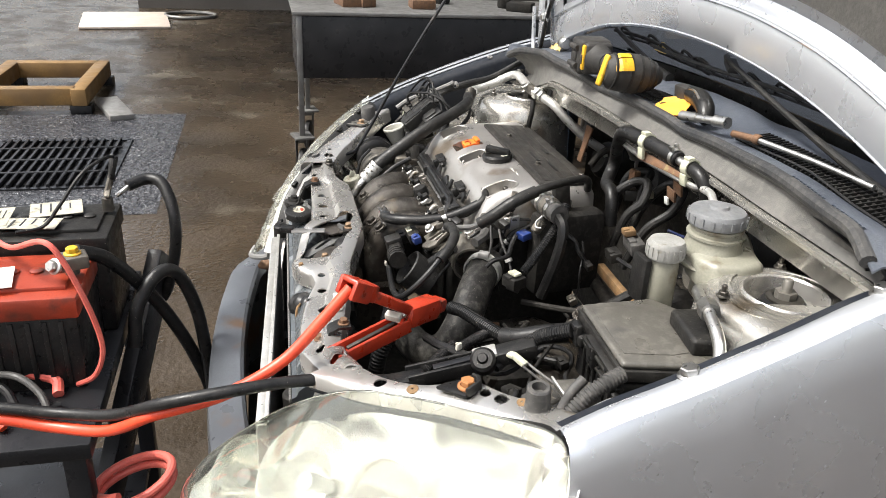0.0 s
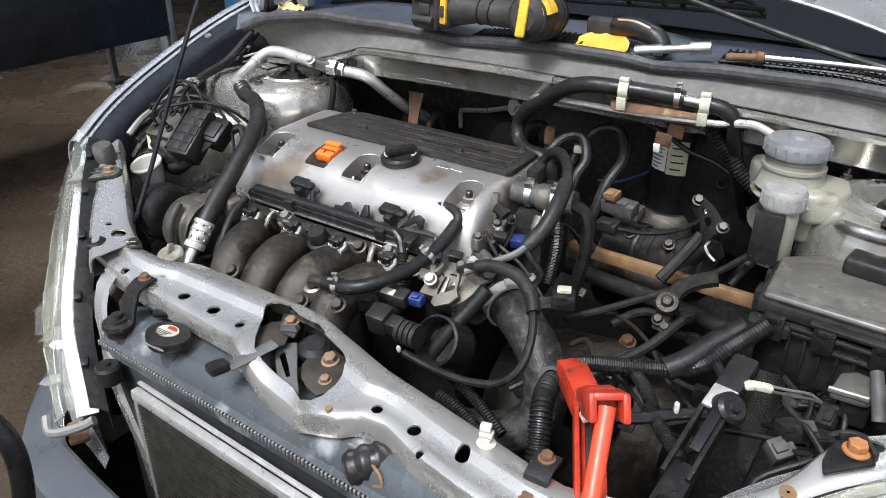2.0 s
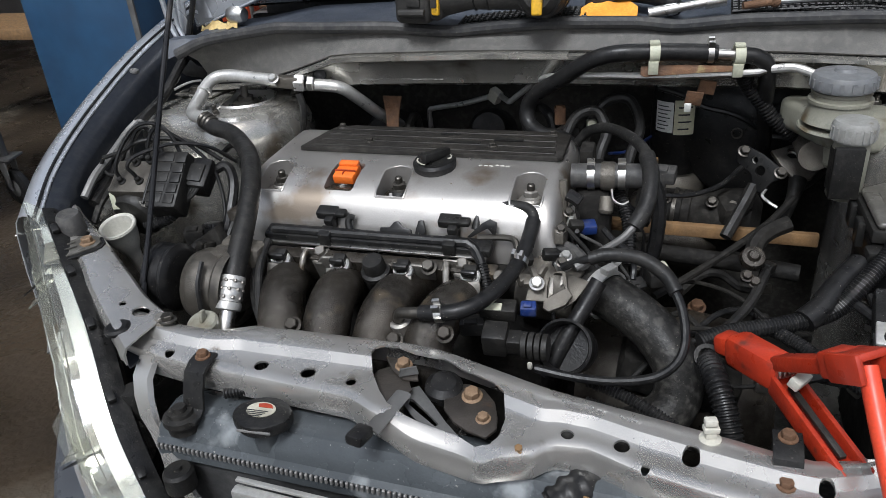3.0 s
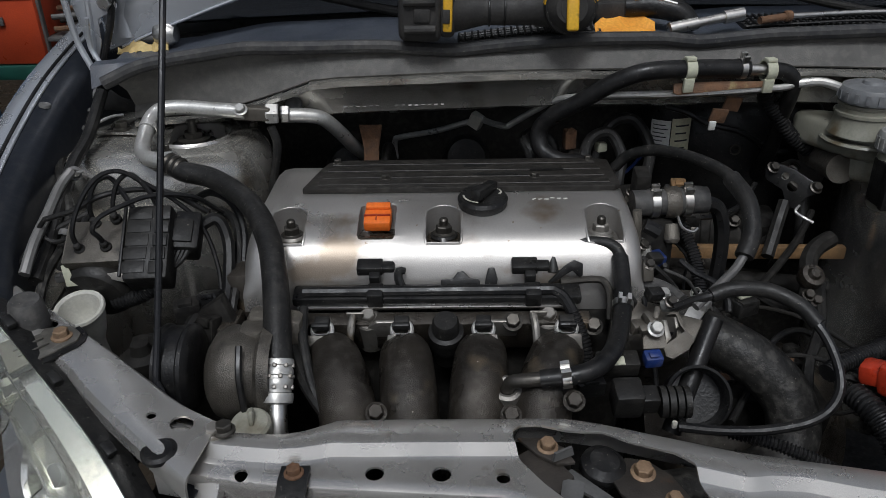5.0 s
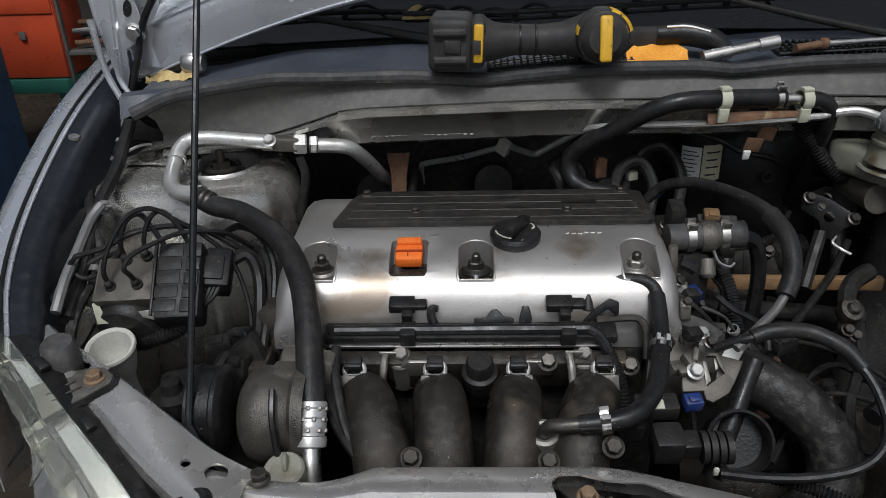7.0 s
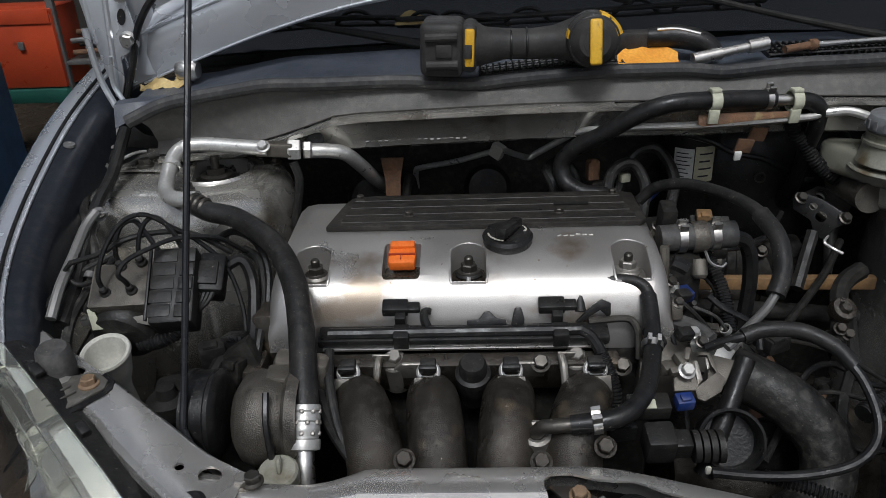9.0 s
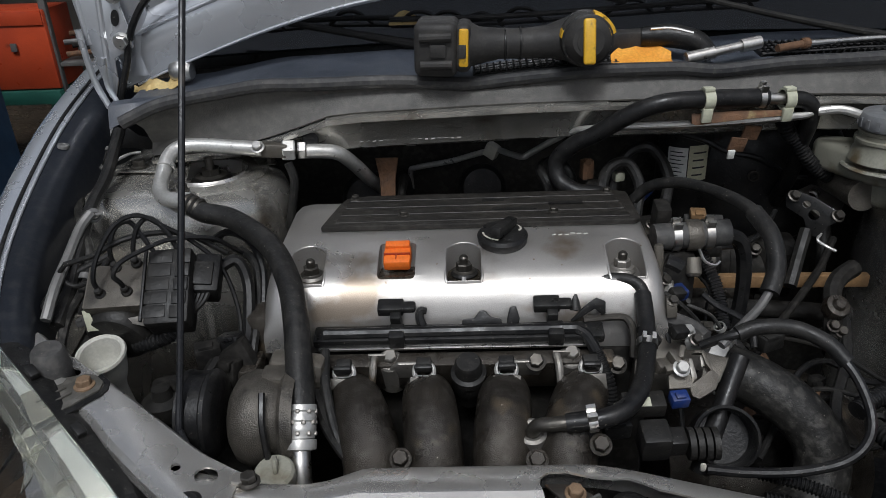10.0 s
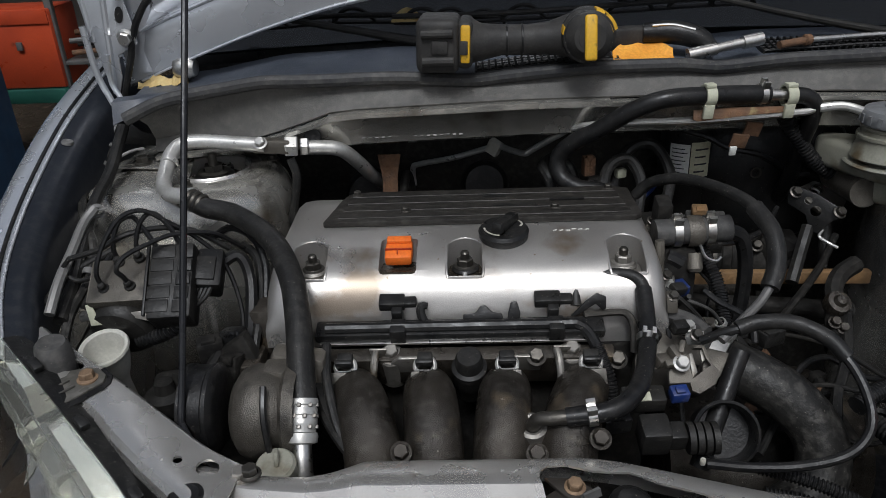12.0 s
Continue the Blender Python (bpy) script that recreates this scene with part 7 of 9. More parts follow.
for a, b, z, w in ((0.012, -0.068, 0.966, 0.10), (0.006, -0.064, 0.952, 0.13), (0.020, -0.062, 0.934, 0.09), (-0.050, -0.060, 0.945, 0.05)):
    bm = B()
    box(bm, (0.706 + a, 0.03 + b, z), (w, 0.010, 0.006), (12, 0, -3), 0.002)
    part("front_ledge", bm, DUSTBLACK, fb, "moulded ledge")
for a in (-0.075, -0.02, 0.04):
    bm = B()
    box(bm, (0.706 + a, -0.036, 0.948), (0.024, 0.010, 0.034), (4, 0, -3), 0.003)
    box(bm, (0.706 + a, -0.040, 0.960), (0.016, 0.008, 0.008), (4, 0, -3), 0.002)
    part("lid_latch", bm, BLACK, fb)
for y in (0.0, 0.055):
    bm = B()
    box(bm, (0.601, 0.018 + y, 0.950), (0.010, 0.026, 0.034), bev=0.003)
    part("lid_latch", bm, BLACK, fb)
bm = B()
box(bm, (0.626, -0.030, 0.944), (0.050, 0.022, 0.018), (6, 0, 6), 0.005)
part("cable_entry", bm, DUSTBLACK, fb)
for k in range(6):
    bm = B()
    box(bm, (0.650 + 0.018 * k, -0.0285 - 0.0006 * k, 0.915), (0.004, 0.005, 0.05), (4, 0, 0), 0.001)
    part("body_rib", bm, BLACK, fb)
bm = B()
box(bm, (0.745, 0.03, 0.83), (0.06, 0.05, 0.11), bev=0.004)
part("foot", bm, BLACK, fb)

# ABS unit
ab = thing("brake_control_unit", (-0.375, -0.06, 0.87), "dusty cast brake control block with black pipes", "brake unit")
TILT = (33, 0, 5)
bm = B()
box(bm, (-0.397, -0.067, 0.992), (0.072, 0.056, 0.046), TILT, 0.003)
part("cast_block", bm, PUMPCAST, ab)
bm = B()
box(bm, (-0.3985, -0.0775, 1.0095), (0.068, 0.054, 0.004), TILT, 0.001)
part("top_plate", bm, CASTLIGHT, ab, "scuffed pale top plate")
bm = B()
lathe(bm, [(0, 0.034), (0.020, 0.034), (0.034, 0.031), (0.0385, 0.026), (0.040, 0.018), (0.040, -0.03), (0, -0.03)], (-0.402, -0.066, 0.958), (-0.08, -0.86, -0.30), n=36)
motor = part("pump_motor", bm, DUSTBLACK, ab, "round dusty black pump motor")
bm = B()
prism(bm, [(0.0, 0.0), (0.030, 0.004), (0.036, -0.010), (0.014, -0.004)], (-0.396, -0.1005, 0.978), (1, 0.05, 0), (0, 0.3, 1), 0.0015, 0.0004)
part("pale_scuff", bm, CLEANCAST, motor)
bm = B()
prism(bm, [(0, 0), (0.007, 0.001), (0.012, -0.016), (0.024, -0.017), (0.022, -0.024), (0.002, -0.026)], (-0.434, -0.0985, 0.990), (1, 0, 0), (0, 0.1, 1), 0.0016, 0.0004)
part("pale_tag", bm, CREAM, motor, "torn cream paper tag")
bm = B()
box(bm, (-0.337, -0.072, 0.998), (0.050, 0.092, 0.040), (40, 0, 5), 0.004)
eb2 = part("control_box", bm, DUSTBLACK, ab, "black ribbed control box")
nrm = V(0, -math.sin(radians(40)), math.cos(radians(40)))
dwn = V(0, -math.cos(radians(40)), -math.sin(radians(40)))
for k in range(5):
    for dx, w in ((-0.010, 0.026), (0.016, 0.016)):
        bm = B()
        box(bm, V(-0.337 + dx, -0.072, 0.998) + nrm * 0.0205 + dwn * (-0.034 + 0.0165 * k), (w, 0.0145, 0.0022), (40, 0, 5), 0.0008)
        part("box_rib", bm, DUSTBLACK, eb2)
bm = B()
box(bm, V(-0.363, -0.072, 0.998) + nrm * 0.021, (0.0035, 0.088, 0.005), (40, 0, 5), 0.001)
part("box_seam", bm, BLACK, eb2)
bm = B()
box(bm, (-0.303, -0.045, 1.000), (0.030, 0.050, 0.034), (35, 8, 8), 0.004)
conn = part("plug", bm, BLACK, ab)
bm = B()
box(bm, (-0.303, -0.058, 1.0135), (0.022, 0.030, 0.004), (35, 8, 8), 0.001)
part("plug_lid", bm, DUSTBLACK, conn)
for k in range(4):
    bm = B()
    tube(bm, [(-0.311 + 0.005 * k, -0.068, 0.995), (-0.314 + 0.004 * k, -0.078, 0.985), (-0.318, -0.084, 0.972)], 0.0026, 6, 4)
    part("plug_wire", bm, RUBBER, conn)
NUTS = [(-0.413, -0.088, 1.004), (-0.402, -0.060, 1.023), (-0.383, -0.086, 1.006), (-0.379, -0.056, 1.027)]
for q in NUTS:
    bm = B()
    lathe(bm, [(0.0065, -0.002), (0.0065, 0.003), (0.0045, 0.005), (0.0045, 0.010), (0.003, 0.012), (0, 0.012)], q, (0, -0.54, 0.84), n=12)
    part("pipe_nut", bm, DUSTBLACK, ab)
for pts in ([NUTS[0], (-0.415, -0.092, 1.028), (-0.407, -0.078, 1.056), (-0.390, -0.060, 1.080), (-0.368, -0.048, 1.084), (-0.345, -0.040, 1.066), (-0.318, -0.030, 1.040), (-0.290, -0.030, 1.005), (-0.272, -0.050, 0.955), (-0.268, -0.08, 0.91)],
            [NUTS[1], (-0.404, -0.062, 1.046), (-0.397, -0.052, 1.070), (-0.382, -0.046, 1.076), (-0.370, -0.048, 1.060), (-0.358, -0.052, 1.040), (-0.350, -0.050, 1.026)],
            [NUTS[3], (-0.379, -0.056, 1.048), (-0.372, -0.048, 1.070), (-0.358, -0.042, 1.078), (-0.342, -0.042, 1.060), (-0.332, -0.045, 1.036)],
            [NUTS[2], (-0.384, -0.094, 1.022), (-0.388, -0.098, 1.034), (-0.380, -0.090, 1.046), (-0.360, -0.072, 1.052), (-0.335, -0.050, 1.054), (-0.300, -0.02, 1.040), (-0.276, 0.01, 1.005)]):
    bm = B()
    tube(bm, pts, 0.0029, 8, 7)
    part("brake_line", bm, RUBBERBLACK, ab)
bm = B()
tube(bm, [(-0.385, -0.092, 0.938), (-0.362, -0.096, 0.944), (-0.340, -0.094, 0.954), (-0.320, -0.086, 0.970)], 0.0085, 10, 8, ridge=0.001, pitch=0.005)
part("ribbed_loom", bm, RUBBERBLACK, ab)
bolt(ab, (-0.352, -0.090, 0.998), (0, -0.6, 0.8), 0.0045, DULLSTEEL)

# washer filler neck
bm = B()
lathe(bm, [(0.0, -0.10), (0.009, -0.10), (0.010, -0.062), (0.0125, -0.050), (0.0185, -0.036), (0.0235, -0.018), (0.0255, -0.006), (0.0275, -0.003), (0.0285, 0.0), (0.0275, 0.003), (0.0250, 0.0035), (0.0228, 0.0015), (0.0218, -0.003), (0.0195, -0.016), (0.015, -0.028), (0.008, -0.036), (0.007, -0.085), (0, -0.09)], (-0.410, -0.127, 0.949), (0.0, -0.30, 0.95), n=36)
solo("washer_filler_neck", bm, WASHCUP, "open milky-white washer filler funnel", "filler neck")

# things low in the left corner
bm = B()
box(bm, (-0.335, -0.105, 0.86), (0.08, 0.06, 0.06), (0, 0, 12), 0.01)
solo("horn_bracket", bm, DARKBAY, "grimy dark bracket below the brake unit", "bracket")
bm = B()
lathe(bm, [(0, -0.02), (0.022, -0.02), (0.024, 0.0), (0.012, 0.004), (0.010, 0.016), (0, 0.016)], (-0.345, -0.14, 0.895), (0, 0, 1), n=20)
solo("filler_plug", bm, DUSTBLACK, "dusty dark round plug in the front corner", "plug")

# hood prop rod
bm = B()
tube(bm, [(-0.252, -0.284, 0.924), (-0.262, -0.272, 0.926), (-0.2835, -0.242, 0.929), (-0.2865, -0.235, 0.938), (-0.2855, -0.205, 0.988), (-0.2825, -0.075, 1.22), (-0.292, 0.262, 1.745)], 0.0037, 10, 6)
solo("hood_prop_rod", bm, STEELBLACK, "thin black steel prop rod holding the hood up", "prop rod")

# ---------- radiator and condenser ----------
rad = thing("radiator", (0.19, -0.39, 0.40), "radiator with a grey plastic top tank and black cap", "radiator")
bm = B()
rows = []
for x in np.linspace(-0.175, 0.555, 30):
    k = min(1, min(x + 0.175, 0.555 - x) / 0.012)
    h = 0.6 + 0.4 * k
    y0 = -0.03 * (x - 0.1)
    rows.append([(x, y0 - 0.338, 0.80), (x, y0 - 0.336, 0.832), (x, y0 - 0.346, 0.832 + 0.022 * h), (x, y0 - 0.366, 0.832 + 0.030 * h), (x, y0 - 0.392, 0.832 + 0.024 * h), (x, y0 - 0.404, 0.832 + 0.010 * h), (x, y0 - 0.408, 0.829), (x, y0 - 0.415, 0.825), (x, y0 - 0.415, 0.805)])
t = sheet(bm, rows)
bm.faces.new(t[0][::-1])
bm.faces.new(t[-1])
tank = part("top_tank", bm, RADTANK, rad, "grey plastic radiator tank")
CR = None
for k in range(120):
    x = -0.172 + k * 0.0061
    if CR is None:
        bm = B()
        box(bm, (0, 0, 0), (0.0035, 0.004, 0.008), bev=0.001, seg=1)
        CR = part("crimp_tab", bm, LIGHTGREY, tank)
        CR.matrix_basis = Matrix.Translation((x, -0.4175 - 0.03 * (x - 0.1), 0.823))
    else:
        o = new("crimp_tab", CR.data)
        o.parent, o.matrix_parent_inverse = tank, root(tank).inverted()
        o.matrix_basis = Matrix.Translation((x, -0.4175 - 0.03 * (x - 0.1), 0.823))
bm = B()
box(bm, (0.19, -0.384, 0.60), (0.71, 0.03, 0.38), bev=0.002)
core = part("core", bm, FINS, rad, "dark finned core")
bm = B()
lathe(bm, [(0.016, 0.835), (0.016, 0.858), (0.020, 0.860), (0.020, 0.866)], (-0.033, -0.388, 0), n=24)
part("filler_neck", bm, RADTANK, tank)
bm = B()
prism(bm, [(0.032 * math.cos(a) * (1.0 if abs(math.cos(a)) < 0.8 else 1.08), 0.027 * math.sin(a)) for a in np.linspace(0, 2 * math.pi, 28, endpoint=False)], (-0.033, -0.390, 0.866), (1, 0.05, 0), (-0.05, 1, 0.02), 0.016, 0.004)
rcap = part("radiator_cap", bm, BLACK, rad, "black radiator cap with a worn warning label")
bm = B()
prism(bm, [(0.017 * math.cos(a), 0.012 * math.sin(a)) for a in np.linspace(0, 2 * math.pi, 24, endpoint=False)], (-0.035, -0.388, 0.8824), (1, 0.05, 0), (-0.05, 1, 0.02), 0.0008, 0)
lab = part("warning_label", bm, OLDLABEL, rcap, "worn white warning label with a red band")
bm = B()
prism(bm, [(-0.004, 0.003), (0.013, 0.003), (0.010, 0.008), (0.002, 0.010), (-0.006, 0.008)], (-0.035, -0.388, 0.8834), (1, 0.05, 0), (-0.05, 1, 0.02), 0.0006, 0)
part("red_band", bm, BATTRED, lab)
for k in range(4):
    bm = B()
    box(bm, (-0.038, -0.391 - 0.0028 * k, 0.8836), (0.026 - 0.004 * k, 0.001, 0.0006), (0, 0, 3), 0)
    part("print_bar", bm, INK, lab)
bm = B()
box(bm, (-0.030, -0.4165, 0.876), (0.040, 0.003, 0.003), (0, 0, 3), 0.0015)
part("cap_edge_mark", bm, LIGHTGREY, rcap)
for x in (-0.128, 0.498):
    bm = B()
    plate(bm, [[(x + o, y, z) for o in (-0.013, -0.011, 0.011, 0.013)] for y, z in ((-0.338, 0.912), (-0.356, 0.912), (-0.370, 0.905), (-0.380, 0.885), (-0.386, 0.866), (-0.392, 0.862), (-0.405, 0.862))], 0.004)
    rbk = part("mount_bracket", bm, BLACK, rad, "black radiator mount bracket")
    bolt(rbk, (x, -0.348, 0.912), (0, 0, 1), 0.006, RUST)
    bm = B()
    lathe(bm, [(0, 0.012), (0.007, 0.012), (0.008, 0.006), (0.014, 0.006), (0.015, 0.002), (0.021, 0.0), (0.022, -0.006), (0.018, -0.012), (0.018, -0.02)], (x - 0.012, -0.394, 0.862), n=26)
    part("rubber_mount", bm, DUSTBLACK, rbk, "black rubber mount")
bm = B()
tube(bm, [(0.350, -0.325, 0.79), (0.342, -0.348, 0.822), (0.326, -0.374, 0.841), (0.308, -0.394, 0.842), (0.290, -0.407, 0.832)], 0.021, 20, 8, ridge=0.0011, pitch=0.013)
rh = solo("radiator_hose", bm, RUBBERBLACK, "ribbed black radiator hose at the tank", "hose")
bm = B()
tube(bm, [(0.320, -0.404, 0.852), (0.334, -0.410, 0.851), (0.339, -0.412, 0.839), (0.327, -0.412, 0.833)], 0.002, 6, 6)
part("wire_clamp", bm, RUSTBAR, rh)
hose("overflow_hose", [(-0.10, -0.36, 0.872), (-0.07, -0.352, 0.876), (-0.03, -0.345, 0.874), (0.01, -0.34, 0.865)], 0.0058, RUBBERBLACK, "thin corrugated overflow hose behind the cap", 10, ridge=0.0007, pitch=0.004)
for x in (0.05, 0.20):
    bm = B()
    box(bm, (x, -0.325, 0.62), (0.01, 0.02, 0.36), bev=0.002)
    part("fan_shroud_rib", bm, BLACK, rad)
bm = B()
box(bm, (0.19, -0.33, 0.66), (0.68, 0.012, 0.30), bev=0.004)
part("fan_shroud", bm, BLACK, rad, "black fan shroud")

cond = thing("condenser", (0.19, -0.45, 0.40), "air conditioning condenser with a light grey top rail", "condenser")
bm = B()
box(bm, (0.265, -0.4575, 0.807), (0.64, 0.013, 0.016), (0, 0, -3), 0.003)
box(bm, (0.265, -0.4485, 0.818), (0.64, 0.006, 0.004), (0, 0, -3), 0.001)
part("top_rail", bm, ALUPIPE, cond, "pale thin aluminium top rail")
bm = B()
box(bm, (0.265, -0.4525, 0.60), (0.62, 0.014, 0.40), (0, 0, -3), 0.001)
part("core", bm, FINS, cond)
bm = B()
for k in range(70):
    box(bm, (0.265, -0.4615, 0.42 + k * 0.0054), (0.62, 0.004, 0.0014), (0, 0, -3), 0)
fin = part("fin_pack", bm, DULLSTEEL, cond, "pack of thin condenser fins", 0)
fin["kind"] = "stuff"
for x, y in ((-0.052, -0.437), (0.585, -0.471)):
    bm = B()
    box(bm, (x, y, 0.62), (0.012, 0.016, 0.38), bev=0.004)
    part("side_tank", bm, LIGHTGREY, cond)


# ---------- tools left on the cowl ----------
dr = thing("cordless_impact_driver", (0.07, 0.23, 1.165), "black and yellow cordless impact driver lying on the cowl", "power tool")
bm = B()
box(bm, (-0.030, 0.222, 1.208), (0.058, 0.070, 0.072), (0, 2, -3), 0.010, 3)
bat = part("battery_pack", bm, TOOLBLACK, dr, "black ridged battery pack")
for z in (1.190, 1.226):
    bm = B()
    tube(bm, [(-0.052, 0.186, z), (-0.010, 0.184, z)], 0.006, 10, 3)
    part("battery_rib", bm, TOOLBLACK, bat)
bm = B()
box(bm, (-0.028, 0.1865, 1.208), (0.022, 0.006, 0.018), (0, 2, -3), 0.002)
part("battery_latch", bm, TOOLBLACK, bat)
bm = B()
box(bm, (0.006, 0.221, 1.208), (0.022, 0.060, 0.064), (0, 2, -3), 0.009, 3)
part("handle_foot", bm, TOOLBLACK, dr)
bm = B()
box(bm, (0.006, 0.192, 1.210), (0.013, 0.008, 0.050), (0, 2, -3), 0.003)
part("yellow_band", bm, YELLOW, dr, "scuffed yellow band")
bm = B()
box(bm, (0.004, 0.188, 1.206), (0.010, 0.004, 0.018), (0, 2, -3), 0.001)
part("foot_mark", bm, TOOLBLACK, dr)
bm = B()
tube(bm, [(0.012, 0.222, 1.208), (0.028, 0.222, 1.207), (0.055, 0.223, 1.208), (0.090, 0.224, 1.207), (0.120, 0.225, 1.208), (0.150, 0.226, 1.210)], [0.031, 0.025, 0.0205, 0.0205, 0.022, 0.030], 20, 6)
grip = part("grip", bm, TOOLBLACK, dr, "black rubber grip")
for x in (0.062, 0.083):
    bm = B()
    lathe(bm, [(0.0205, -0.0015), (0.0218, -0.001), (0.0218, 0.001), (0.0205, 0.0015)], (x, 0.223, 1.2075), (1, 0, 0), n=22)
    part("grip_ring", bm, BLACK, grip)
bm = B()
lathe(bm, [(0, -0.055), (0.020, -0.054), (0.030, -0.045), (0.035, -0.028), (0.0365, 0.0), (0.034, 0.020), (0.029, 0.034), (0.021, 0.046), (0.013, 0.058), (0, 0.060)], (0.170, 0.220, 1.212), (0.05, 0.95, -0.10), n=30)
headp = part("motor_head", bm, TOOLBLACK, dr, "black motor head")
for a, w in ((32, 0.006), (66, 0.013), (-62, 0.005)):
    bm = B()
    rows = []
    for s in np.linspace(-1, 1, 7):
        rr = 0.0375
        row = []
        for t_ in np.linspace(-1, 1, 5):
            ang = radians(a - 12) + t_ * w / rr
            dpt = -0.026 + 0.016 * s
            rad_ = 0.0372 - 0.010 * max(0, -0.6 - s) ** 1.0 - (0.004 if s < -0.4 else 0)
            row.append((0.170 + rad_ * math.sin(ang), 0.220 + dpt - 0.002, 1.214 + rad_ * math.cos(ang)))
        rows.append(row)
    plate(bm, rows, 0.002)
    part("yellow_vent", bm, YELLOW, headp)
bm = B()
lathe(bm, [(0, 0.0), (0.017, 0.0), (0.020, -0.004), (0.022, -0.010)], (0.170, 0.166, 1.217), (0, -0.95, 0.1), n=24)
part("rear_cap", bm, TOOLBLACK, headp)
for h, r in ((-0.040, 0.0335), (-0.012, 0.0372), (0.008, 0.0368), (0.026, 0.0335), (0.040, 0.0275)):
    bm = B()
    lathe(bm, [(r - 0.003, -0.003), (r, -0.002), (r, 0.002), (r - 0.003, 0.003)], Vector((0.170, 0.220, 1.212)) + Vector((0.05, 0.95, -0.10)).normalized() * h, (0.05, 0.95, -0.10), n=30)
    part("head_ring", bm, BLACK, headp)
bm = B()
box(bm, (0.168, 0.164, 1.218), (0.016, 0.008, 0.058), (-14, 0, 0), 0.004, 3)
part("rear_stripe", bm, YELLOW, headp, "scuffed yellow stripe")

ra = thing("socket_extension", (0.37, 0.272, 1.17), "bright chrome socket with extension lying on the cowl", "socket wrench")
bm = B()
tube(bm, [(0.317, 0.252, 1.172), (0.357, 0.259, 1.178)], 0.0088, 16, 3)
part("socket", bm, STEEL, ra, "chrome socket")
bm = B()
tube(bm, [(0.355, 0.2585, 1.1778), (0.398, 0.267, 1.184)], 0.0066, 14, 3)
part("extension_bar", bm, STEEL, ra)
bm = B()
tube(bm, [(0.396, 0.2665, 1.1837), (0.424, 0.272, 1.1875)], 0.0095, 16, 3)
part("drive_end", bm, STEEL, ra)

tb = thing("long_breaker_bar", (0.56, 0.29, 1.17), "long steel bar with a rusty handle lying on the grille", "bar")
bm = B()
tube(bm, [(0.448, 0.268, 1.178), (0.495, 0.283, 1.181)], 0.0055, 12, 3)
part("rusty_handle", bm, RUST, tb, "rusty handle")
bm = B()
tube(bm, [(0.490, 0.281, 1.181), (0.60, 0.305, 1.180), (0.70, 0.318, 1.178)], 0.0042, 12, 6)
part("shaft", bm, STEEL, tb)
bm = B()
lathe(bm, [(0.006, -0.006), (0.008, -0.004), (0.008, 0.004), (0.006, 0.006)], (0.492, 0.282, 1.181), (1, 0.25, 0), n=14)
part("collar", bm, RUST, tb)

bm = B()
random.seed(5)
rows = []
for i, x in enumerate(np.linspace(0.215, 0.300, 10)):
    e = math.sin(math.pi * i / 9)
    rows.append([(x, 0.262 - 0.018 * (0.4 + e) * (1 if j == 0 else 0) + 0.030 * (0.3 + e) * v + random.uniform(-0.002, 0.002), 1.166 + 0.024 * v * (0.5 + 0.5 * e) + random.uniform(-0.002, 0.002)) for j, v in enumerate((0, 0.33, 0.66, 1.0))])
plate(bm, rows, 0.001)
solo("orange_leaf", bm, PAPERORANGE, "crumpled dry orange leaf on the cowl", "leaf")
bm = B()
rows = [[(x, 0.415 + 0.006 * math.sin(9 * x + v), 1.205 + 0.022 * v * math.sin(math.pi * (x + 0.115) / 0.055)) for v in (0, 0.5, 1)] for x in np.linspace(-0.113, -0.062, 7)]
plate(bm, rows, 0.001)
solo("dry_leaf", bm, LEAF, "pale dry leaf by the windscreen", "leaf")
bm = B()
random.seed(6)
rows = [[(x, 0.305 + 0.012 * v + random.uniform(-0.003, 0.003), 1.135 + 0.10 * (x + 0.51) + (0.004 + 0.014 * abs(math.sin(70 * x))) * v + random.uniform(-0.003, 0.003)) for v in (0, 0.5, 1)] for x in np.linspace(-0.50, -0.42, 16)]
plate(bm, rows, 0.0012)
solo("yellow_leaf_litter", bm, LEAF, "strip of dry yellow leaf litter under the hood hinge", "leaf litter")
bm = B()
lathe(bm, [(0, 0.0), (0.014, 0.0), (0.017, 0.008), (0.017, 0.024), (0.012, 0.032), (0, 0.034)], (-0.440, 0.322, 1.166), (1, -0.1, -0.05), n=18)
solo("steel_cup_plug", bm, STEEL, "shiny steel plug at the cowl corner", "plug")

gl = thing("black_tool_pouch", (0.30, 0.29, 1.17), "black glossy tool handle lying behind the leaf", "tool")
bm = B()
box(bm, (0.245, 0.298, 1.188), (0.055, 0.022, 0.036), (8, 0, 4), 0.005)
part("handle_block", bm, TOOLBLACK, gl)
bm = B()
tube(bm, [(0.262, 0.296, 1.196), (0.300, 0.290, 1.197), (0.335, 0.282, 1.190), (0.352, 0.275, 1.176), (0.350, 0.270, 1.168)], [0.014, 0.017, 0.016, 0.013, 0.007], 16, 6)
body = part("curved_handle", bm, BLACK, gl)
# Steel strip draws the white highlight along the glossy handle.
bm = B()
tube(bm, [(0.272, 0.284, 1.2085), (0.300, 0.279, 1.2095), (0.330, 0.272, 1.203)], 0.0022, 8, 5)
part("highlight_strip", bm, STEEL, body)

# ---------- jump leads ----------
rcl = thing("red_jump_clamp", (0.49, -0.25, 0.88), "red plastic jump lead clamp gripping in the bay", "clamp")


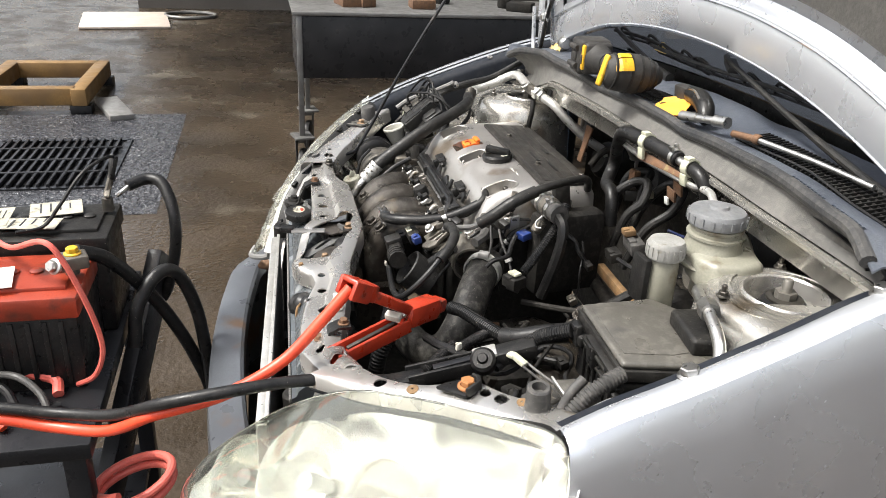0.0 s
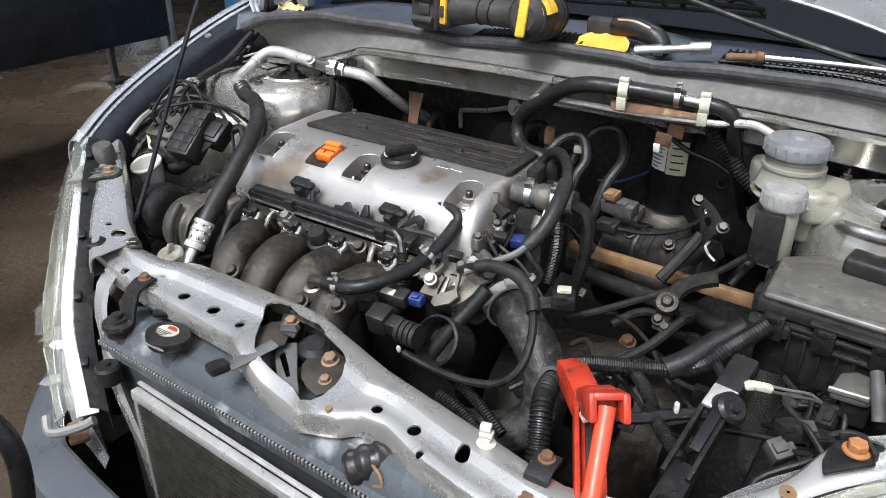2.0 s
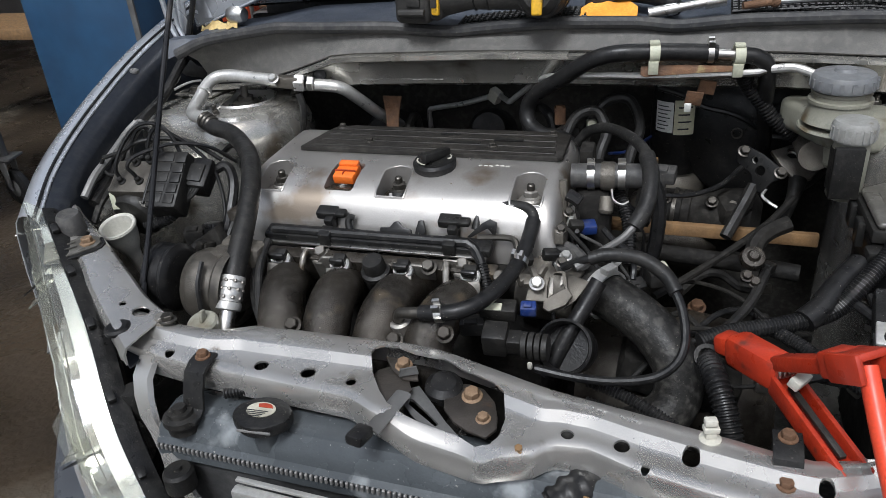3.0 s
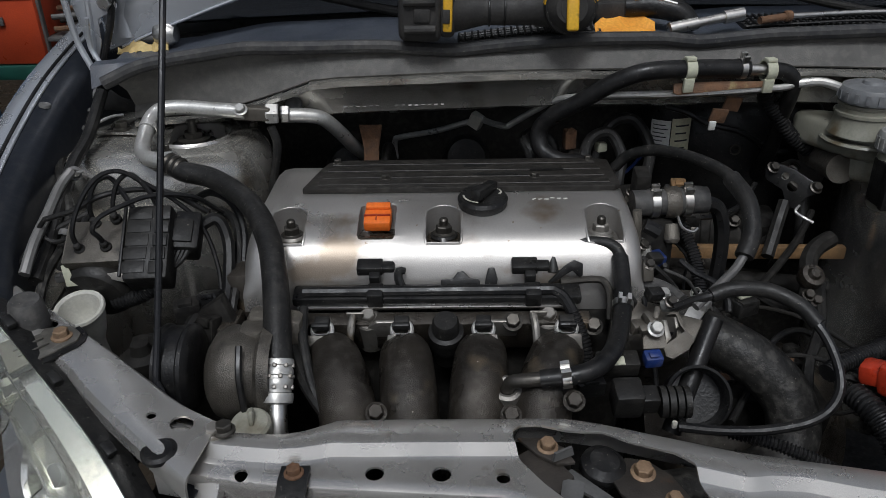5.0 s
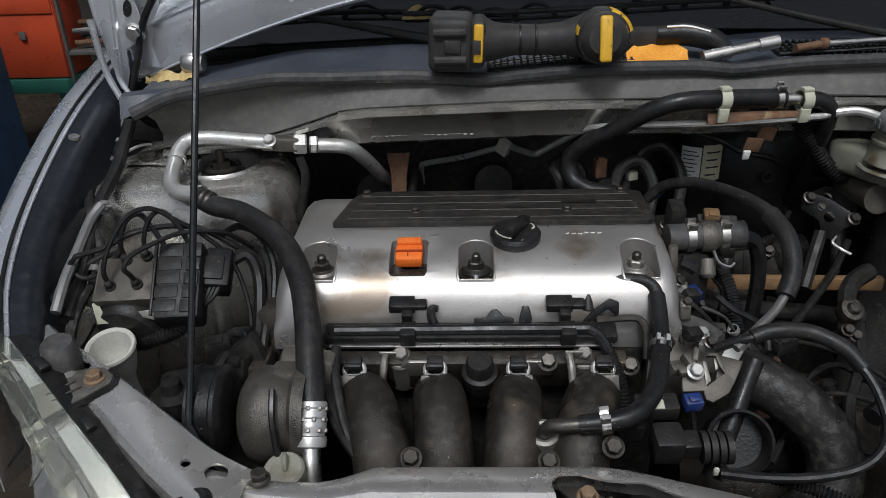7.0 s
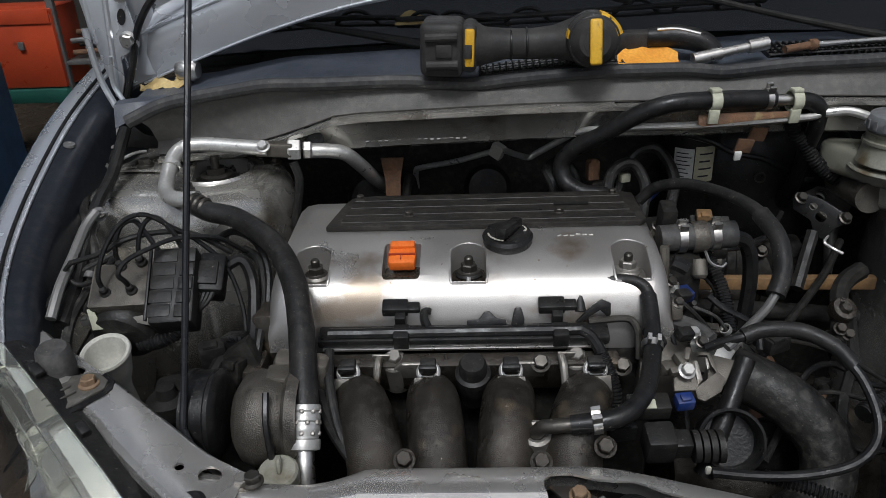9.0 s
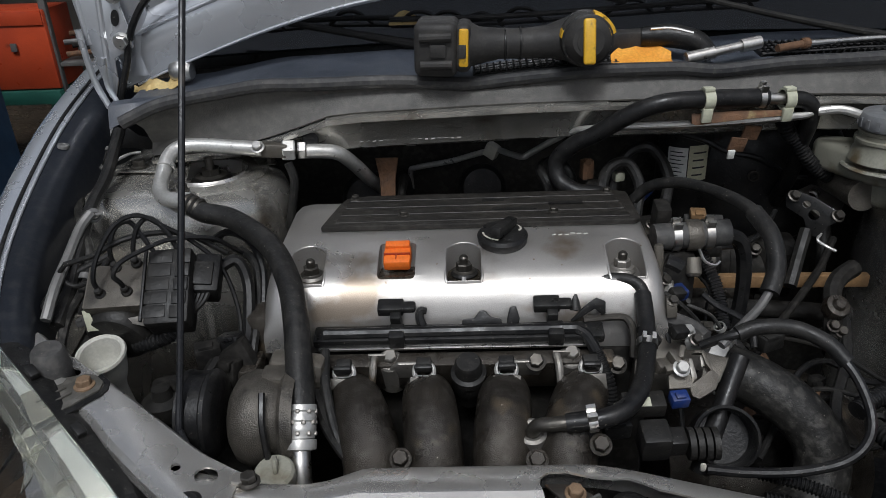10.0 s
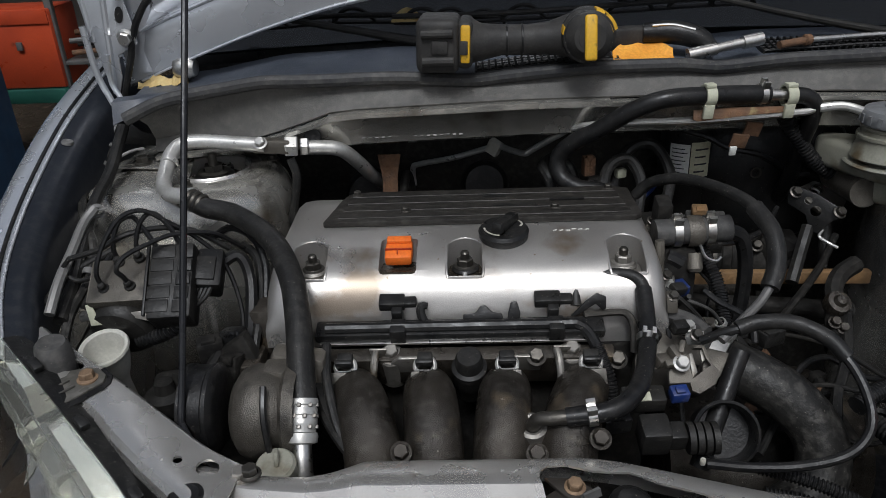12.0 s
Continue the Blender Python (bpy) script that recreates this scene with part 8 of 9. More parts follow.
def bar_between(bm, a, b, w, h, bev=0.003):
    a, b = Vector(a), Vector(b)
    d = b - a
    t = B()
    box(t, (0, 0, 0), (w, h, d.length), bev=bev)
    bmesh.ops.transform(t, matrix=Matrix.Translation((a + b) / 2) @ d.to_track_quat("Z", "Y").to_matrix().to_4x4(), verts=t.verts)
    return add(bm, t)


bm = B()
bar_between(bm, (0.441, -0.188, 0.904), (0.466, -0.212, 0.911), 0.028, 0.023, 0.006)
bar_between(bm, (0.455, -0.202, 0.908), (0.500, -0.258, 0.918), 0.034, 0.036, 0.008)
jaw = part("jaw", bm, RED, rcl, "red jaw with bare metal teeth")
bm = B()
bar_between(bm, (0.446, -0.194, 0.886), (0.464, -0.216, 0.890), 0.014, 0.006, 0.001)
part("jaw_teeth", bm, DULLSTEEL, jaw)
bm = B()
bar_between(bm, (0.495, -0.252, 0.928), (0.546, -0.336, 0.993), 0.024, 0.016, 0.004)
part("upper_handle", bm, RED, rcl)
bm = B()
for s_ in (-0.013, 0.013):
    bar_between(bm, (0.536 + s_, -0.323 + 0.6 * s_, 0.984), (0.556 + s_, -0.350 + 0.6 * s_, 1.003), 0.008, 0.028, 0.003)
bar_between(bm, (0.534, -0.318, 0.990), (0.553, -0.345, 1.012), 0.032, 0.008, 0.003)
bar_between(bm, (0.528, -0.312, 0.978), (0.540, -0.328, 0.988), 0.032, 0.026, 0.004)
part("cable_socket", bm, RED, rcl)
bm = B()
for s in (-0.011, 0.011):
    bar_between(bm, (0.500 + s, -0.256 + s * 0.6, 0.908), (0.556 + s, -0.368 + s * 0.6, 0.890), 0.006, 0.022, 0.002)
bar_between(bm, (0.540, -0.338, 0.886), (0.560, -0.376, 0.882), 0.026, 0.014, 0.004)
bar_between(bm, (0.500, -0.256, 0.903), (0.556, -0.368, 0.884), 0.024, 0.006, 0.002)
part("lower_handle", bm, RED, rcl)
bm = B()
bar_between(bm, (0.506, -0.270, 0.912), (0.546, -0.348, 0.898), 0.007, 0.005, 0.001)
part("steel_insert", bm, DULLSTEEL, rcl)
bm = B()
box(bm, (0.512, -0.276, 0.926), (0.024, 0.012, 0.012), (20, 0, 55), 0.002)
part("spring_block", bm, WHITEPL, rcl, "white plastic spring block")
bm = B()
tube(bm, [(0.490, -0.262, 0.922), (0.506, -0.252, 0.922)], 0.007, 12, 2)
for k in range(4):
    lathe(bm, [(0.007, -0.0012), (0.0085, 0), (0.007, 0.0012)], (0.492 + 0.0042 * k, -0.261 + 0.0026 * k, 0.922), (0.85, 0.5, 0), n=14)
part("spring", bm, STEEL, rcl, "bright coil spring")
hose("red_jump_cable", [(0.550, -0.343, 0.998), (0.562, -0.385, 0.955), (0.578, -0.440, 0.905), (0.598, -0.52, 0.872), (0.598, -0.61, 0.850), (0.555, -0.68, 0.800), (0.515, -0.76, 0.785), (0.500, -0.85, 0.80), (0.48, -0.98, 0.79), (0.40, -1.12, 0.74)], 0.0085, REDCABLE, "thick red jump lead cable", 12, category="cable")
hose("black_jump_cable", [(0.605, -0.300, 0.878), (0.603, -0.36, 0.885), (0.606, -0.43, 0.890), (0.618, -0.52, 0.890), (0.606, -0.60, 0.872), (0.555, -0.67, 0.825), (0.512, -0.75, 0.805), (0.497, -0.85, 0.815), (0.475, -0.98, 0.80), (0.39, -1.12, 0.74)], 0.0085, RUBBERBLACK, "thick black jump lead cable", 12, category="cable")
bcl = thing("black_jump_clamp", (0.61, -0.16, 0.86), "black jump lead clamp with a steel band", "clamp")
bm = B()
bar_between(bm, (0.620, -0.090, 0.925), (0.612, -0.160, 0.905), 0.030, 0.022, 0.005)
part("jaw", bm, BLACK, bcl)
bm = B()
bar_between(bm, (0.614, -0.146, 0.920), (0.610, -0.178, 0.911), 0.028, 0.006, 0.002)
part("steel_band", bm, ALUPIPE, bcl)
bm = B()
for s in (-0.013, 0.013):
    bar_between(bm, (0.612 + s, -0.155, 0.905), (0.604 + s, -0.270, 0.880), 0.006, 0.020, 0.002)
bar_between(bm, (0.608, -0.245, 0.880), (0.604, -0.320, 0.868), 0.030, 0.018, 0.005)
part("handle", bm, BLACK, bcl)
bm = B()
bar_between(bm, (0.617, -0.163, 0.916), (0.610, -0.235, 0.896), 0.012, 0.004, 0.001)
part("steel_insert", bm, STEELBLACK, bcl)

lc = thing("loose_connector", (0.65, -0.12, 0.88), "cream wiring connector on a grey lead", "connector")
bm = B()
bar_between(bm, (0.634, -0.128, 0.923), (0.655, -0.116, 0.918), 0.010, 0.008, 0.002)
bar_between(bm, (0.628, -0.132, 0.922), (0.637, -0.126, 0.922), 0.014, 0.006, 0.002)
part("plug", bm, CREAM, lc)
for s_ in (-0.004, 0.004):
    bm = B()
    tube(bm, [(0.652 + s_, -0.117 - s_, 0.918), (0.674 + s_, -0.100 - s_, 0.910), (0.697 + s_, -0.078 - s_, 0.898), (0.722 + s_, -0.06 - s_, 0.87)], 0.0019, 8, 5)
    part("lead", bm, GREYRUBBER if s_ > 0 else LIGHTGREY, lc)
fp = thing("sensor_cover", (0.735, -0.075, 0.90), "dusty olive-grey sensor cover plate with a bright edge", "cover")
bm = B()
prism(bm, [(0.708, -0.096), (0.712, -0.058), (0.728, -0.046), (0.758, -0.054), (0.764, -0.070), (0.745, -0.094)], (0, 0, 0.918), (1, 0, 0), (0, 1, 0.02), 0.014, 0.004)
part("cover_plate", bm, GREYDUST, fp)
bm = B()
box(bm, (0.726, -0.0965, 0.930), (0.040, 0.003, 0.008), (20, 0, 3), 0.001)
part("bright_edge", bm, ALUPIPE, fp)
bm = B()
box(bm, (0.735, -0.074, 0.902), (0.030, 0.026, 0.036), bev=0.004)
part("sensor_body", bm, BLACK, fp)
hose("grey_ribbed_sleeve", [(0.786, -0.108, 0.925), (0.782, -0.085, 0.950), (0.778, -0.060, 0.966), (0.770, -0.035, 0.972)], 0.0098, GREYRUBBER, "dusty grey corrugated sleeve in the corner", 14, category="sleeve", ridge=0.001, pitch=0.005)
hose("grey_drain_tube", [(0.760, -0.105, 0.915), (0.752, -0.090, 0.938), (0.745, -0.072, 0.952)], 0.007, GREYRUBBER, "grey plastic tube beside the corrugated sleeve", 14, category="tube")

# ---------- batteries on a stand ----------
tr = thing("battery_stand", (0.17, -0.93, 0), "black steel stand carrying two batteries", "stand")
bm = B()
box(bm, (0.17, -0.95, 0.70), (0.60, 0.44, 0.03), bev=0.004)
part("top_plate", bm, STEELBLACK, tr)
for x in (-0.10, 0.44):
    for y in (-1.14, -0.76):
        bm = B()
        box(bm, (x, y, 0.345), (0.035, 0.035, 0.69), bev=0.003)
        part("leg", bm, STEELBLACK, tr)
bm = B()
box(bm, (0.17, -0.95, 0.25), (0.56, 0.40, 0.02), bev=0.003)
part("lower_shelf", bm, STEELBLACK, tr)
bm = B()
bar_between(bm, (-0.02, -0.668, 0.80), (0.33, -0.775, 0.42), 0.03, 0.075, 0.004)
part("slanted_brace", bm, STEELBLACK, tr)


def battery(name, c, s, case, top, label, cells):
    b = thing(name, (c[0], c[1], c[2] - s[2] / 2), label, "battery")
    bm = B()
    box(bm, (c[0], c[1], c[2] - 0.02), (s[0], s[1], s[2] - 0.04), bev=0.005)
    part("case", bm, case, b)
    bm = B()
    box(bm, (c[0], c[1], c[2] + s[2] / 2 - 0.026), (s[0] + 0.010, s[1] + 0.010, 0.040), bev=0.006)
    lidb = part("lid", bm, top, b)
    bm = B()
    box(bm, (c[0], c[1], c[2] + s[2] / 2 - 0.006), (s[0] * 0.72, s[1] - 0.03, 0.014), bev=0.004)
    part("lid_step", bm, top, lidb)
    for k in range(cells):
        bm = B()
        lathe(bm, [(0, 0), (0.011, 0), (0.011, 0.004), (0.008, 0.006), (0, 0.006)], (c[0], c[1] - s[1] * 0.36 + k * s[1] * 0.72 / max(1, cells - 1), c[2] + s[2] / 2 + 0.0), n=16)
        part("cell_plug", bm, top, lidb)
    for sgn in (-1, 1):
        bm = B()
        for k in range(9):
            box(bm, (c[0] + sgn * (s[0] / 2 + 0.001), c[1] - s[1] * 0.40 + k * s[1] * 0.1, c[2] - 0.02), (0.004, 0.008, s[2] - 0.06), bev=0.001)
        part("case_ribs", bm, case, b)
    return b


bk = battery("black_car_battery", (0.045, -0.875, 0.815), (0.165, 0.27, 0.20), BLACK, DUSTBLACK, "dusty black car battery with torn paper labels", 6)
rd = battery("red_car_battery", (0.229, -0.885, 0.803), (0.165, 0.25, 0.18), BLACK, BATTRED, "black car battery with an orange-red lid", 6)
for q, s, a in (((0.02, -0.84, 0.9245), (0.07, 0.09, 0.0012), 12), ((0.09, -0.87, 0.9245), (0.05, 0.10, 0.0012), -6), ((0.055, -0.935, 0.9250), (0.09, 0.05, 0.0012), 4)):
    bm = B()
    box(bm, q, s, (0, 0, a), 0)
    lb = part("torn_label", bm, OLDLABEL, bk, "torn pale paper label with unreadable print")
    for k in range(4):
        bm = B()
        box(bm, (q[0] - 0.004 * k, q[1] - s[1] * 0.3 + k * s[1] * 0.18, q[2] + 0.001), (s[0] * (0.7 - 0.1 * k), s[1] * 0.03, 0.0006), (0, 0, a), 0)
        part("print_bar", bm, INK, lb)
bm = B()
box(bm, (0.262, -0.875, 0.9015), (0.07, 0.035, 0.0015), (0, 3, 10), 0)
part("paper_label", bm, LABELWHITE, rd, "crumpled white paper label")
for q, par in (((0.014, -0.750, 0.925), bk), ((0.243, -0.772, 0.905), rd)):
    bm = B()
    lathe(bm, [(0.011, -0.01), (0.010, 0.016), (0.006, 0.018), (0, 0.018)], q, n=18)
    part("terminal_post", bm, DULLSTEEL, par)
bm = B()
box(bm, (0.243, -0.768, 0.918), (0.038, 0.044, 0.024), (0, 0, 20), 0.005)
bolt(rd, (0.272, -0.79, 0.922), (0.7, -0.5, 0.4), 0.009, STEEL)
bolt(rd, (0.243, -0.768, 0.930), (0, 0, 1), 0.009, YELLOW)
part("terminal_clamp", bm, CASTLIGHT, rd, "grey lead terminal clamp")
ncl = thing("small_charger_clip", (0.014, -0.75, 0.93), "corroded crocodile clip on a battery post", "clip")
bm = B()
bar_between(bm, (0.014, -0.752, 0.945), (0.006, -0.738, 0.985), 0.010, 0.008, 0.002)
bar_between(bm, (0.024, -0.748, 0.945), (-0.016, -0.742, 0.980), 0.010, 0.008, 0.002)
part("clip_jaws", bm, CASTLIGHT, ncl)
bm = B()
bar_between(bm, (0.008, -0.740, 0.975), (0.000, -0.728, 1.020), 0.012, 0.010, 0.003)
bar_between(bm, (-0.014, -0.742, 0.975), (-0.032, -0.738, 1.012), 0.012, 0.010, 0.003)
part("clip_grip", bm, BLACK, ncl)
hose("charger_wire", [(0.000, -0.730, 1.018), (0.035, -0.742, 1.026), (0.075, -0.775, 1.010), (0.105, -0.81, 0.965), (0.12, -0.84, 0.93), (0.14, -0.88, 0.928)], 0.0032, RUBBERBLACK, "thin black charger wire", 8, category="cable")
hose("pink_twin_wire", [(0.06, -0.95, 0.935), (0.14, -0.92, 0.930), (0.24, -0.86, 0.945), (0.315, -0.79, 0.985), (0.330, -0.762, 0.960), (0.332, -0.738, 0.888), (0.330, -0.725, 0.820), (0.330, -0.727, 0.780), (0.325, -0.745, 0.742), (0.315, -0.775, 0.722)], 0.0046, PINKWIRE, "faded red twin wire hanging between the batteries", 8, category="wire")
hose("battery_lead_loop", [(-0.010, -0.715, 0.955), (-0.028, -0.680, 0.962), (-0.012, -0.650, 0.955), (0.025, -0.630, 0.905), (0.03, -0.635, 0.83), (0.02, -0.66, 0.74), (0.02, -0.69, 0.70)], 0.0115, RUBBERBLACK, "thick black battery lead in a loop", 12, category="cable")
bm = B()
bar_between(bm, (0.004, -0.735, 0.940), (-0.014, -0.708, 0.957), 0.008, 0.008, 0.002)
solo("lead_lug", bm, STEEL, "bright metal lug on the black battery lead", "cable lug")
hose("battery_lead", [(0.222, -0.768, 0.925), (0.190, -0.730, 0.895), (0.150, -0.690, 0.825), (0.120, -0.650, 0.74), (0.090, -0.610, 0.62), (0.06, -0.585, 0.48), (0.03, -0.58, 0.20), (0.02, -0.60, 0.015), (-0.1, -0.75, 0.012)], 0.0125, RUBBERBLACK, "thick black battery lead hanging to the floor", 12, category="cable")
hose("battery_lead_arch", [(0.20, -0.70, 0.72), (0.185, -0.690, 0.79), (0.150, -0.656, 0.838), (0.120, -0.625, 0.825), (0.104, -0.600, 0.75), (0.098, -0.588, 0.65), (0.08, -0.58, 0.45), (0.06, -0.58, 0.2), (0.08, -0.60, 0.015), (0.2, -0.72, 0.012)], 0.0125, RUBBERBLACK, "thick black battery lead in an arch", 12, category="cable")
for pts, r, m_ in ((((0.14, -0.97, 0.722), (0.20, -0.955, 0.735), (0.235, -0.905, 0.74), (0.262, -0.85, 0.738), (0.285, -0.82, 0.73), (0.30, -0.84, 0.722), (0.30, -0.90, 0.722)), 0.009, PINKWIRE),
                   (((0.19, -0.98, 0.722), (0.26, -0.92, 0.745), (0.30, -0.86, 0.745), (0.31, -0.81, 0.732), (0.34, -0.80, 0.722)), 0.009, PINKWIRE),
                   (((0.36, -0.99, 0.722), (0.385, -0.92, 0.75), (0.405, -0.88, 0.735), (0.42, -0.86, 0.722)), 0.008, REDCABLE),
                   (((0.33, -0.98, 0.722), (0.345, -0.91, 0.755), (0.36, -0.87, 0.752), (0.39, -0.84, 0.724), (0.37, -0.79, 0.722)), 0.007, RUBBERBLACK),
                   (((0.28, -0.97, 0.722), (0.33, -0.87, 0.760), (0.365, -0.82, 0.745), (0.40, -0.80, 0.722)), 0.006, GREYRUBBER)):
    bm = B()
    tube(bm, pts, r, 10, 7)
    solo("loose_cable", bm, m_, {"faded_red_wire": "faded pink cable lying in loops on the stand", "red_cable_sheath": "red cable lying in loops on the stand"}.get(m_.name, "dark cable lying in loops on the stand"), "cable", "loose cables")
bm = B()
tube(bm, [(0.405 + 0.050 * math.cos(a), -0.69 + 0.062 * math.sin(a), 0.56 + 0.02 * math.sin(a) + 0.003 * a) for a in np.linspace(0, 12.3, 40)], 0.0075, 10, 2)
solo("cable_coil", bm, PINKWIRE, "coil of faded pink cable hung at the stand", "cable")

# ---------- the workshop floor and background ----------
cart = thing("tool_cart", (-3.0, 0.5, 0), "black steel workshop cart on casters", "cart")
bm = B()
box(bm, (-3.02, 0.72, 0.735), (0.62, 1.98, 0.33), bev=0.008)
part("cabinet", bm, STEELBLACK, cart)
bm = B()
box(bm, (-3.02, 0.72, 0.91), (0.66, 2.02, 0.02), bev=0.004)
part("top", bm, STEELGREY, cart, "grimy worktop")
for x, y in ((-2.72, -0.255), (-3.30, -0.19), (-2.72, 1.68), (-3.30, 1.68)):
    bm = B()
    box(bm, (x, y, 0.575), (0.040, 0.030, 0.65), bev=0.003)
    leg = part("leg", bm, STEELGREY, cart, "scuffed grey steel post")
    bm = B()
    box(bm, (x, y, 0.248), (0.13, 0.11, 0.012), (0, 0, 12), 0.002)
    box(bm, (x - 0.01, y, 0.228), (0.07, 0.06, 0.030), (0, 0, 12), 0.006)
    part("caster_plate", bm, STEELGREY, leg)
    bm = B()
    lathe(bm, [(0.030, -0.020), (0.078, -0.020), (0.090, -0.013), (0.092, 0.0), (0.090, 0.013), (0.078, 0.020), (0.030, 0.020)], (x + 0.03, y, 0.094), (0.25, 1, 0), n=28)
    part("caster_wheel", bm, RUBBERBLACK, leg)
    bm = B()
    lathe(bm, [(0.0, -0.026), (0.032, -0.026), (0.050, -0.016), (0.050, 0.016), (0.032, 0.026), (0.0, 0.026)], (x + 0.03, y, 0.094), (0.25, 1, 0), n=24)
    part("caster_hub", bm, STEELGREY, leg)
    bm = B()
    for s_ in (-0.031, 0.031):
        prism(bm, [(-0.035, 0.0), (0.035, 0.0), (0.022, -0.14), (-0.006, -0.14)], (x + 0.012, y + s_, 0.235), (1, -0.25, 0), (0, 0, 1), 0.004, 0.001)
    part("caster_fork", bm, STEELGREY, leg)
random.seed(12)
for k in range(9):
    bm = B()
    x, y = random.uniform(-3.2, -2.8), random.uniform(-0.1, 1.5)
    if k % 3:
        box(bm, (x, y, 0.945), (random.uniform(0.06, 0.2), random.uniform(0.05, 0.15), 0.05), (0, 0, random.uniform(0, 90)), 0.006)
        solo("oily_metal_part", bm, RUST if k % 2 else DARKBAY, "oily metal part lying on the tool cart", "metal part", "parts on the cart")
    else:
        lathe(bm, [(0, 0), (0.04, 0), (0.045, 0.01), (0.045, 0.05), (0.03, 0.06), (0, 0.06)], (x, y, 0.92), n=20)
        solo("oily_round_part", bm, DARKBAY, "dark round part lying on the tool cart", "metal part", "parts on the cart")

grate = thing("drain_grate", (-3.05, -1.65, 0), "black steel drain grate in the floor", "grate")
bm = B()
for y in (-2.02, -1.29):
    box(bm, (-3.08, y, 0.006), (0.88, 0.03, 0.012), bev=0)
for x in (-3.51, -2.65):
    box(bm, (x, -1.655, 0.006), (0.03, 0.74, 0.012), bev=0)
part("frame", bm, STEELBLACK, grate)
# Flat black sheet on the floor paints the shade below the bars.
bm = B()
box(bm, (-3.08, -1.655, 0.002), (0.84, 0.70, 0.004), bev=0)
part("pit", bm, BLACK, grate, "flat black sheet standing for the dark below the bars")
for k in range(14):
    bm = B()
    box(bm, (-3.08, -1.97 + k * 0.048, 0.016), (0.84, 0.016, 0.022), bev=0.002)
    part("bar", bm, STEELBLACK, grate)
for x in (-3.3, -3.08, -2.86):
    bm = B()
    box(bm, (x, -1.655, 0.024), (0.02, 0.70, 0.01), bev=0.002)
    part("cross_bar", bm, STEELBLACK, grate)
WETDARK = surface("wet_dark_grit", (0.030, 0.031, 0.036), (0.070, 0.070, 0.076), 0.24, 0, 10, 38, 0.9, 0.20, relief=0.012)
bm = B()
box(bm, (-3.2, -1.75, 0.001), (1.9, 1.5, 0.004), bev=0)
tagged(part("gritty_wet_patch", bm, WETDARK, smooth=0), "dark wet gritty patch round the drain", "ground", kind="structure")

pal = thing("steel_ramp_frame", (-4.7, -2.0, 0), "rusty yellow-brown steel frame lying on the floor", "frame")
YB = surface("worn_yellow_steel", (0.26, 0.15, 0.05), (0.13, 0.08, 0.04), 0.6, 0.2, 5, 90, 0.2, 0.15)
for y in (-2.35, -1.70):
    bm = B()
    box(bm, (-4.65, y, 0.12), (1.0, 0.10, 0.12), bev=0.01)
    part("beam", bm, YB, pal)
for x in (-5.1, -4.22):
    bm = B()
    box(bm, (x, -2.02, 0.12), (0.10, 0.60, 0.12), bev=0.01)
    part("cross_beam", bm, YB, pal)
for x in (-5.1, -4.22):
    for y in (-2.35, -1.70):
        bm = B()
        box(bm, (x, y, 0.03), (0.12, 0.14, 0.06), bev=0.005)
        part("foot", bm, STEELBLACK, pal)
# Pale strip laid down for the white-blue reflection on the wet floor.
bm = B()
box(bm, (-4.25, -1.50, 0.02), (0.55, 0.16, 0.04), (0, 0, 20), 0.006)
solo("pale_floor_strip", bm, LIGHTGREY, "pale grey strip standing for a bright reflection on the wet floor", "plank")
bm = B()
box(bm, (-8.35, -2.0, 0.015), (1.15, 0.95, 0.025), (0, 0, 8), 0.004)
solo("flat_board", bm, BOARD, "pale flat board lying on the floor", "board")
bm = B()
tube(bm, [(-8.8 + 0.25 * math.cos(a), -1.3 + 0.3 * math.sin(a), 0.02) for a in np.linspace(0, 6.3, 20)], 0.02, 8, 2)
solo("floor_hose_ring", bm, LIGHTGREY, "pale hose ring lying on the floor", "hose")

tc = thing("tool_chest", (-2.29, 3.12, 0.5), "orange-red metal tool chest on a green bench", "tool chest")
bm = B()
box(bm, (-2.31, 3.15, 0.70), (0.46, 0.28, 0.39), bev=0.008)
part("body", bm, TOOLRED, tc)
bm = B()
box(bm, (-2.31, 3.008, 0.86), (0.45, 0.012, 0.07), bev=0.002)
part("drawer", bm, TOOLRED, tc)
bm = B()
box(bm, (-2.26, 3.0, 0.72), (0.03, 0.012, 0.04), bev=0.002)
part("catch", bm, STEELGREY, tc)
bn = thing("green_bench", (-2.3, 3.2, 0), "green painted steel bench", "bench")
bm = B()
box(bm, (-2.5, 3.2, 0.465), (0.84, 0.42, 0.07), bev=0.004)
part("bench_top", bm, GREEN, bn)
for x in (-2.88, -2.13):
    bm = B()
    box(bm, (x, 3.2, 0.215), (0.05, 0.38, 0.43), bev=0.004)
    part("bench_leg", bm, GREEN, bn)
rk = thing("parts_rack", (-1.9, 3.3, 0), "dark steel rack with stacked rods and boxes", "rack")
for x in (-2.085, -1.45):
    bm = B()
    box(bm, (x, 3.05, 0.9), (0.035, 0.03, 1.8), (0, 0, 0), 0.002)
    part("upright", bm, STEELGREY, rk)
for z in (0.3, 0.62, 1.0, 1.4):
    bm = B()
    box(bm, (-1.77, 3.25, z), (0.66, 0.42, 0.02), bev=0.002)
    part("shelf", bm, STEELGREY, rk)
random.seed(21)
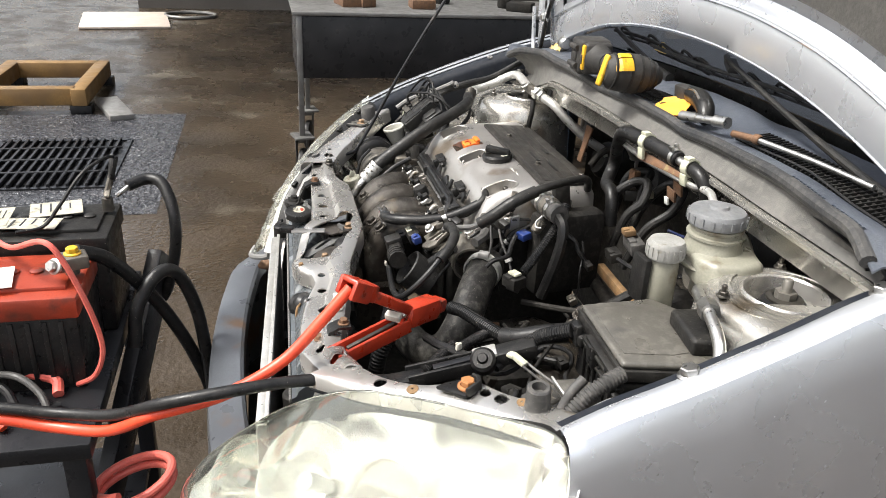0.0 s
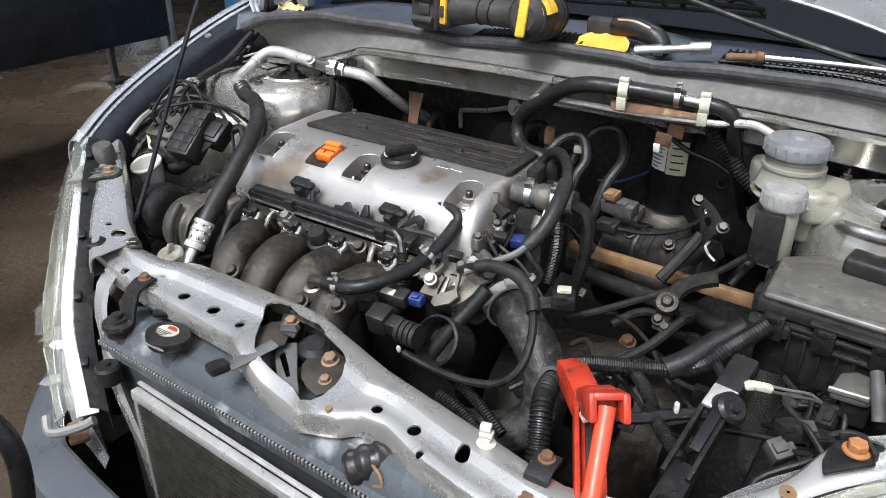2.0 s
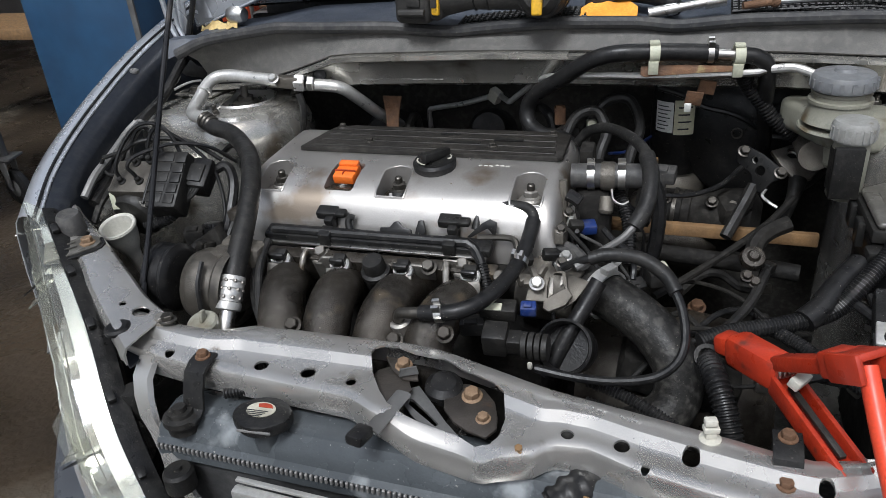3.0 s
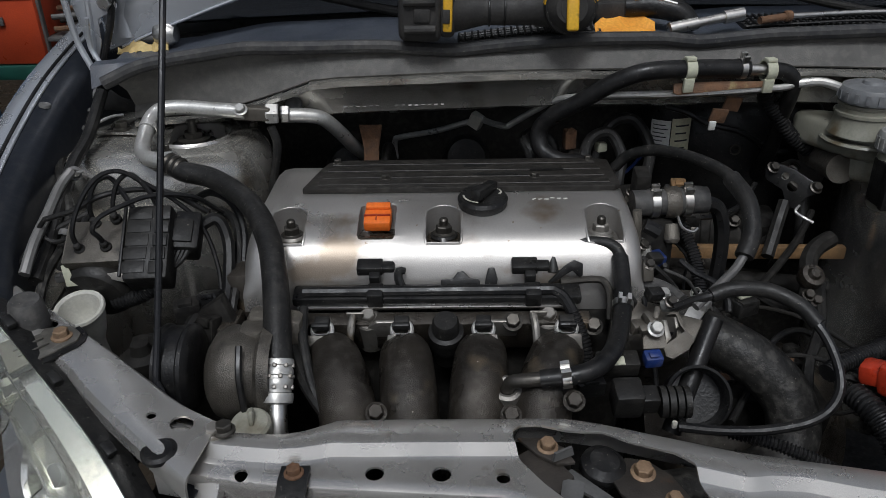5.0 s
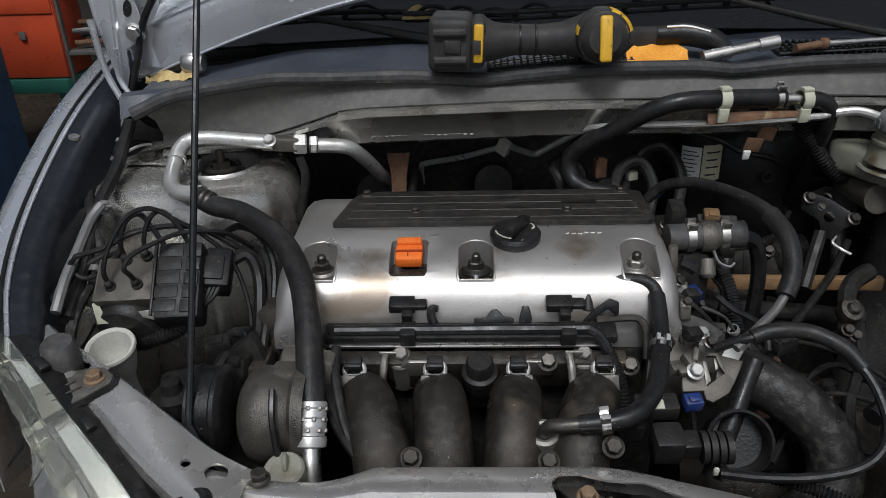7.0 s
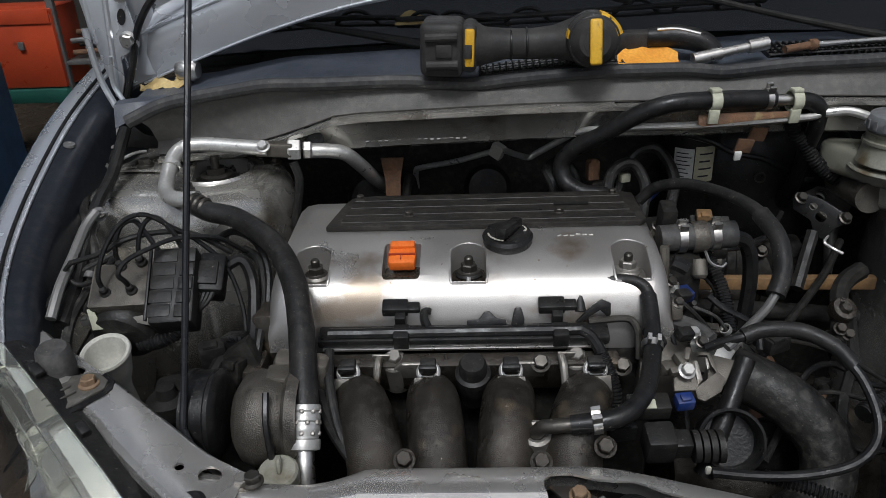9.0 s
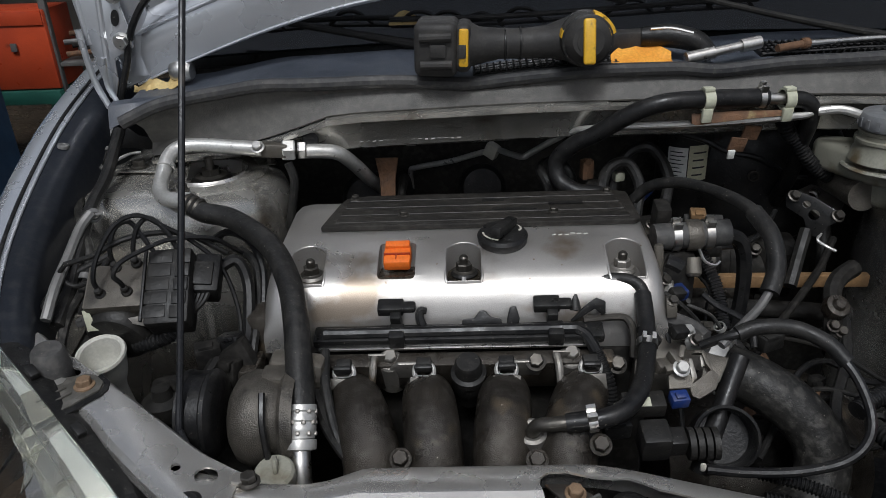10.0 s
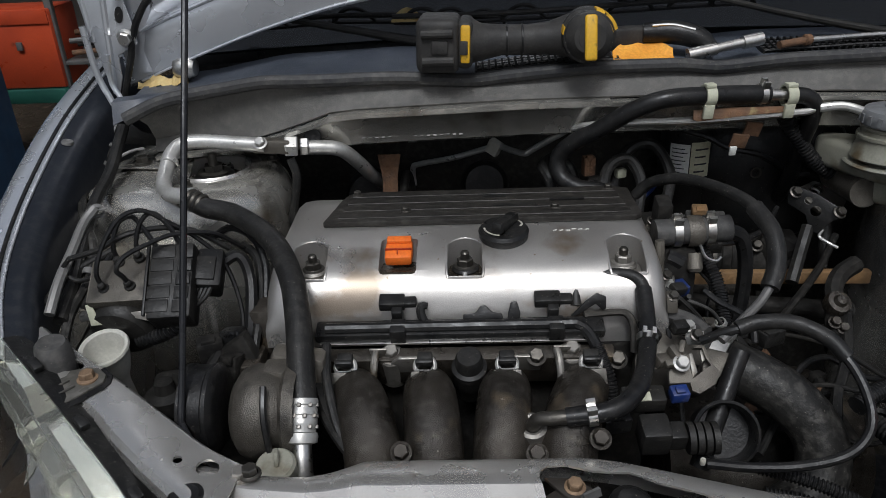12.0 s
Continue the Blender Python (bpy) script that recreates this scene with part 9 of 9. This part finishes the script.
for k in range(8):
    bm = B()
    z = (0.66, 1.04)[k % 2] + 0.03 * (k // 2)
    tube(bm, [(-2.05, 3.1 + 0.04 * (k % 4), z), (-1.5, 3.2 + 0.03 * (k % 3), z + 0.02)], 0.014, 10, 2)
    solo("stacked_rod", bm, (RUST, STEELGREY, DARKBAY)[k % 3], "dull metal rod stacked on the rack", "rod", "rods on the rack")
bm = B()
box(bm, (-1.72, 3.2, 0.71), (0.2, 0.2, 0.16), bev=0.01)
solo("yellow_box", bm, YELLOW, "small yellow box on the rack", "box")
cabn = thing("blue_cabinet", (-2.15, 2.15, 0), "dark blue steel cabinet with rivets", "cabinet")
bm = B()
box(bm, (-2.29, 2.15, 0.75), (0.62, 0.40, 1.5), bev=0.006)
part("body", bm, BLUEPOST, cabn)
bm = B()
box(bm, (-1.99, 1.945, 0.75), (0.03, 0.012, 1.46), bev=0.002)
part("edge_strip", bm, STEELGREY, cabn)
lift = thing("lift_column", (-2.72, 2.62, 0), "blue painted steel lift column", "column")
bm = B()
box(bm, (-2.80, 2.75, 1.5), (0.36, 0.30, 3.0), bev=0.01)
part("column", bm, BLUEPOST, lift)
bm = B()
box(bm, (-2.80, 2.75, 0.02), (0.56, 0.5, 0.04), bev=0.004)
part("base_plate", bm, BLUEPOST, lift)
sb = thing("steel_bench", (-3.2, 2.9, 0), "rusty brown steel work bench", "bench")
bm = B()
box(bm, (-3.6, 2.9, 0.60), (1.3, 0.5, 0.06), bev=0.004)
part("bench_top", bm, RUSTBAR, sb)
for x in (-4.2, -3.1):
    bm = B()
    box(bm, (x, 2.72, 0.285), (0.06, 0.06, 0.57), bev=0.004)
    part("bench_leg", bm, STEELGREY, sb)
stn = thing("axle_stand_pole", (-3.66, 2.34, 0), "thin scuffed steel pole stand", "stand")
bm = B()
tube(bm, [(-3.66, 2.34, 0.02), (-3.66, 2.34, 1.2)], 0.025, 12, 3)
part("pole", bm, STEELGREY, stn)
bm = B()
lathe(bm, [(0, 0), (0.12, 0), (0.12, 0.02), (0.03, 0.035), (0, 0.035)], (-3.66, 2.34, 0), n=24)
part("foot", bm, STEELBLACK, stn)


# ---------- small wiring and fittings at the gearbox end of the engine ----------
wl = thing("wiring_loom", (0.27, 0.0, 0.9), "tangle of black engine wires with plugs and zinc clips", "wiring")
random.seed(31)


def strand(parent, pts, r, mat, name="wire", ridge=0.0):
    bm = B()
    tube(bm, pts, r, 8, 6, ridge, 0.004)
    return part(name, bm, mat, parent)


def plug(parent, c, s, turn, mat, name="plug", label=""):
    bm = B()
    box(bm, c, s, turn, 0.0025)
    box(bm, Vector(c) + V(0, -0.3 * s[1], 0.45 * s[2]), (0.55 * s[0], 0.5 * s[1], 0.3 * s[2]), turn, 0.0012)
    return part(name, bm, mat, parent, label)


for k in range(12):
    y = random.uniform(-0.06, 0.13)
    x = 0.245 + random.uniform(0, 0.06) + 0.02 * math.sin(9 * y)
    z = random.uniform(0.93, 0.965)
    p = [V(x - 0.012, y + random.uniform(-0.01, 0.01), z)]
    d = V(random.uniform(-0.15, 0.5), random.uniform(-0.9, 0.9), random.uniform(-0.9, 0.1)).normalized()
    for i in range(4):
        d = (d + V(random.uniform(-0.5, 0.5), random.uniform(-0.7, 0.7), random.uniform(-0.8, 0.15))).normalized()
        q = p[-1] + d * random.uniform(0.022, 0.042)
        q.x = min(0.335, max(0.235, q.x))
        q.y = min(0.14, max(-0.17, q.y))
        q.z = min(0.985, q.z)
        p.append(q)
    strand(wl, p, random.choice((0.0022, 0.003, 0.0042, 0.0055)), random.choice((RUBBERBLACK, RUBBERBLACK, RUBBER, DUSTBLACK, GREYRUBBER)))
    if k % 2:
        plug(wl, p[-1], (random.uniform(0.014, 0.026), random.uniform(0.012, 0.02), random.uniform(0.012, 0.018)), (random.uniform(0, 40), random.uniform(-20, 20), random.uniform(0, 90)), random.choice((DUSTBLACK, BLACK, CASTLIGHT, GREYRUBBER)))
    if k % 3 == 0:
        bm = B()
        lathe(bm, [(0.0058, -0.003), (0.0072, -0.003), (0.0072, 0.003), (0.0058, 0.003)], p[2], p[3] - p[1], n=14)
        part("zinc_clip", bm, ALUPIPE, wl, "bright zinc clip")
for q, s_, m_ in (((0.243, -0.012, 0.952), (0.006, 0.03, 0.03), ALUPIPE), ((0.252, -0.125, 0.945), (0.02, 0.006, 0.012), ALUPIPE), ((0.262, 0.06, 0.96), (0.008, 0.03, 0.026), CASTLIGHT), ((0.24, -0.06, 0.955), (0.012, 0.024, 0.02), CASTLIGHT), ((0.248, 0.095, 0.975), (0.02, 0.01, 0.03), CASTLIGHT)):
    bm = B()
    box(bm, q, s_, (random.uniform(-20, 20), random.uniform(-20, 20), random.uniform(-30, 30)), 0.0015)
    b_ = part("small_bracket", bm, m_, wl)
    bolt(wl, Vector(q) + V(0, -0.2 * s_[1], 0.5 * s_[2]), (0.2, -0.5, 0.8), 0.005, DULLSTEEL)
plug(wl, (0.210, -0.095, 0.916), (0.02, 0.016, 0.014), (20, 0, 10), GREEN, "green_plug", "small green plug")
strand(wl, [(0.190, -0.09, 0.915), (0.21, -0.095, 0.916), (0.238, -0.10, 0.91), (0.262, -0.115, 0.90)], 0.0065, RUBBER)
strand(wl, [(0.214, -0.052, 0.940), (0.235, -0.058, 0.939), (0.26, -0.07, 0.935), (0.275, -0.09, 0.93)], 0.0095, GREYRUBBER, "short_hose")
bm = B()
lathe(bm, [(0.0095, -0.005), (0.0115, -0.005), (0.0115, 0.005), (0.0095, 0.005)], (0.227, -0.056, 0.9395), (0.95, -0.25, 0), n=18)
part("rusty_clip", bm, RUST, wl)
strand(wl, [(0.234, -0.008, 1.010), (0.236, -0.012, 0.982), (0.235, -0.014, 0.955), (0.231, -0.016, 0.932)], 0.0055, CASTLIGHT, "pale_strap")
strand(wl, [(0.250, -0.018, 0.966), (0.2525, -0.020, 0.948), (0.248, -0.022, 0.934), (0.237, -0.022, 0.935)], 0.0026, CLEANCAST, "wire_loop")
strand(wl, [(0.242, -0.018, 0.994), (0.250, -0.020, 0.991), (0.259, -0.022, 0.986)], 0.0090, BLACK, "short_valve")
strand(wl, [(0.33, 0.042, 0.998), (0.35, 0.045, 0.985), (0.358, 0.04, 0.95), (0.355, 0.03, 0.90), (0.345, 0.02, 0.85)], 0.010, RUBBERBLACK, "short_hose")
strand(wl, [(0.285, 0.075, 1.0), (0.305, 0.05, 0.965), (0.32, 0.02, 0.93), (0.325, -0.01, 0.89)], 0.0085, RUBBERBLACK, "ribbed_sleeve", 0.0008)
strand(wl, [(0.30, -0.225, 0.852), (0.335, -0.235, 0.848), (0.37, -0.25, 0.842), (0.40, -0.262, 0.832)], 0.0065, RUBBERBLACK, "ribbed_sleeve", 0.0009)
strand(wl, [(0.30, -0.248, 0.838), (0.335, -0.256, 0.835), (0.37, -0.268, 0.828), (0.40, -0.28, 0.815)], 0.0075, RUBBERBLACK, "ribbed_sleeve", 0.0009)
plug(wl, (0.365, -0.04, 0.895), (0.032, 0.03, 0.02), (0, 0, 25), DUSTBLACK)
plug(wl, (0.365, -0.04, 0.910), (0.020, 0.016, 0.006), (0, 0, 25), CREAM, "plug_top", "pale plug top")
plug(wl, (0.235, -0.244, 0.878), (0.006, 0.005, 0.010), (10, 0, 0), WHITEPL, "white_tab", "white plastic tab")
plug(wl, (0.155, -0.20, 0.895), (0.03, 0.02, 0.02), (10, 0, 10), BLACK)
# brown valve and plugs behind the cover
plug(wl, (0.185, 0.252, 1.012), (0.018, 0.016, 0.030), (0, 0, 15), RUST, "brown_plug", "brown vacuum valve plug")
plug(wl, (0.20, 0.24, 0.985), (0.03, 0.024, 0.022), (0, 0, -20), DUSTBLACK)
plug(wl, (0.235, 0.262, 0.995), (0.016, 0.014, 0.014), (0, 0, 20), CREAM, "pale_plug", "pale plug")
plug(wl, (0.347, 0.186, 0.945), (0.055, 0.026, 0.022), (10, 0, -8), GREYRUBBER)
plug(wl, (0.335, 0.178, 0.965), (0.022, 0.022, 0.012), (10, 0, -8), RUSTBAR, "brown_clip", "brown clip")
plug(wl, (0.345, 0.15, 0.925), (0.034, 0.022, 0.018), (10, 0, -4), DUSTBLACK)
strand(wl, [(0.36, 0.15, 0.925), (0.40, 0.17, 0.92), (0.44, 0.20, 0.925), (0.47, 0.24, 0.94)], 0.004, RUBBERBLACK)
# low wires and fittings over the gearbox
for k in range(9):
    a = V(random.uniform(0.33, 0.42), random.uniform(-0.16, 0.10), random.uniform(0.78, 0.84))
    b = V(random.uniform(0.46, 0.60), random.uniform(-0.20, 0.12), random.uniform(0.78, 0.87))
    m_ = (a + b) / 2 + V(0, random.uniform(-0.04, 0.04), random.uniform(0.0, 0.03))
    strand(wl, [a, a.lerp(m_, 0.5) + V(0, 0.012, 0.008), m_, m_.lerp(b, 0.5) - V(0, 0.012, 0.004), b], random.choice((0.003, 0.0045, 0.007)), random.choice((RUBBERBLACK, DARKBAY, RUBBER)))
    plug(wl, b, (0.02, 0.016, 0.016), (random.uniform(-30, 30), 10, random.uniform(0, 90)), random.choice((DARKBAY, DUSTBLACK, DULLSTEEL)))

# wiring round the brake control unit and behind the left corner
wb = thing("corner_wiring", (-0.34, 0.0, 0.9), "dusty black wires and hoses around the brake unit", "wiring")
for pts, r, m_ in (([(-0.30, -0.03, 1.0), (-0.275, -0.02, 1.01), (-0.262, -0.03, 0.985), (-0.258, -0.06, 0.95), (-0.262, -0.09, 0.90)], 0.0075, RUBBERBLACK),
                   ([(-0.285, 0.03, 1.0), (-0.262, 0.01, 0.99), (-0.252, -0.03, 0.96), (-0.25, -0.08, 0.93), (-0.255, -0.12, 0.89)], 0.0055, RUBBER),
                   ([(-0.33, 0.06, 1.0), (-0.30, 0.045, 1.018), (-0.27, 0.03, 1.01), (-0.25, 0.0, 0.985), (-0.245, -0.04, 0.95)], 0.0048, RUBBERBLACK),
                   ([(-0.47, -0.03, 0.98), (-0.44, -0.02, 1.0), (-0.425, -0.035, 1.02), (-0.435, -0.06, 1.0), (-0.455, -0.07, 0.97)], 0.004, RUBBER),
                   ([(-0.465, 0.02, 0.97), (-0.455, -0.02, 0.955), (-0.455, -0.06, 0.935), (-0.46, -0.10, 0.92)], 0.0075, DUSTBLACK),
                   ([(-0.445, 0.03, 0.98), (-0.437, -0.02, 0.96), (-0.438, -0.06, 0.94), (-0.445, -0.10, 0.90)], 0.006, RUBBERBLACK),
                   ([(-0.27, -0.07, 0.93), (-0.29, -0.10, 0.92), (-0.30, -0.13, 0.90), (-0.29, -0.16, 0.87)], 0.008, DARKBAY)):
    strand(wb, pts, r, m_)
for q, s_, m_ in (((-0.452, -0.075, 0.962), (0.012, 0.014, 0.010), GREYRUBBER), ((-0.300, -0.095, 0.925), (0.03, 0.02, 0.03), DARKBAY), ((-0.27, -0.12, 0.915), (0.022, 0.02, 0.034), DARKBAY), ((-0.318, -0.12, 0.90), (0.04, 0.03, 0.02), DARKBAY), ((-0.275, -0.085, 0.935), (0.026, 0.022, 0.02), BLACK)):
    plug(wb, q, s_, (random.uniform(-15, 15), random.uniform(-10, 10), random.uniform(-25, 25)), m_)

# loose bits beside the jump clamps
kn = thing("rubber_mount_knob", (0.64, -0.17, 0.88), "black rubber mount with a round face", "mount")
bm = B()
lathe(bm, [(0, 0.012), (0.006, 0.012), (0.008, 0.008), (0.014, 0.008), (0.018, 0.004), (0.019, -0.012), (0.012, -0.03), (0, -0.03)], (0.625, -0.168, 0.912), (0.6, -0.3, 0.75), n=24)
part("rubber_face", bm, RUBBERBLACK, kn)
strand(kn, [(0.62, -0.165, 0.90), (0.58, -0.185, 0.895), (0.545, -0.21, 0.89), (0.51, -0.225, 0.885)], 0.007, RUBBERBLACK, "stem")
strand(kn, [(0.63, -0.15, 0.90), (0.61, -0.12, 0.905), (0.59, -0.095, 0.91)], 0.006, RUBBERBLACK, "stem")
plug(kn, (0.575, -0.19, 0.905), (0.006, 0.010, 0.012), (0, 0, 20), WHITEPL, "white_clip", "white clip")
lp2 = thing("ribbed_sleeves", (0.6, -0.22, 0.87), "two short black corrugated sleeves", "sleeve")
strand(lp2, [(0.60, -0.245, 0.885), (0.575, -0.22, 0.888), (0.545, -0.19, 0.89)], 0.0075, RUBBERBLACK, "sleeve", 0.0009)
strand(lp2, [(0.55, -0.185, 0.885), (0.525, -0.15, 0.885), (0.50, -0.12, 0.88)], 0.0075, RUBBERBLACK, "sleeve", 0.0009)
for k in range(10):
    q = V(random.uniform(0.60, 0.74), random.uniform(-0.16, -0.06), random.uniform(0.84, 0.90))
    plug(lp2, q, (random.uniform(0.012, 0.03), random.uniform(0.012, 0.024), random.uniform(0.012, 0.022)), (random.uniform(-30, 30), random.uniform(-30, 30), random.uniform(0, 90)), random.choice((DARKBAY, DUSTBLACK, GREYRUBBER, DULLSTEEL)), "small_fitting")
    strand(lp2, [q, q + V(random.uniform(-0.04, 0.04), random.uniform(-0.03, 0.03), 0.012), q + V(random.uniform(-0.07, 0.07), random.uniform(-0.05, 0.05), -0.02), q + V(random.uniform(-0.09, 0.09), random.uniform(-0.06, 0.06), -0.05)], 0.0035, RUBBERBLACK)

# torn black plastic at the end of the cowl seal
tp = B()
prism(tp, [(-0.496, 1.099), (-0.484, 1.088), (-0.47, 1.083), (-0.464, 1.09), (-0.459, 1.081), (-0.443, 1.079), (-0.455, 1.063), (-0.514, 1.069), (-0.522, 1.076), (-0.51, 1.086)], (0, 0.25, 0), (1, 0, 0), (0, 0, 1), -0.003, 0.0008)
solo("torn_plastic_flap", tp, RUBBERBLACK, "torn black plastic flap at the cowl corner", "plastic flap")

# hoses clipped along the inner fender, beside the brake control unit
fh = thing("fender_hose", (-0.47, 0.0, 0.97), "dusty grey rubber hoses clipped along the inner fender", "hose")
strand(fh, [(-0.548, 0.285, 1.090), (-0.530, 0.240, 1.069), (-0.532, 0.204, 1.053), (-0.533, 0.165, 1.042), (-0.520, 0.105, 1.036), (-0.490, 0.045, 1.030), (-0.464, 0.005, 1.022), (-0.460, -0.012, 1.008), (-0.457, -0.042, 0.990), (-0.462, -0.088, 0.970), (-0.464, -0.115, 0.945)], 0.0056, DUCT, "rubber_hose")
strand(fh, [(-0.524, 0.222, 1.051), (-0.515, 0.238, 1.055), (-0.502, 0.252, 1.058), (-0.488, 0.258, 1.058)], 0.0024, ALUPIPE, "bright_strip")
strand(fh, [(-0.470, 0.04, 1.052), (-0.478, 0.02, 1.040), (-0.477, -0.024, 1.022), (-0.472, -0.075, 1.008), (-0.472, -0.11, 0.985)], 0.0062, LIGHTGREY, "pale_pipe")
strand(fh, [(-0.462, -0.060, 1.030), (-0.424, -0.062, 1.042), (-0.389, -0.057, 1.058), (-0.354, -0.035, 1.056), (-0.322, -0.024, 1.046), (-0.288, -0.010, 1.015)], 0.0034, RUBBER, "thin_wire")
strand(fh, [(-0.462, -0.059, 1.030), (-0.475, -0.056, 1.013), (-0.458, -0.061, 1.002), (-0.436, -0.062, 1.007)], 0.0028, RUBBER, "wire_loop")
for q, d, r in (((-0.529, 0.236, 1.067), (0.2, -0.9, -0.3), 0.0068), ((-0.532, 0.204, 1.052), (0.0, -0.9, -0.3), 0.0068), ((-0.460, -0.030, 0.996), (0, -0.8, -0.5), 0.0068), ((-0.470, 0.045, 1.046), (0.4, -0.9, -0.2), 0.0072)):
    bm = B()
    lathe(bm, [(r, -0.004), (r + 0.0016, -0.004), (r + 0.0016, 0.004), (r, 0.004)], q, d, n=18)
    box(bm, Vector(q) + V(0.008, 0, 0.003), (0.010, 0.008, 0.003), (0, 0, 20), 0.001)
    part("hose_clip", bm, LIGHTGREY, fh, "pale plastic hose clip")

# dark bracket with round holes beside the booster
hb2 = thing("holed_bracket", (0.485, 0.17, 0.93), "grimy black steel bracket with round holes", "bracket")
bm = B()
a, b = V(0.83, -0.55, -0.05).normalized(), V(0.18, 0.20, 0.96).normalized()
prism(bm, [(-0.034, 0.012), (-0.022, 0.024), (0.004, 0.020), (0.040, 0.006), (0.044, -0.004), (0.030, -0.014), (0.018, -0.034), (0.006, -0.032), (-0.004, -0.012), (-0.030, -0.002)], (0.486, 0.166, 0.972), a, b, 0.004, 0.0012)
hplate = part("bracket_plate", bm, BLACK, hb2)
nn = a.cross(b)
for u, v, r in ((-0.005, 0.008, 0.0055), (0.008, -0.004, 0.0075)):
    t = B()
    lathe(t, [(0, -0.02), (r, -0.02), (r, 0.02), (0, 0.02)], Vector((0.486, 0.166, 0.972)) + a * u + b * v, nn, n=18)
    cut(hplate, t)
bm = B()
lathe(bm, [(0.0055, -0.001), (0.0078, -0.001), (0.0078, 0.003), (0.0055, 0.003)], Vector((0.486, 0.166, 0.972)) + a * -0.005 + b * 0.008 - nn * 0.004, nn, n=20)
part("bright_bush", bm, ALUPIPE, hb2, "bright worn bush")
for u, v in ((-0.026, 0.014), (0.035, 0.000)):
    bolt(hb2, Vector((0.486, 0.166, 0.972)) + a * u + b * v + V(0, -0.004, 0.002), (0.2, -0.6, 0.7), 0.0062, DULLSTEEL)
strand(hb2, [(0.484, 0.160, 0.945), (0.474, 0.145, 0.925), (0.462, 0.125, 0.905), (0.450, 0.105, 0.885)], 0.009, DUSTBLACK, "cable_end")
strand(hb2, [(0.500, 0.148, 0.945), (0.496, 0.146, 0.935), (0.505, 0.135, 0.930), (0.516, 0.130, 0.925)], 0.0022, ALUPIPE, "wire_spring")

# grimy linkage below it
lk = thing("gear_linkage", (0.487, 0.05, 0.84), "grimy gear linkage joint low in the bay", "linkage")
strand(lk, [(0.530, 0.10, 0.915), (0.505, 0.085, 0.908), (0.489, 0.066, 0.898), (0.484, 0.044, 0.878), (0.482, 0.030, 0.85)], 0.012, DARKBAY, "link_arm")
bm = B()
lathe(bm, [(0, 0.014), (0.006, 0.014), (0.009, 0.009), (0.015, 0.008), (0.017, 0.0), (0.015, -0.01), (0, -0.012)], (0.484, 0.040, 0.888), (0.1, -0.6, 0.8), n=20)
part("joint_cap", bm, CAST, lk)
for q in ((0.479, 0.026, 0.868), (0.490, 0.024, 0.860)):
    bolt(lk, q, (0, -0.6, 0.8), 0.006, CAST)

# hose that droops in front of the runners beside the pump
strand(pump, [(-0.170, -0.135, 0.935), (-0.165, -0.158, 0.920), (-0.151, -0.190, 0.902), (-0.128, -0.222, 0.888), (-0.100, -0.246, 0.868), (-0.075, -0.262, 0.84)], 0.0075, RUBBER, "drooping_hose")
